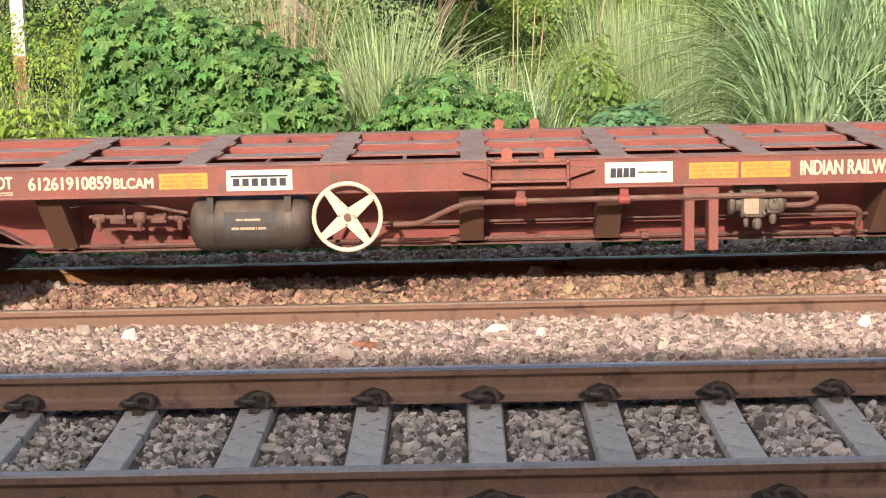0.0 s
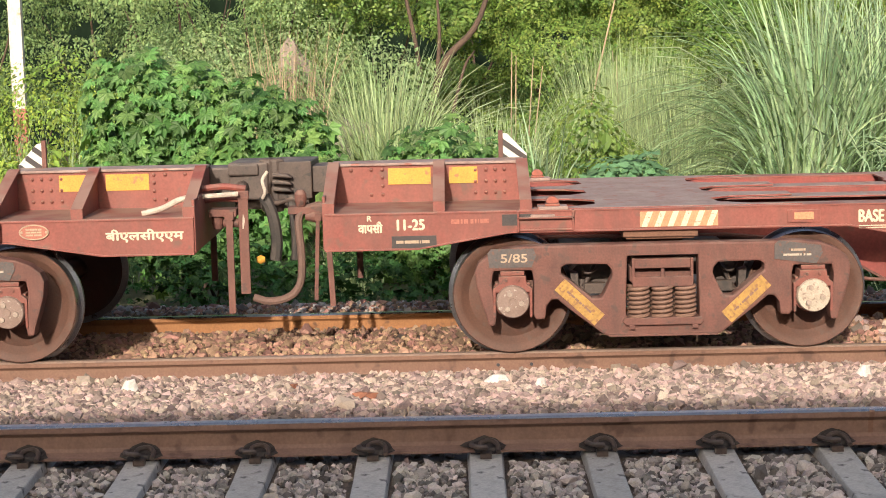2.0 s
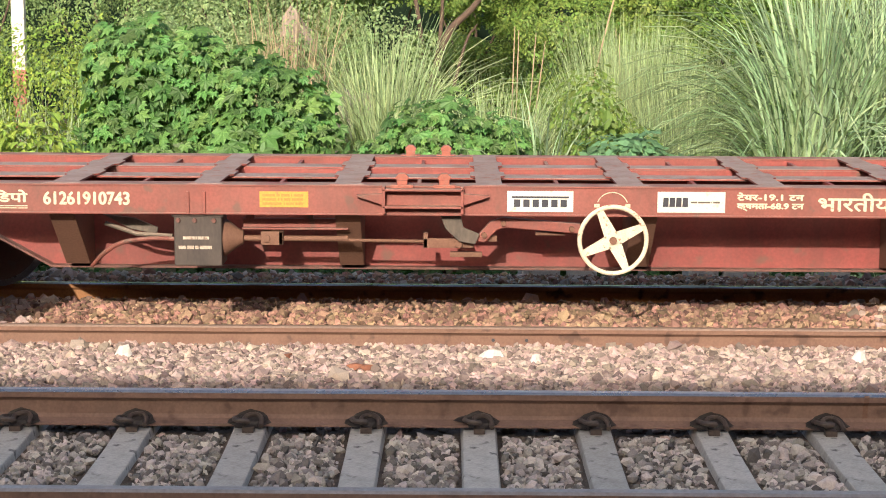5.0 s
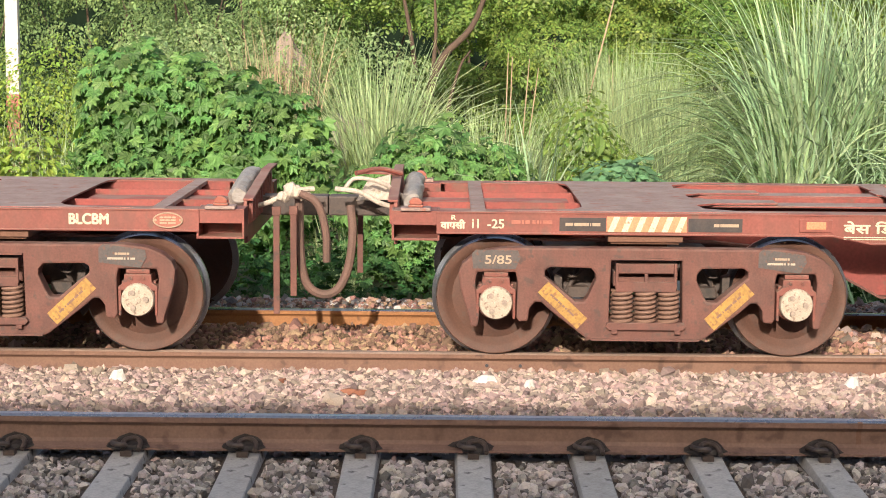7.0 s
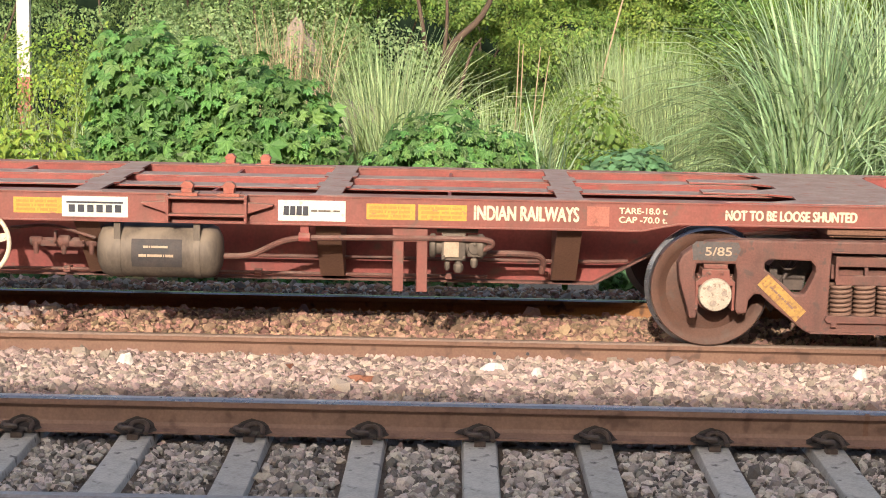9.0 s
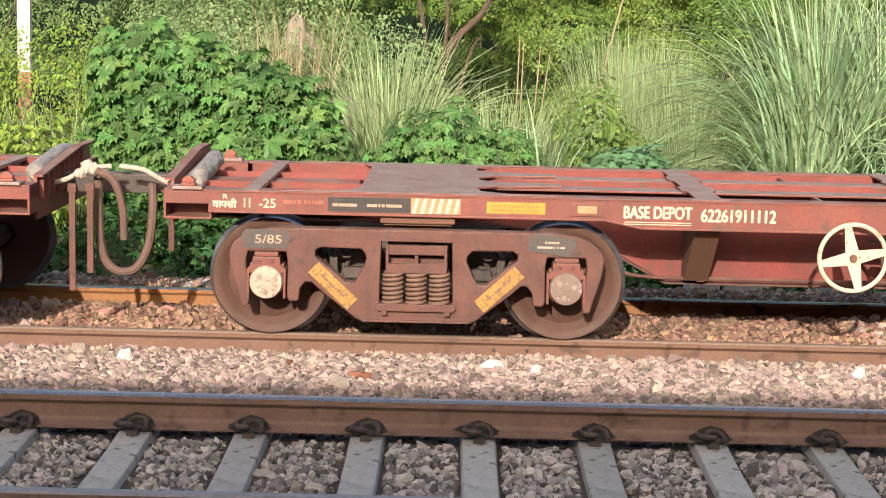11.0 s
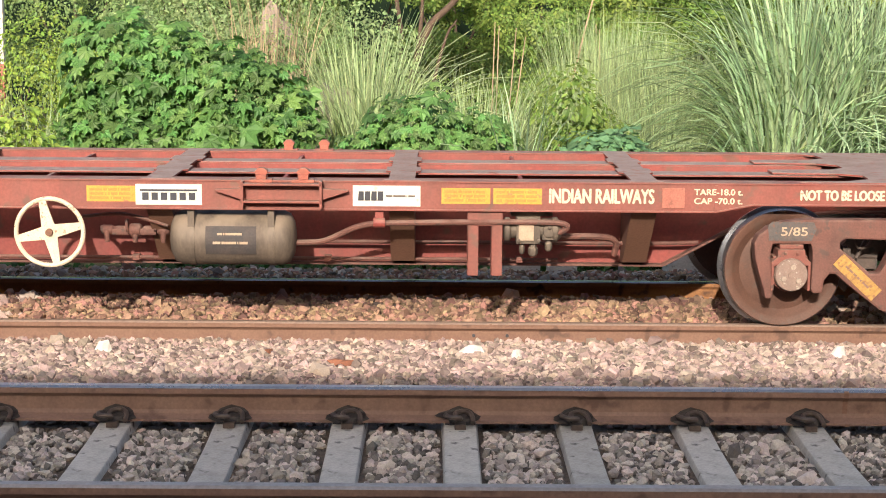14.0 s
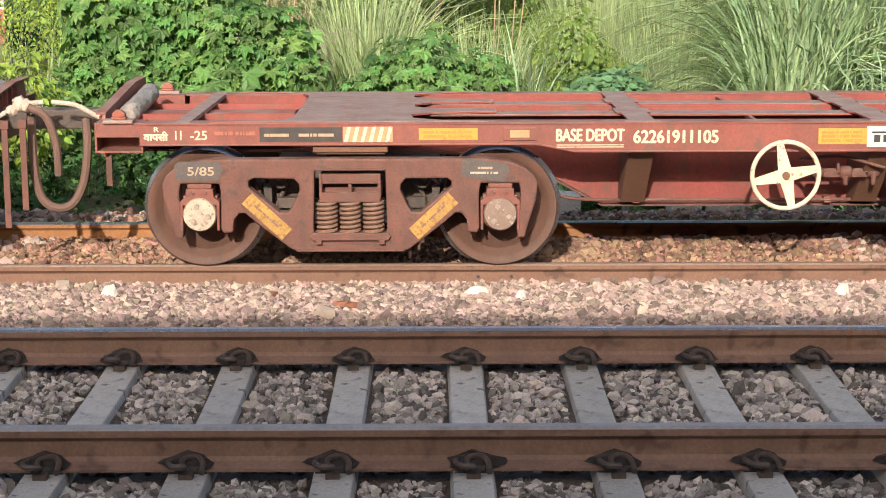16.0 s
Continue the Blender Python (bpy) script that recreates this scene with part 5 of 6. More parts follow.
def wagon(half_pitch, ends, cross, brackets, caps):
    """ends: overhang beyond the bogie centre at the left and right, and whether that end is raised."""
    w = new("container_wagon")
    (ol, raised_l), (orr, raised_r) = ends
    L, R = -half_pitch - ol, half_pitch + orr
    bl, br = -half_pitch, half_pitch
    lo_end, lo_mid = 0.855, 0.805
    # sole bars, deeper between the bogies and at a raised end
    for s in (-1, 1):
        f = FACE if s < 0 else -FACE
        t = 0.014 * -s
        xl = L + (0 if raised_l else 0.30)
        xr = R - (0 if raised_r else 0.30)
        bottom = [(xl, 0.755 if raised_l else lo_end)]
        if raised_l:
            bottom += [(L + 0.62, 0.755), (L + 1.15, 0.84), (L + 1.25, lo_end)]
        bottom += [(bl + 1.25, lo_end), (bl + 1.5, lo_mid), (br - 1.5, lo_mid), (br - 1.25, lo_end)]
        if raised_r:
            bottom += [(R - 1.25, lo_end), (R - 1.15, 0.84), (R - 0.62, 0.755)]
        bottom += [(xr, 0.755 if raised_r else lo_end)]
        g = Geo()
        g.prism([(xl, 0.99)] + bottom + [(xr, 0.99)], f, f + t)
        a, b = sorted((f - t * 0.5, f + t * 13))
        g.box(xl, xr, a, b, 0.988, 1.0)
        a, b = sorted((f - t * 0.5, f + t * 7))
        for p, q in zip(bottom, bottom[1:]):
            d = Vector((q[0] - p[0], 0, q[1] - p[1]))
            m = Matrix.Translation((p[0], 0, p[1])) @ Matrix.Rotation(-math.atan2(d.z, d.x), 4, "Y")
            g.box(0, d.length, a, b, -0.006, 0.006, m)
        # splice ribs
        for x in (bl + 1.5, br - 1.5):
            g.box(x - 0.012, x + 0.012, f - 0.006 if s < 0 else f, f if s < 0 else f + 0.006, lo_mid, 0.985)
        part("sole_bar", g, M_RED, w, "red oxide painted sole bar", bevel=0.002)
        # stepped lock pockets at plain ends
        for e, x0, raised in ((-1, L, raised_l), (1, R, raised_r)):
            if raised:
                continue
            g = Geo()
            a, b = sorted((x0, x0 - e * 0.32))
            c, d = sorted((f + t * 1.0, f + t * 18))
            g.box(a, b, f + t * 17 - 0.006, f + t * 17 + 0.006, 0.80, 1.0)
            pocket = part("lock_pocket", g, M_RED, w, bevel=0.002)
            for z0, z1 in ((0.985, 1.0), (0.80, 0.815), (0.905, 0.985)):
                g = Geo()
                g.box(a, b, c, d, z0, z1)
                part("shelf", g, M_RED, pocket, bevel=0.002)
            for q in (a, b - 0.015):
                g = Geo()
                g.box(q, q + 0.015, c - 0.002, d, 0.80, 1.002)
                part("side_plate", g, M_RED, pocket, bevel=0.002)
            corner_lock((a + b) / 2, w, s)
    # twin-web centre sill, deep between the bogies
    for s in (-1, 1):
        y = s * 0.36
        out = [(L + 0.05, 0.985), (L + 0.05, 0.74), (bl + 0.55, 0.72), (bl + 1.15, 0.66), (bl + 1.75, 0.335), (br - 1.75, 0.335), (br - 1.15, 0.66), (br - 0.55, 0.72), (R - 0.05, 0.74), (R - 0.05, 0.985)]
        g = Geo()
        g.prism(out, y - 0.006, y + 0.006)
        part("centre_sill", g, M_REDIN, w, "red web of the deep centre sill")
        g = Geo()
        for p, q in zip(out[1:-1], out[2:-1]):
            d = Vector((q[0] - p[0], 0, q[1] - p[1]))
            m = Matrix.Translation((p[0], 0, p[1])) @ Matrix.Rotation(-math.atan2(d.z, d.x), 4, "Y")
            g.box(0, d.length, y - 0.09, y + 0.09, -0.008, 0.008, m)
        part("sill_flange", g, M_BOGIE, w, bevel=0.002)
        g = Geo()
        g.box(bl + 0.5, br - 0.5, y - 0.12, y + 0.12, 0.974, 0.987)
        part("top_flange", g.edges_to(1), [M_DECK, M_REDIN], w, "worn scuffed flange", bevel=0.002)
    # upright red lips, added for the sunlit webs of far sill and sole bar
    for y, a, b, z0, z1 in ((0.236, bl + 0.5, br - 0.5, 0.915, 0.974), (-FACE - 0.19, L + 0.35, R - 0.35, 0.92, 0.988)):
        g = Geo()
        g.box(a, b, y - 0.006, y, z0, z1)
        part("edge_lip", g, M_REDIN, w, "added red strip standing for a sunlit inner web", bevel=0.001)
    # cross bearers with flared ends, on the deck
    for x in cross:
        g = Geo()
        h = 0.088
        fl = 0.122
        pts = [(x - fl, FACE + 0.02), (x - fl, FACE + 0.05), (x - h, FACE + 0.12), (x - h, -0.53), (x - fl, -0.485), (x - fl, -0.24), (x - h, -0.20), (x - h, 0.20), (x - fl, 0.24), (x - fl, 0.485), (x - h, 0.53), (x - h, -FACE - 0.12), (x - fl, -FACE - 0.05), (x - fl, -FACE - 0.02)]
        pts += [(2 * x - p, q) for p, q in pts[::-1]]
        g.prism(pts, 0.991, 1.004, "z")
        part("cross_bearer", g.edges_to(1), [M_DECK, M_REDIN], w, "scuffed brown deck cross bearer", bevel=0.002)
    for x in brackets:
        for s in (-1, 1):
            g = Geo()
            y0, y1 = (FACE + 0.03, -0.37) if s < 0 else (0.37, -FACE - 0.03)
            yo, yi = (y0, y1) if s < 0 else (y1, y0)
            g.add([(x - 0.085, yo, 0.84), (x + 0.085, yo, 0.84), (x + 0.085, yi, 0.84), (x - 0.085, yi, 0.84),
                   (x - 0.085, yo + s * -0.56, 0.37), (x + 0.085, yo + s * -0.56, 0.37), (x + 0.085, yi, 0.346), (x - 0.085, yi, 0.346)],
                  [(0, 1, 2, 3), (4, 5, 6, 7), (0, 1, 5, 4), (1, 2, 6, 5), (2, 3, 7, 6), (3, 0, 4, 7)])
            g.box(x - 0.013, x + 0.013, min(yo, yi), max(yo, yi), 0.84, 0.985)
            part("cross_bracket", g, M_BROWN, w, "grimy brown tapered bracket", bevel=0.004)
    # light stiffeners seen through the deck
    for i in range(len(cross) - 1):
        x = (cross[i] + cross[i + 1]) / 2
        for q in (-0.74, 0.74):
            g = Geo()
            g.box(x - 0.012, x + 0.012, q - 0.36, q + 0.36, 0.86, 0.975)
            g.box(x - 0.03, x + 0.03, q - 0.36, q + 0.36, 0.852, 0.86)
            part("stiffener", g, M_REDIN, w)
    # bolster plates over the bogies, with swept corners
    for x, e, raised in ((bl, -1, raised_l), (br, 1, raised_r)):
        ins = [(0.95, 1.09), (0.62, 1.0), (0.42, 0.86), (0.40, 0.62), (0.55, 0.5), (1.0, 0.46), (1.0, 0.26), (0.55, 0.22), (0.42, 0.1)]
        outs = [(-0.95, 1.09), (-0.62, 1.04), (-0.47, 0.95), (-0.41, 0.82), (-0.40, 0.6), (-0.40, 0.1)]
        if raised:
            outs = [(-0.95, 1.09), (-0.6, 1.0), (-0.42, 0.86), (-0.40, 0.6), (-0.55, 0.47), (-0.9, 0.43), (-0.9, 0.28), (-0.55, 0.22), (-0.42, 0.1)]
        side = ins + [(p, -q) for p, q in ins[::-1]]
        other = outs + [(p, -q) for p, q in outs[::-1]]
        poly = [(x - e * p, q) for p, q in side] + [(x - e * p, q) for p, q in other[::-1]]
        g = Geo()
        g.prism(poly, 0.992, 1.006, "z")
        part("bolster_plate", g.edges_to(1), [M_DECK, M_REDIN], w, "worn grey-brown deck plate over the bogie", bevel=0.002)
        g = Geo()
        g.box(x - 0.25, x + 0.25, FACE + 0.03, -FACE - 0.03, 0.80, 0.99)
        g.box(x - 0.23, x + 0.23, FACE + 0.06, -FACE - 0.06, 0.782, 0.80)
        part("body_bolster", g, M_BROWN, w, bevel=0.004)
        if not raised:
            g = Geo()
            xe = x + e * 1.55
            a, b = sorted((x + e * 0.45, xe))
            n = 10
            ring = [(0.60 * math.cos(math.pi * k / n), 0.84 + 0.125 * math.sin(math.pi * k / n)) for k in range(n + 1)]
            g.prism(ring, a, b, "x")
            part("draft_housing", g, M_HOUSING, w, "bright red rounded drawbar housing", smooth=True)
            g = Geo()
            xs = x + e * 1.12
            g.box(xs - 0.05, xs + 0.05, FACE + 0.02, -FACE - 0.02, 0.975, 1.003)
            g.box(xs - 0.008, xs + 0.008, FACE + 0.02, -FACE - 0.02, 0.86, 0.975)
            part("end_bearer", g, M_DECK, w, bevel=0.002)
            # end plate with slanted top
            xh = x + e * 1.68
            g = Geo()
            g.box(xh - 0.012, xh + 0.012, -0.85, 0.85, 0.74, 1.0)
            g.prism([(-0.88, 1.0), (-0.86, 1.035), (0.35, 1.14), (0.80, 1.14), (0.84, 1.0)], xh - 0.012, xh + 0.012, "x")
            for k in range(9):
                q = -0.80 + k * 0.155
                top = min(1.13, 1.03 + (q + 0.86) * 0.086)
                g.prism([(xh + e * 0.01, 0.86), (xh + e * 0.045, 0.88), (xh + e * 0.045, top - 0.02), (xh + e * 0.01, top)], q - 0.012, q + 0.012)
            g.prism([(-0.87, 1.032), (-0.87, 1.048), (0.35, 1.154), (0.80, 1.154), (0.80, 1.14), (0.35, 1.14)], min(xh - e * 0.015, xh + e * 0.055), max(xh - e * 0.015, xh + e * 0.055), "x")
            if e < 0 and raised_r:
                g.prism([(xh, 0.05), (xh + e * 0.26, 0.12), (xh + e * 0.26, 0.17), (xh, 0.36)], 1.135, 1.152, "z")
            part("headstock", g, M_RED, w, "slant-topped red headstock plate", bevel=0.003)
            # the bar that ties it to the next wagon, and its hoses
            g = Geo()
            a, b = sorted((x + e * 1.6, x + e * 2.19))
            g.box(a, b, -0.10, 0.10, 0.85, 0.99)
            part("draw_bar", g, M_COUP, w, "dark greasy drawbar", bevel=0.01)
            pipe([(x + e * 1.62, -0.42, 0.93), (x + e * 1.80, -0.46, 0.98), (x + e * 1.95, -0.48, 1.06), (x + e * 2.12, -0.46, 1.08)], 0.018, w, "air_hose", M_WRAP, "pale dusty air hose")
            if e > 0:
                pipe([(x + 2.02, -0.5, 1.05), (x + 2.14, -0.5, 0.98), (x + 2.20, -0.48, 0.78), (x + 2.205, -0.46, 0.56)], 0.028, w, "brake_hose", M_HOSE, "dusty hanging brake hose")
                pipe([(x + 2.00, -0.34, 1.0), (x + 2.01, -0.36, 0.62), (x + 2.05, -0.36, 0.40), (x + 2.15, -0.36, 0.315), (x + 2.27, -0.34, 0.34), (x + 2.35, -0.3, 0.50), (x + 2.38, -0.28, 0.75), (x + 2.36, -0.2, 0.93)], 0.032, w, "brake_hose", M_HOSE, "dusty looped brake hose")
                for dx, yy, z0 in ((1.86, -0.55, 0.20), (1.975, -0.5, 0.32), (2.40, 0.40, 0.36)):
                    g = Geo()
                    g.box(x + dx - 0.022, x + dx + 0.022, yy - 0.01, yy + 0.01, z0, 0.95)
                    g.box(x + dx - 0.03, x + dx + 0.03, yy - 0.018, yy + 0.018, 0.90, 0.96)
                    part("hanger_bar", g, M_BOGIE, w, "brown hanging bar", bevel=0.003)
            g = Geo()
            low = 0.0 if e > 0 else 0.03
            c = curve_pts([(x + e * 1.585, -0.48, 1.02 - low), (x + e * 1.575, 0.0, 1.06 - low), (x + e * 1.575, 0.5, 1.10 - low)], 10)
            g.tube(c, [0.068 * (0.75 if i in (0, len(c) - 1) else 1 + 0.07 * math.sin(i * 1.9)) for i in range(len(c))], 18)
            g.v = [tuple(Vector(q) + Vector((1, 0.3, 1)) * 0.022 * noise.noise(Vector(q) * 16)) for q in g.v]
            part("wrapped_roll", g, M_FOIL, w, "roll wrapped in grey plastic", smooth=True)
            if e > 0:
                # rag bundle on the hose joint
                for k, (dx, dy, dz, r0) in enumerate(((1.97, -0.46, 1.06, 0.055), (2.05, -0.44, 1.03, 0.04), (1.90, -0.48, 1.02, 0.035))):
                    g = Geo()
                    g.lathe([(r0 * q, r0 * h) for q, h in ((0.3, -1.2), (0.8, -0.9), (1.05, -0.3), (0.9, 0.1), (1.0, 0.5), (0.7, 1.0), (0.2, 1.3))], (0, 0, 0), "x", 12)
                    g.v = [tuple(Vector(p) * (1 + 0.28 * noise.noise(Vector(p) * 45 + Vector((k, 0, 0))))) for p in g.v]
                    part("cloth_binding", g, M_WRAP, w, "white cloth binding round the hose joint", at=pose(x + dx, dy, dz, 20 * k, 15, 10), smooth=True)
            elif raised_r:
                # pale cloth draped over the hose
                g = Geo()
                nu, nv = 14, 10
                vs = []
                for j in range(nv + 1):
                    for i in range(nu + 1):
                        u, q = i / nu, j / nv
                        h = 0.055 * noise.noise(Vector((u * 3.1, q * 2.3, 4.2))) + 0.02 * noise.noise(Vector((u * 9, q * 9, 1.0)))
                        vs.append((x - 1.74 - 0.24 * u * (0.7 + 0.3 * q), -0.16 - 0.14 * q + h, 1.16 - 0.05 * u - 0.17 * q * (1 - 0.25 * u)))
                n1 = len(vs)
                vs += [(p[0], p[1] + 0.006, p[2] - 0.003) for p in vs]
                fs = []
                for j in range(nv):
                    for i in range(nu):
                        c = j * (nu + 1) + i
                        fs += [(c, c + 1, c + nu + 2, c + nu + 1), (n1 + c + nu + 1, n1 + c + nu + 2, n1 + c + 1, n1 + c)]
                g.add(vs, fs)
                part("cloth_sheet", g, M_WRAP, w, "crumpled white cloth over the hose", smooth=True)
                pipe([(x - 1.62, -0.34, 1.0), (x - 1.80, -0.40, 1.12), (x - 1.98, -0.42, 1.15), (x - 2.06, -0.44, 1.07)], 0.015, w, "air_hose", M_WRAP, "pale dusty air hose")
                pipe([(x - 1.66, -0.1, 1.16), (x - 1.82, -0.2, 1.20), (x - 1.98, -0.34, 1.18)], 0.018, w, "hose_bracket", M_RED, "bent red hose bracket")
        else:
            raised_end(w, x, e)
        bogie(w, x, caps[0] if e < 0 else caps[1])
    return w


def raised_end(w, x, e):
    """The high end over the coupler: a riveted box with gussets on a ledge."""
    x0, x1 = x + e * 0.88, x + e * 2.24
    a, b = sorted((x0, x1))
    g = Geo()
    g.box(a, b, FACE + 0.0, -FACE, 0.985, 1.004)
    part("ledge", g, M_RED, w, "dusty red ledge", bevel=0.003)
    g = Geo()
    g.box(a, b, -0.46, -0.18, 1.265, 1.283)
    g.box(a, b, 0.24, 0.46, 1.12, 1.137)
    g.prism([(-0.18, 1.265), (-0.18, 1.283), (0.24, 1.137), (0.24, 1.12)], a, b, "x")
    part("top_plate", g, M_DECK, w, "worn brown top plate", bevel=0.003)
    g = Geo()
    g.prism([(-0.44, 1.0), (-0.44, 1.265), (-0.18, 1.265), (0.24, 1.12), (0.44, 1.12), (0.44, 1.0)], a + 0.01, b - 0.01, "x")
    part("raised_end", g, M_RED, w, "raised riveted red end box", bevel=0.004)
    for s in (-1, 1):
        for xx in (a + 0.02, x0 + e * (0.59 if e > 0 else 0.60), b - 0.02):
            g = Geo()
            lo, hi = xx - 0.014, xx + 0.014
            hi_z = 1.285 if s < 0 else 1.14
            poly = [(s * 0.442, 1.0), (s * 1.10, 1.0), (s * 1.10, 1.06), (s * 0.47, hi_z), (s * 0.442, hi_z)]
            g.prism(poly, lo, hi, "x")
            h = Geo()
            h.prism([(s * 1.10, 1.0), (s * 1.115, 1.0), (s * 1.115, 1.072), (s * 0.475, hi_z + 0.012), (s * 0.442, hi_z + 0.012), (s * 0.442, hi_z), (s * 0.47, hi_z), (s * 1.10, 1.06)], xx - 0.04, xx + 0.04, "x")
            part("gusset_cap", h, M_RED, w)
            part("gusset", g, M_RED, w, "red triangular gusset plate")
    def rivet():
        q = Geo()
        q.lathe([(0.014, 0.0), (0.011, -0.010), (0.004, -0.015)], (0, 0, 0), "y", 8)
        return q.mesh("rivet", M_RED)
    spots = [(x0 + e * d, z) for d in (0.14, 0.205, 0.27, 0.345) for z in (1.06, 1.14, 1.22)]
    spots += [(x1 - e * 0.36, z) for z in (1.06, 1.12, 1.18, 1.235)] + [(x1 - e * 0.28, z) for z in (1.06, 1.235)] + [(x1 - e * 0.14, 1.235)]
    for c0, z in spots:
        part("rivet", cached("rivet", rivet), None, w, at=pose(c0, -0.442, z))
    for p, q in ((0.33, 0.57), (0.66, 0.965)) if e > 0 else ((0.33, 0.53), (0.66, 0.96)):
        sign("panel", min(x0 + e * p, x0 + e * q), max(x0 + e * p, x0 + e * q), 1.13, 1.245, M_YELLOW, w, "faded yellow painted panel", y=-0.447)
    # striped marker board at the far inner corner
    xs = x0 + e * 0.055
    shape = [(-0.09, 1.0), (0.085, 1.0), (0.085, 1.455), (0.05, 1.45), (-0.09, 1.30)]
    g = Geo()
    g.prism([(xs + e * u, z) for u, z in shape], -0.12, -0.09)
    mk = part("marker_board", g, M_WHITE, w, "black and white striped marker board", bevel=0.004)
    g = Geo()
    g.box(xs + e * 0.10 - 0.016, xs + e * 0.10 + 0.016, -0.13, -0.09, 1.0, 1.475)
    part("post", g, M_BOGIE, mk, "brown post", bevel=0.003)
    for k in range(4):
        def band(u):
            top = 1.30 + (u + 0.09) * 1.07 if u < 0.05 else 1.45
            mid = 1.12 + 0.105 * k - 0.75 * u * e
            return min(mid - 0.024, top), min(mid + 0.024, top)
        us = [-0.088 + 0.0172 * i for i in range(11)]
        rows = [(u,) + band(u) for u in us]
        rows = [r for r in rows if r[2] - r[1] > 0.002]
        if len(rows) > 1:
            g = Geo()
            g.prism([(xs + e * u, lo) for u, lo, hi in rows] + [(xs + e * u, hi) for u, lo, hi in reversed(rows)], -0.126, -0.122)
            part("stripe", g, M_PANEL, mk)
    corner_lock(x0 - e * 0.16, w, -1)
    corner_lock(x0 - e * 0.16, w, 1)
    xc = x0 - e * 0.11
    g = Geo()
    g.box(xc - 0.19, xc + 0.19, FACE - 0.022, FACE, 0.862, 0.875)
    g.box(xc - 0.19, xc + 0.19, FACE - 0.012, FACE, 0.875, 0.955)
    for d in (-0.19, 0.176):
        g.box(xc + d, xc + d + 0.014, FACE - 0.05, FACE, 0.862, 1.0)
    g.box(xc - 0.19, xc + 0.19, FACE - 0.05, FACE, 0.945, 0.957)
    lb = part("lock_box", g, M_RED, w, "dusty red lock seat on the sole bar", bevel=0.003)
    g = Geo()
    g.box(xc - 0.10, xc + 0.06, FACE - 0.045, FACE - 0.005, 0.957, 0.972)
    part("lock_plate", g, M_DECK, lb, "scuffed lock plate", bevel=0.003)
    # knuckle coupler
    g = Geo()
    a, b = sorted((x1 - e * 0.05, x1 + e * 0.24))
    g.box(a, b, -0.15, 0.15, 1.06, 1.25)
    cx = x1 + e * 0.34
    head = [(-0.20, -0.24), (0.08, -0.26), (0.19, -0.10), (0.12, 0.02), (0.20, 0.12), (0.08, 0.24), (-0.18, 0.20)]
    g.prism([(cx + e * p, e * q) for p, q in head], 1.02, 1.29, "z")
    g.prism([(cx + e * (p * 0.8 - 0.01), e * q * 0.8) for p, q in head], 0.95, 1.02, "z")
    g.lathe([(0.05, 0.93), (0.065, 1.0), (0.065, 1.30), (0.04, 1.315)], (cx + e * 0.08, -0.18, 0), "z", 14)
    if e < 0:
        for k in range(3):
            g.prism([(cx - 0.10, 1.09 + 0.05 * k), (cx - 0.09, 1.12 + 0.05 * k), (cx + 0.02, 1.105 + 0.05 * k), (cx + 0.05, 1.08 + 0.05 * k)], -0.31, -0.2)
        g.tube(curve_pts([(cx + 0.16, -0.4, 1.0), (cx + 0.04, -0.34, 1.03), (cx - 0.08, -0.30, 1.0), (cx - 0.12, -0.3, 1.06)], 4), 0.018, 6)
    else:
        g.box(cx - 0.20, cx + 0.02, -0.28, -0.2, 1.20, 1.285)
        g.lathe([(0.03, -0.34), (0.045, -0.3), (0.045, -0.2)], (cx - 0.10, 0, 1.12), "y", 12)
    part("coupler", g, M_COUP, w, "grimy dark cast-steel knuckle coupler", bevel=0.014)
    g = Geo()
    g.box(min(x1, x1 + e * 0.02), max(x1, x1 + e * 0.02), -1.1, 1.1, 0.76, 1.12)
    part("headstock", g, M_RED, w, "red headstock plate", bevel=0.003)
    def hanger(dx, yy, z0, z1, wide=0.024, tilt=0.0):
        h = Geo()
        c = x1 + e * dx
        h.prism([(c - wide + tilt, z0), (c + wide + tilt, z0), (c + wide, z1), (c - wide, z1)], yy - 0.01, yy + 0.01)
        h.box(c - wide - 0.008, c + wide + 0.008, yy - 0.018, yy + 0.018, z1 - 0.05, z1 + 0.005)
        part("hanger_bar", h, M_BOGIE, w, "brown hanging bar", bevel=0.003)
    if e > 0:
        pipe([(x1 - 0.36, -0.95, 1.015), (x1 - 0.22, -0.95, 1.05), (x1 - 0.10, -0.93, 1.105), (x1 + 0.02, -0.9, 1.115)], 0.020, w, "air_hose", M_WRAP, "bent pale hose end")
        pipe([(x1 + 0.0, -0.72, 1.10), (x1 + 0.14, -0.70, 1.105), (x1 + 0.26, -0.68, 1.11)], 0.017, w, "air_hose", M_WRAP, "bent pale hose end")
        for z in (1.145, 1.065):
            pipe([(x1, -0.62, z), (x1 + 0.15, -0.60, z + 0.01), (x1 + 0.30, -0.58, z - 0.01)], 0.024, w, "brake_pipe", M_RED, "red pipe end")
        hanger(0.19, -0.66, 0.27, 0.98)
        hanger(0.285, -0.62, 0.40, 1.12, 0.034)
        g = Geo()
        g.box(x1 + 0.05, x1 + 0.24, -0.66, -0.50, 0.95, 1.0)
        g.lathe([(0.03, -0.04), (0.04, 0.0), (0.04, 0.05), (0.025, 0.08)], (x1 + 0.10, -0.60, 0.90), "z", 12)
        g.lathe([(0.025, -0.05), (0.035, 0.0), (0.03, 0.06)], (x1 + 0.19, -0.60, 0.90), "x", 12)
        part("angle_cock", g, M_BOGIE, w, "brown brake pipe valve", bevel=0.005)
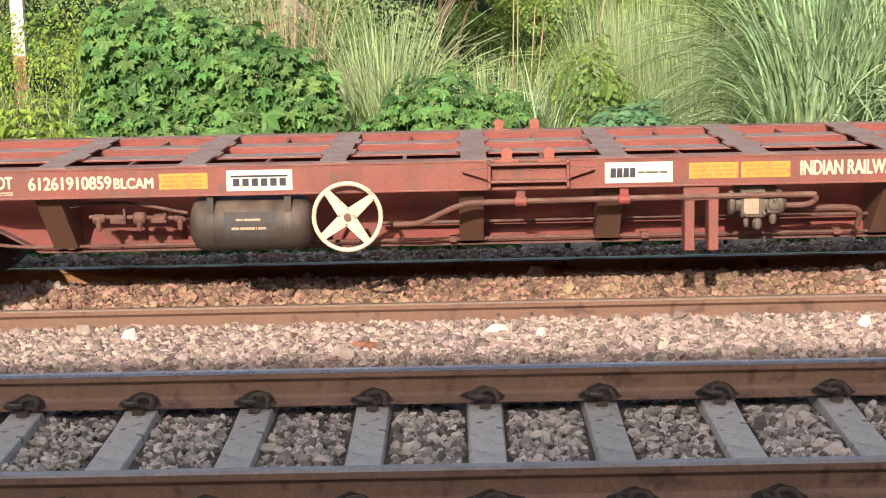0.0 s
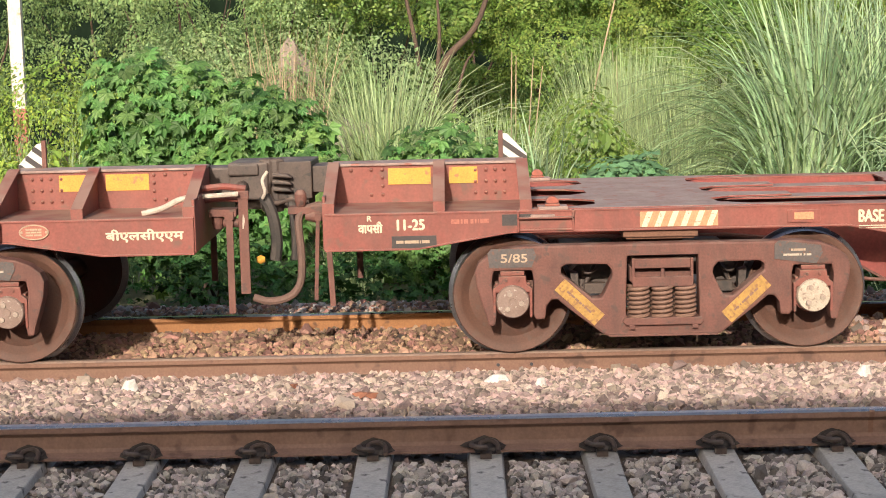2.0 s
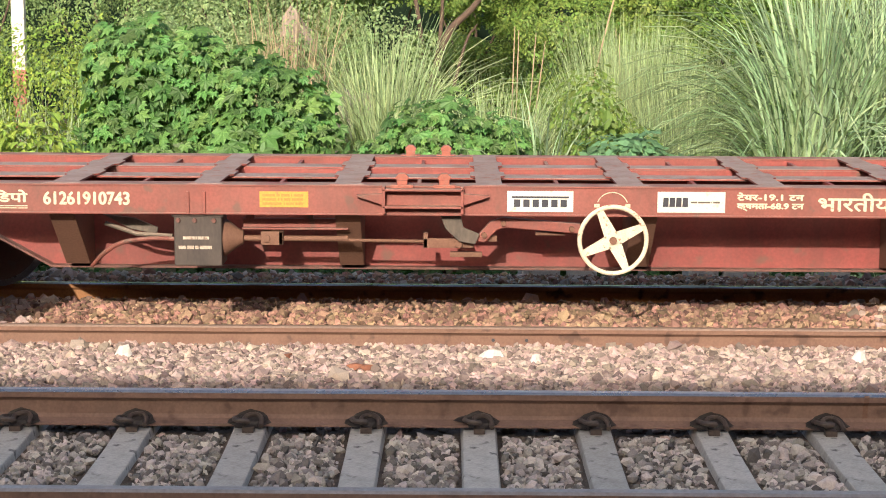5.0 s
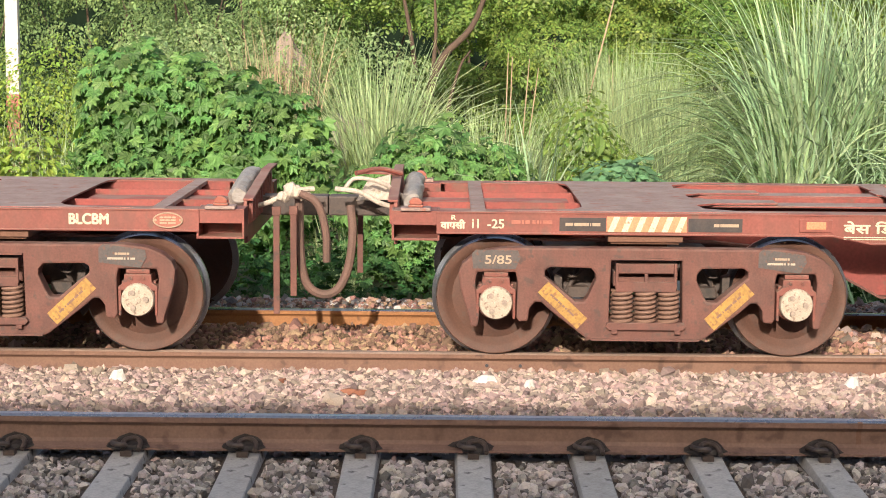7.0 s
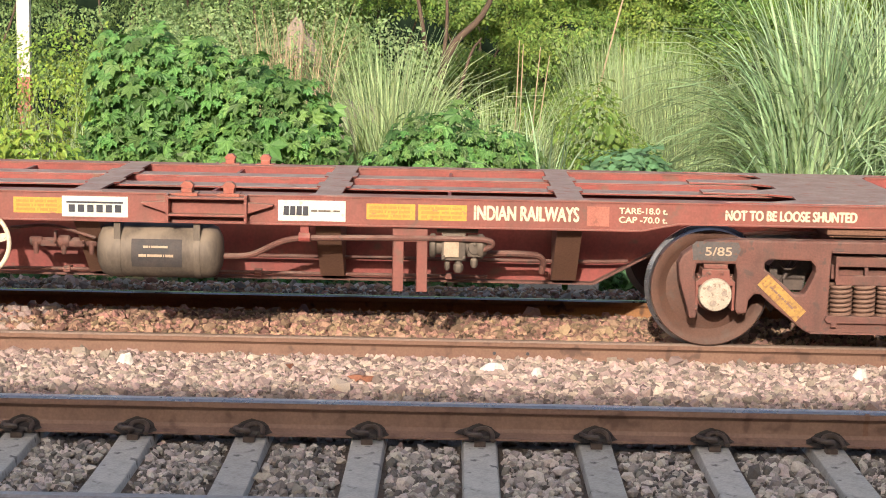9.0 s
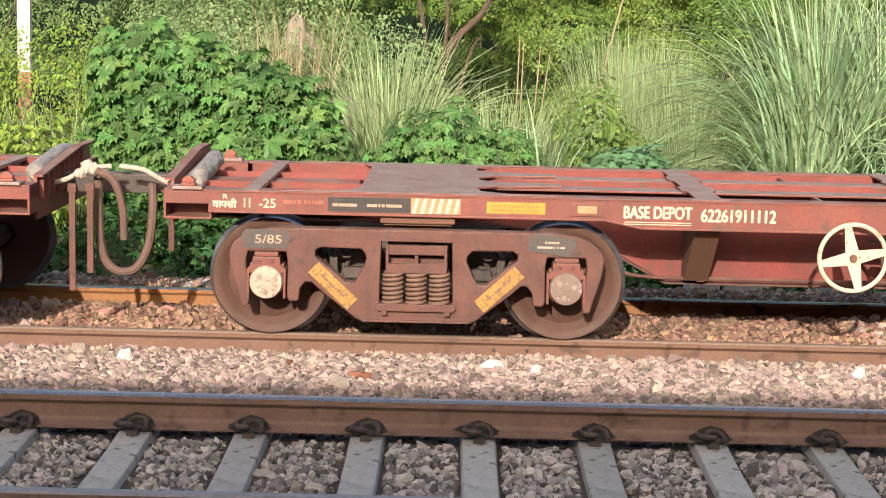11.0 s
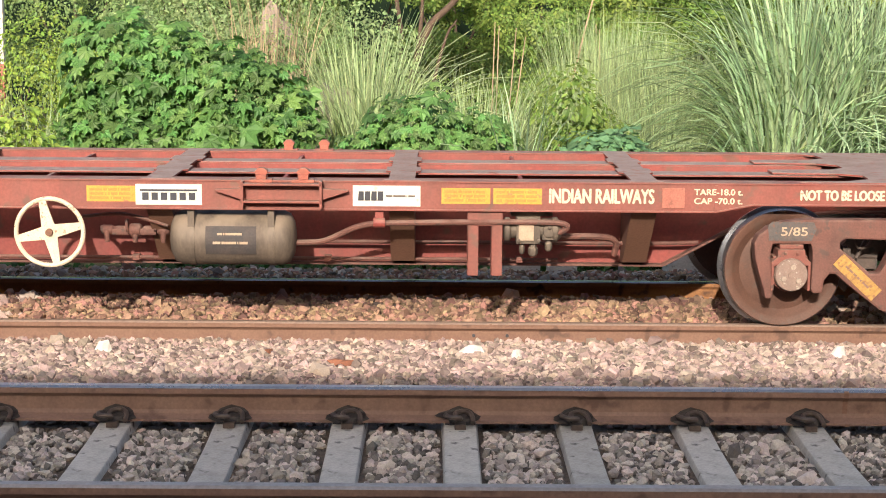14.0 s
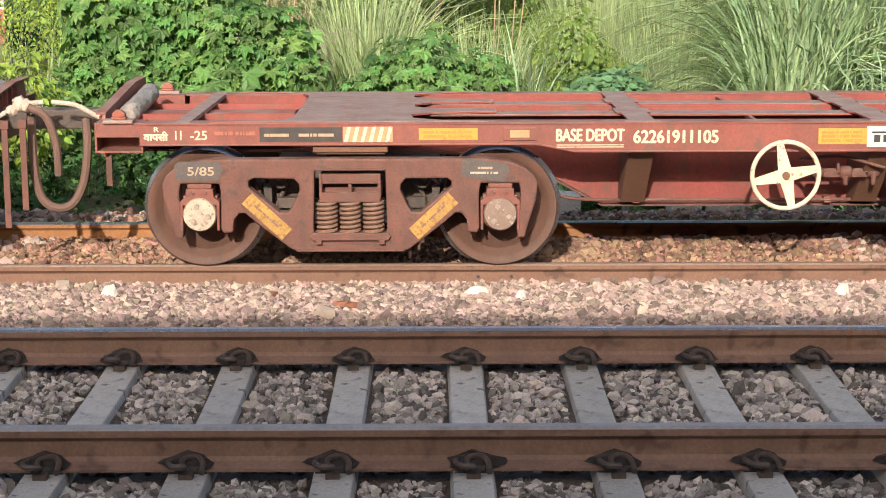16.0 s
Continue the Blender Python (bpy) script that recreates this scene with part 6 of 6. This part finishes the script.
        pipe([(x1 + 0.40, -0.34, 1.06), (x1 + 0.46, -0.36, 0.92), (x1 + 0.485, -0.36, 0.74), (x1 + 0.47, -0.36, 0.60)], 0.042, w, "brake_hose", M_BLACK, "thick black hanging hose")
        g = Geo()
        g.lathe([(0.02, -0.03), (0.034, 0.0), (0.02, 0.03)], (x1 + 0.37, -0.4, 0.61), "x", 12)
        part("hose_cap", g, M_YELLOW, w, "small yellow hose cap", smooth=True)
        pipe([(x1 + 0.44, -0.42, 1.24), (x1 + 0.405, -0.44, 1.18), (x1 + 0.42, -0.44, 1.10), (x1 + 0.40, -0.42, 1.05)], 0.012, w, "cord", M_WRAP, "pale knotted cord")
        pipe([(x1 + 0.26, -0.6, 1.05), (x1 + 0.285, -0.62, 0.95), (x1 + 0.28, -0.62, 0.86)], 0.012, w, "cord", M_WRAP, "pale knotted cord")
    else:
        pipe([(x1, -0.55, 1.0), (x1 - 0.12, -0.56, 1.0), (x1 - 0.225, -0.58, 0.93), (x1 - 0.215, -0.6, 0.68), (x1 - 0.225, -0.6, 0.48), (x1 - 0.30, -0.6, 0.375), (x1 - 0.44, -0.6, 0.34), (x1 - 0.56, -0.6, 0.37)], 0.028, w, "brake_hose", M_HOSE, "dusty looped brake hose")
        pipe([(x1 - 0.30, -0.30, 1.05), (x1 - 0.285, -0.36, 0.92), (x1 - 0.275, -0.36, 0.76), (x1 - 0.28, -0.36, 0.60)], 0.03, w, "brake_hose", M_BLACK, "thick black hanging hose")
        hanger(0.09, -0.6, 0.34, 0.95, 0.014, -0.03)
        hanger(0.03, -0.62, 0.30, 0.95, 0.02, 0.03)
        g = Geo()
        g.box(x1 - 0.30, x1 - 0.02, -0.60, -0.48, 0.95, 1.0)
        g.lathe([(0.03, -0.04), (0.042, 0.0), (0.042, 0.05), (0.025, 0.08)], (x1 - 0.21, -0.58, 1.04), "z", 12)
        g.lathe([(0.025, -0.06), (0.04, 0.0), (0.03, 0.06)], (x1 - 0.12, -0.58, 0.93), "x", 12)
        part("angle_cock", g, M_BOGIE, w, "brown brake pipe valve", bevel=0.005)
    hanger(-0.12, 0.7, 0.3, 0.9)


TOP, LOW = 0.965, 0.885
EF = FACE - 0.006


def end_marks(w, x, mono):
    """Marks on the sole bar over a left bogie, x its first axle."""
    lettering("R", x - 0.30, x - 0.27, 0.945, 0.975, EF, M_CREAM, w)
    lettering("\u0935\u093e\u092a\u0938\u0940", x - 0.37, x - 0.21, 0.885, 0.945, EF, M_CREAM, w)
    lettering("11", x - 0.16, x - 0.12, 0.89, 0.95, EF, M_CREAM, w)
    lettering("-25", x - 0.06, x + 0.05, 0.89, 0.95, EF, M_CREAM, w)
    bars(x + 0.10, x + 0.38, 0.92, 0.945, EF, M_PATCH, w, 1, words=8)
    if mono:
        sign("stencil_panel", x + 0.40, x + 0.95, 0.875, 0.972, M_PANEL, w, "black stencilled panel")
        bars(x + 0.43, x + 0.60, 0.91, 0.93, EF - 0.002, M_DUSTY, w, words=2)
        bars(x + 0.66, x + 0.90, 0.91, 0.93, EF - 0.002, M_DUSTY, w, words=4, seed=3)
        stripes(x + 0.955, x + 1.285, 0.872, 0.974, w)
        sign("panel", x + 1.46, x + 1.85, 0.885, 0.962, M_YELLOW, w, "yellow stencilled panel")
        bars(x + 1.49, x + 1.82, 0.90, 0.945, EF - 0.002, M_YLINE, w, 2, words=5)
    else:
        sign("stencil_panel", x + 0.42, x + 0.73, 0.875, 0.965, M_PANEL, w, "black stencilled panel")
        bars(x + 0.46, x + 0.70, 0.91, 0.93, EF - 0.002, M_DUSTY, w, words=4)
        stripes(x + 0.735, x + 1.27, 0.872, 0.974, w)
        sign("stencil_panel", x + 1.28, x + 1.64, 0.875, 0.965, M_PANEL, w, "black stencilled panel")
        bars(x + 1.45, x + 1.62, 0.91, 0.93, EF - 0.002, M_DUSTY, w, words=2)
    lamp(x + 2.13, w)


def lamp(x, w):
    g = Geo()
    g.box(x - 0.11, x + 0.11, FACE - 0.012, FACE, 0.88, 0.965)
    p = part("bracket", g, M_RED, w, bevel=0.003)
    g = Geo()
    g.box(x - 0.065, x + 0.065, FACE - 0.02, FACE - 0.012, 0.90, 0.95)
    part("reflector", g, M_STRIPE, p, "peach-coloured reflector plate", bevel=0.003)


def oval(x, w):
    g = Geo()
    g.prism([(x + 0.10 * math.cos(k * math.pi / 12), 0.925 + 0.052 * math.sin(k * math.pi / 12)) for k in range(24)], FACE - 0.010, FACE)
    p = part("builder_plate", g, M_PATCH, w, "oval cast builder's plate")
    g = Geo()
    g.tube([(x + 0.097 * math.cos(k * math.pi / 14), FACE - 0.011, 0.925 + 0.049 * math.sin(k * math.pi / 14)) for k in range(29)], 0.0045, 6)
    part("rim", g, M_DUSTY, p)
    bars(x - 0.055, x + 0.055, 0.90, 0.95, FACE - 0.012, M_DUSTY, p, 3, words=3)
    for s in (-1, 1):
        g = Geo()
        g.lathe([(0.010, 0.0), (0.007, -0.005)], (x + s * 0.083, FACE - 0.010, 0.925), "y", 8)
        part("rivet", g, M_DUSTY, p)


def brand_signs(x_white, x_logo, w):
    """Two white owner's signs with their writing as plain shapes."""
    a = sign("owner_sign", x_white, x_white + 0.44, 0.83, 0.968, M_WHITE, w, "white sign with a dark heading")
    g = Geo()
    g.box(x_white + 0.03, x_white + 0.41, EF - 0.004, EF - 0.001, 0.922, 0.934)
    for k in range(6):
        xx = x_white + 0.045 + k * 0.062
        g.box(xx, xx + 0.042, EF - 0.004, EF - 0.001, 0.862, 0.912)
    part("heading", g, M_INK, a)
    a = sign("owner_sign", x_logo, x_logo + 0.45, 0.83, 0.968, M_WHITE, w, "white sign with a dark heading")
    g = Geo()
    for k in range(4):
        xx = x_logo + 0.035 + k * 0.043
        g.prism([(xx, 0.868), (xx + 0.038, 0.868), (xx + 0.038, 0.93), (xx + 0.004, 0.93)], EF - 0.004, EF - 0.001)
    part("heading", g, M_INK, a)
    bars(x_logo + 0.22, x_logo + 0.42, 0.893, 0.905, EF - 0.001, M_TANK, a, words=4)


def depot(s, x0, x1, w):
    lettering(s, x0, x1, 0.875, 0.955, EF, M_CREAM, w)
    g = Geo()
    g.box(x0, x1, EF - 0.001, EF + 0.001, 0.846, 0.852)
    g.box(x0, x1, EF - 0.001, EF + 0.001, 0.832, 0.838)
    part("underline", g, M_CREAM, w)


def patch_plate(x, w):
    g = Geo()
    g.box(x - 0.075, x + 0.075, FACE - 0.008, FACE, 0.83, 0.965)
    part("cover_plate", g, M_PATCH, w, "square faded red cover plate", bevel=0.003)


def yellow_pair(x, w, n=2):
    for k in range(n):
        p = sign("panel", x + k * 0.345, x + k * 0.345 + 0.325, 0.85, 0.955, M_YELLOW, w, "yellow stencilled panel")
        bars(x + k * 0.345 + 0.02, x + k * 0.345 + 0.30, 0.865, 0.94, EF - 0.002, M_YLINE, p, 3, words=5, seed=k)


def under_pipes(w, x0, x1, clamps):
    pipe([(x0, FACE + 0.2, 0.55), (x0 + 0.2, FACE + 0.14, 0.575), (x0 + 0.45, FACE + 0.06, 0.69), (x0 + 0.75, FACE + 0.03, 0.715), (x1 - 0.2, FACE + 0.03, 0.725), (x1 + 0.02, FACE + 0.03, 0.71), (x1 - 0.02, FACE + 0.06, 0.655), (x1 - 0.2, FACE + 0.1, 0.645)], 0.020, w)
    pipe([(x0 - 0.1, -0.50, 0.50), (x1 + 0.5, -0.50, 0.50), (x1 + 1.0, -0.50, 0.51)], 0.014, w)
    pipe([(x1 - 0.2, FACE + 0.2, 0.60), (x1 + 0.25, FACE + 0.25, 0.60), (x1 + 0.38, FACE + 0.3, 0.56), (x1 + 0.38, FACE + 0.35, 0.46)], 0.022, w)
    for xx in clamps:
        g = Geo()
        g.box(xx - 0.03, xx + 0.03, FACE + 0.02, FACE + 0.09, 0.69, 0.80)
        g.lathe([(0.034, -0.04), (0.034, 0.04)], (xx, FACE + 0.03, 0.715), "x", 10)
        part("pipe_clamp", g, M_REDIN, w, bevel=0.006)


def sill_pipe(w, x0, x1):
    """The train pipe that drops from the bogie and runs along the foot of the sill, with its clamps."""
    pipe([(x0, -0.52, 0.70), (x0 + 0.18, -0.52, 0.60), (x0 + 0.42, -0.51, 0.43), (x0 + 0.66, -0.505, 0.385), (x0 + 1.2, -0.505, 0.38), ((x0 + x1) / 2, -0.505, 0.38), (x1, -0.505, 0.38)], 0.013, w, "train_pipe", M_BOGIE, "brown train pipe along the sill")
    k = x0 + 1.0
    while k < x1:
        g = Geo()
        g.box(k - 0.025, k + 0.025, -0.525, -0.44, 0.36, 0.40)
        g.lathe([(0.022, -0.02), (0.022, 0.02)], (k, -0.505, 0.38), "x", 8)
        part("pipe_clamp", g, M_ABOX, w, bevel=0.003)
        k += 1.35


def legs(x, w):
    for d in (0.0, 0.16):
        g = Geo()
        g.box(x + d - 0.045, x + d + 0.03, FACE + 0.03, FACE + 0.05, 0.36, 0.80 if d == 0 else 0.72)
        g.box(x + d - 0.045, x + d - 0.033, FACE + 0.03, FACE + 0.13, 0.36, 0.80 if d == 0 else 0.72)
        part("guard_leg", g, M_RED, w, bevel=0.003)
    g = Geo()
    g.box(x - 0.045, x + 0.19, FACE + 0.024, FACE + 0.03, 0.70, 0.80)
    part("guard_plate", g, M_RED, w, bevel=0.002)


def linkage(x0, x1, w):
    g = Geo()
    g.tube([(x0, FACE + 0.32, 0.63), (x1, FACE + 0.32, 0.61)], 0.016, 8)
    for k in range(5):
        xx = x0 + (x1 - x0) * (0.1 + 0.2 * k)
        rr = (0.034, 0.028, 0.045, 0.03, 0.036)[k]
        g.lathe([(rr * 0.7, -0.045), (rr, -0.03), (rr, 0.03), (rr * 0.7, 0.045)], (xx, FACE + 0.32, 0.615), "x", 12)
        if k % 2 == 0:
            g.lathe([(0.016, -0.07), (0.02, -0.03), (0.02, 0.02)], (xx, FACE + 0.30, 0.60), "z", 10)
        else:
            g.box(xx - 0.06, xx + 0.05, FACE + 0.28, FACE + 0.34, 0.585, 0.625)
            g.box(xx + 0.03, xx + 0.05, FACE + 0.28, FACE + 0.34, 0.60, 0.69)
    part("brake_linkage", g, M_BOGIE, w, bevel=0.006, smooth=True)
    pipe([(x0 - 0.1, FACE + 0.2, 0.72), (x0 + 0.1, FACE + 0.2, 0.74), ((x0 + x1) / 2, FACE + 0.2, 0.73), (x1, FACE + 0.2, 0.66)], 0.012, w)


def brake_gear(w):
    """Boxed brake cylinder, its push rod, and the lever by the hand wheel."""
    g = Geo()
    g.box(-2.11, -1.79, FACE + 0.03, FACE + 0.30, 0.445, 0.80)
    g.box(-2.125, -1.775, FACE + 0.022, FACE + 0.10, 0.775, 0.80)
    box = part("brake_cylinder_box", g, M_TANKD, w, "grimy black brake cylinder box", bevel=0.008)
    for x in (-2.08, -1.97, -1.84):
        g = Geo()
        g.lathe([(0.016, 0.0), (0.016, -0.022)], (x, FACE + 0.03, 0.755), "y", 6)
        part("bolt", g, M_BOGIE, box)
    bars(-2.05, -1.87, 0.625, 0.645, FACE + 0.027, M_CAP, box, words=4, seed=11)
    bars(-2.08, -1.85, 0.56, 0.582, FACE + 0.027, M_CAP, box, words=5, seed=12)
    for x in (-2.01, -1.90):
        g = Geo()
        g.box(x - 0.011, x + 0.011, FACE - 0.016, FACE, 0.80, 0.955)
        part("hanger_strap", g, M_RED, w, bevel=0.004)
    y = FACE + 0.18
    g = Geo()
    g.lathe([(0.13, -1.79), (0.12, -1.77), (0.06, -1.69), (0.045, -1.66)], (0, y, 0.62), "x", 18)
    g.lathe([(0.02, -1.66), (0.02, -0.95)], (0, y, 0.615), "x", 10)
    g.box(-1.54, -1.39, y - 0.05, y - 0.03, 0.575, 0.665)
    g.box(-1.54, -1.39, y + 0.03, y + 0.05, 0.575, 0.665)
    g.box(-1.42, -1.39, y - 0.05, y + 0.05, 0.575, 0.665)
    g.lathe([(0.025, -0.065), (0.025, 0.065)], (-1.50, y, 0.62), "y", 10)
    part("push_rod", g, M_BROWN, w, "grimy brake push rod with its clevis", bevel=0.004, smooth=True)
    g = Geo()
    g.box(-1.67, -0.95, FACE + 0.22, FACE + 0.26, 0.675, 0.745)
    g.box(-1.67, -0.95, FACE + 0.17, FACE + 0.22, 0.675, 0.687)
    for x in (-1.62, -1.22):
        g.box(x - 0.03, x + 0.03, FACE + 0.19, FACE + 0.26, 0.745, 0.86)
    part("guide_channel", g, M_RED, w, "red guide channel", bevel=0.003)
    pipe([(-2.10, FACE + 0.14, 0.61), (-2.28, FACE + 0.13, 0.615), (-2.48, FACE + 0.14, 0.585), (-2.62, FACE + 0.2, 0.50), (-2.72, FACE + 0.3, 0.40)], 0.015, w, "brake_hose", M_ABOX, "dusty red brake hose")
    g = Geo()
    g.prism([(-2.64, 0.76), (-2.42, 0.735), (-2.26, 0.67), (-2.27, 0.625), (-2.45, 0.66)], FACE + 0.28, FACE + 0.30)
    g.tube([(-2.62, FACE + 0.27, 0.70), (-2.40, FACE + 0.25, 0.63), (-2.15, FACE + 0.22, 0.62)], 0.016, 8)
    part("deflector_plate", g, M_TANK, w, "dusty grey slanted plate", bevel=0.003)
    g = Geo()
    g.prism([(-0.10, 0.62), (0.01, 0.745), (0.10, 0.775), (0.32, 0.755), (0.62, 0.735), (0.62, 0.665), (0.30, 0.69), (0.12, 0.705), (0.06, 0.69), (-0.03, 0.60)], FACE + 0.12, FACE + 0.17)
    lever = part("brake_lever", g, M_RED, w, "bent red brake lever", bevel=0.006)
    for x, z in ((-0.03, 0.655), (0.10, 0.735), (0.56, 0.70)):
        g = Geo()
        g.lathe([(0.02, 0.0), (0.017, -0.03)], (x, FACE + 0.12, z), "y", 8)
        part("pin", g, M_BROWN, lever)
    g = Geo()
    g.prism([(-0.33, 0.80), (-0.19, 0.80), (-0.17, 0.71), (-0.06, 0.665), (-0.09, 0.595), (-0.20, 0.615), (-0.29, 0.70)], FACE + 0.08, FACE + 0.10)
    part("crank_plate", g, M_TANK, w, "dusty grey crank plate", bevel=0.004)
    g = Geo()
    g.tube([(-0.95, y, 0.605), (-0.43, y, 0.60)], 0.012, 8)
    g.box(-0.44, -0.10, y - 0.035, y - 0.02, 0.56, 0.625)
    g.box(-0.44, -0.41, y - 0.035, y + 0.035, 0.56, 0.66)
    g.lathe([(0.028, -0.06), (0.03, -0.03), (0.03, 0.06)], (-0.20, y, 0.59), "y", 10)
    g.box(-0.26, -0.04, y + 0.05, y + 0.09, 0.485, 0.52)
    g.box(0.0, 0.06, y, y + 0.05, 0.60, 0.64)
    g.box(0.32, 0.52, y, y + 0.04, 0.645, 0.67)
    part("brake_linkage", g, M_BROWN, w, "grimy brake rod and clevis", bevel=0.005, smooth=True)
    g = Geo()
    g.tube([(0.82 + 0.105 * math.cos(radians(a)), EF, 0.862 + 0.10 * math.sin(radians(a))) for a in range(20, 161, 10)], 0.0035, 6)
    g.box(0.70, 0.735, EF - 0.002, EF + 0.002, 0.862, 0.885)
    g.box(0.905, 0.94, EF - 0.002, EF + 0.002, 0.862, 0.885)
    part("turn_mark", g, M_CREAM, w, "painted arc over the hand wheel")


def build_b():
    """The plain-ended middle wagon."""
    w = wagon(4.406, ((1.70, False), (1.70, False)), [-2.45, -0.82, 0.81, 2.44], [-2.45, -0.82, 0.81, 2.44], (("white", "rusty"), ("rusty", "rusty")))
    end_marks(w, -5.406, True)
    depot("BASE DEPOT", -3.03, -2.58, w)
    hand_wheel(-1.515, 0.655, w, 12)
    yellow_pair(-1.285, w, 1)
    brand_signs(-0.96, 0.485, w)
    lock_bracket(0.015, w)
    yellow_pair(1.075, w)
    lettering("INDIAN RAILWAYS", 1.795, 2.49, 0.86, 0.955, EF, M_CREAM, w)
    patch_plate(2.62, w)
    lettering("TARE-18.0 t.", 2.76, 3.08, 0.92, 0.96, EF, M_CREAM, w)
    lettering("CAP -70.0 t.", 2.76, 3.08, 0.86, 0.90, EF, M_CREAM, w)
    lettering("NOT TO BE LOOSE SHUNTED", 3.47, 4.34, 0.89, 0.955, EF, M_CREAM, w)
    lettering("BLCBM", 4.94, 5.20, 0.895, 0.965, EF, M_CREAM, w)
    oval(5.60, w)
    air_tank(-0.76, 0.095, w)
    linkage(-1.26, -0.78, w)
    under_pipes(w, 0.09, 1.89, (0.66,))
    legs(1.295, w)
    sill_pipe(w, -3.42, 1.9)
    valve(1.695, w)
    return w


def number(s, x0, x1, w):
    lettering(s, x0, x1, 0.862, 0.945, EF, M_CREAM, w)


WHEELS = []
TRAIN = []
A_CROSS = [-2.85 + 0.95 * k for k in range(7)]
w1 = wagon(4.8375, ((2.25, True), (1.70, False)), A_CROSS, [-2.88, -0.02, 0.93, 2.85], (("rusty", "white"), ("white", "rusty")))
x = -5.8375
lettering("R", x - 0.96, x - 0.93, 0.95, 0.985, EF, M_CREAM, w1)
lettering("\u0935\u093e\u092a\u0938\u0940", x - 1.02, x - 0.86, 0.87, 0.945, EF, M_CREAM, w1)
lettering("11-25", x - 0.76, x - 0.58, 0.885, 0.955, EF, M_CREAM, w1)
sign("stencil_panel", x - 0.80, x - 0.50, 0.765, 0.845, M_PANEL, w1, "black stencilled panel")
bars(x - 0.77, x - 0.54, 0.795, 0.815, EF - 0.002, M_DUSTY, w1, words=4)
bars(x - 0.40, x - 0.14, 0.92, 0.95, EF, M_PATCH, w1, 1, words=8)
sign("stencil_panel", x - 0.06, x + 0.14, 0.90, 0.975, M_PANEL, w1, "black stencilled panel")
stripes(x + 0.86, x + 1.38, 0.872, 0.974, w1)
lamp(x + 1.95, w1)
depot("BASE DEPOT", -3.52, -3.08, w1)
number("61261910859", -2.97, -2.42, w1)
lettering("BLCAM", -2.40, -2.14, 0.862, 0.93, EF, M_CREAM, w1)
yellow_pair(-2.10, w1, 1)
brand_signs(-1.65, 0.87, w1)
hand_wheel(-0.844, 0.655, w1, 38)
lock_bracket(0.36, w1)
yellow_pair(1.43, w1)
lettering("INDIAN RAILWAYS", 2.17, 2.87, 0.86, 0.955, EF, M_CREAM, w1)
air_tank(-1.93, -1.09, w1, True)
linkage(-2.65, -1.95, w1)
under_pipes(w1, -0.55, 2.25, (0.31, 1.0))
legs(1.44, w1)
sill_pipe(w1, -3.85, 3.0)
valve(1.90, w1)
TRAIN.append((tagged(w1, "red oxide container flat wagon with one raised end", "wagon", "container wagons"), 0.1185))

w2 = wagon(4.8375, ((1.70, False), (2.25, True)), A_CROSS, [-2.88, -0.95, 1.05, 2.88], (("white", "white"), ("white", "rusty")))
end_marks(w2, -5.8375, False)
depot("\u092c\u0947\u0938 \u093f\u0921\u092a\u094b", -3.52, -3.08, w2)
number("61261910743", -2.97, -2.40, w2)
lock_bracket(-0.44, w2)
brand_signs(0.12, 1.12, w2)
hand_wheel(0.82, 0.655, w2, 25)
lettering("\u091f\u0947\u092f\u0930-19.1 \u091f\u0928", 1.65, 2.09, 0.915, 0.965, EF, M_CREAM, w2)
lettering("\u0915\u094d\u0937\u092e\u0924\u093e-68.9 \u091f\u0928", 1.65, 2.09, 0.845, 0.895, EF, M_CREAM, w2)
lettering("\u092d\u093e\u0930\u0924\u0940\u092f \u0930\u0947\u0932", 2.19, 2.91, 0.845, 0.965, EF, M_CREAM, w2)
patch_plate(3.07, w2)
lettering("\u0932\u0942\u091c \u0936\u0902\u093f\u091f\u0902\u0917 \u0928 \u0915\u0930\u0947\u0902", 4.0, 4.65, 0.89, 0.965, EF, M_CREAM, w2)
oval(6.02, w2)
lettering("\u092c\u0940\u090f\u0932\u0938\u0940\u090f\u090f\u092e", 6.50, 7.02, 0.845, 0.93, EF, M_CREAM, w2)
yellow_pair(-1.53, w2, 1)
brake_gear(w2)
TRAIN.append((tagged(w2, "red oxide container flat wagon with one raised end", "wagon", "container wagons"), -14.93))

w3 = build_b()
tagged(w3, "red oxide plain-ended container flat wagon", "wagon", "container wagons")
for k, (place, digits) in enumerate(((-28.559, "62261911112"), (-41.67, "62261911105"), (-54.78, ""))):
    w = w3 if k == 0 else copy_thing(w3, Matrix())
    if k:
        WHEELS += [o for o in w.children_recursive if o.name.startswith("wheelset")]
    TRAIN.append((w, place))
for (w, place), digits in zip(TRAIN[2:4], ("62261911112", "62261911105")):
    number(digits, -2.515, -2.02 if digits.endswith("2") else -1.955, w)

# the first plain-ended wagon has cleaner caps on its right bogie
for o in TRAIN[2][0].children_recursive:
    if o.name.startswith("wheelset") and o.parent.location.x > 0:
        o.data = cached("wheelset_white", None)
        tagged(o, "brown steel wheels with white axle caps")


def motions():
    steps = [k * 0.5 for k in range(33)]
    for w, place in TRAIN:
        walk(w, [(t, pose(place + run(t), TRAIN_Y, FAR_Z)) for t in steps])
    fine = [k * 0.1 for k in range(161)]
    for w in WHEELS:
        a = w.location.x
        walk(w, [(t, pose(a, 0, WHEEL_R, 0, math.degrees(run(t) / WHEEL_R), 0)) for t in fine])


motions()
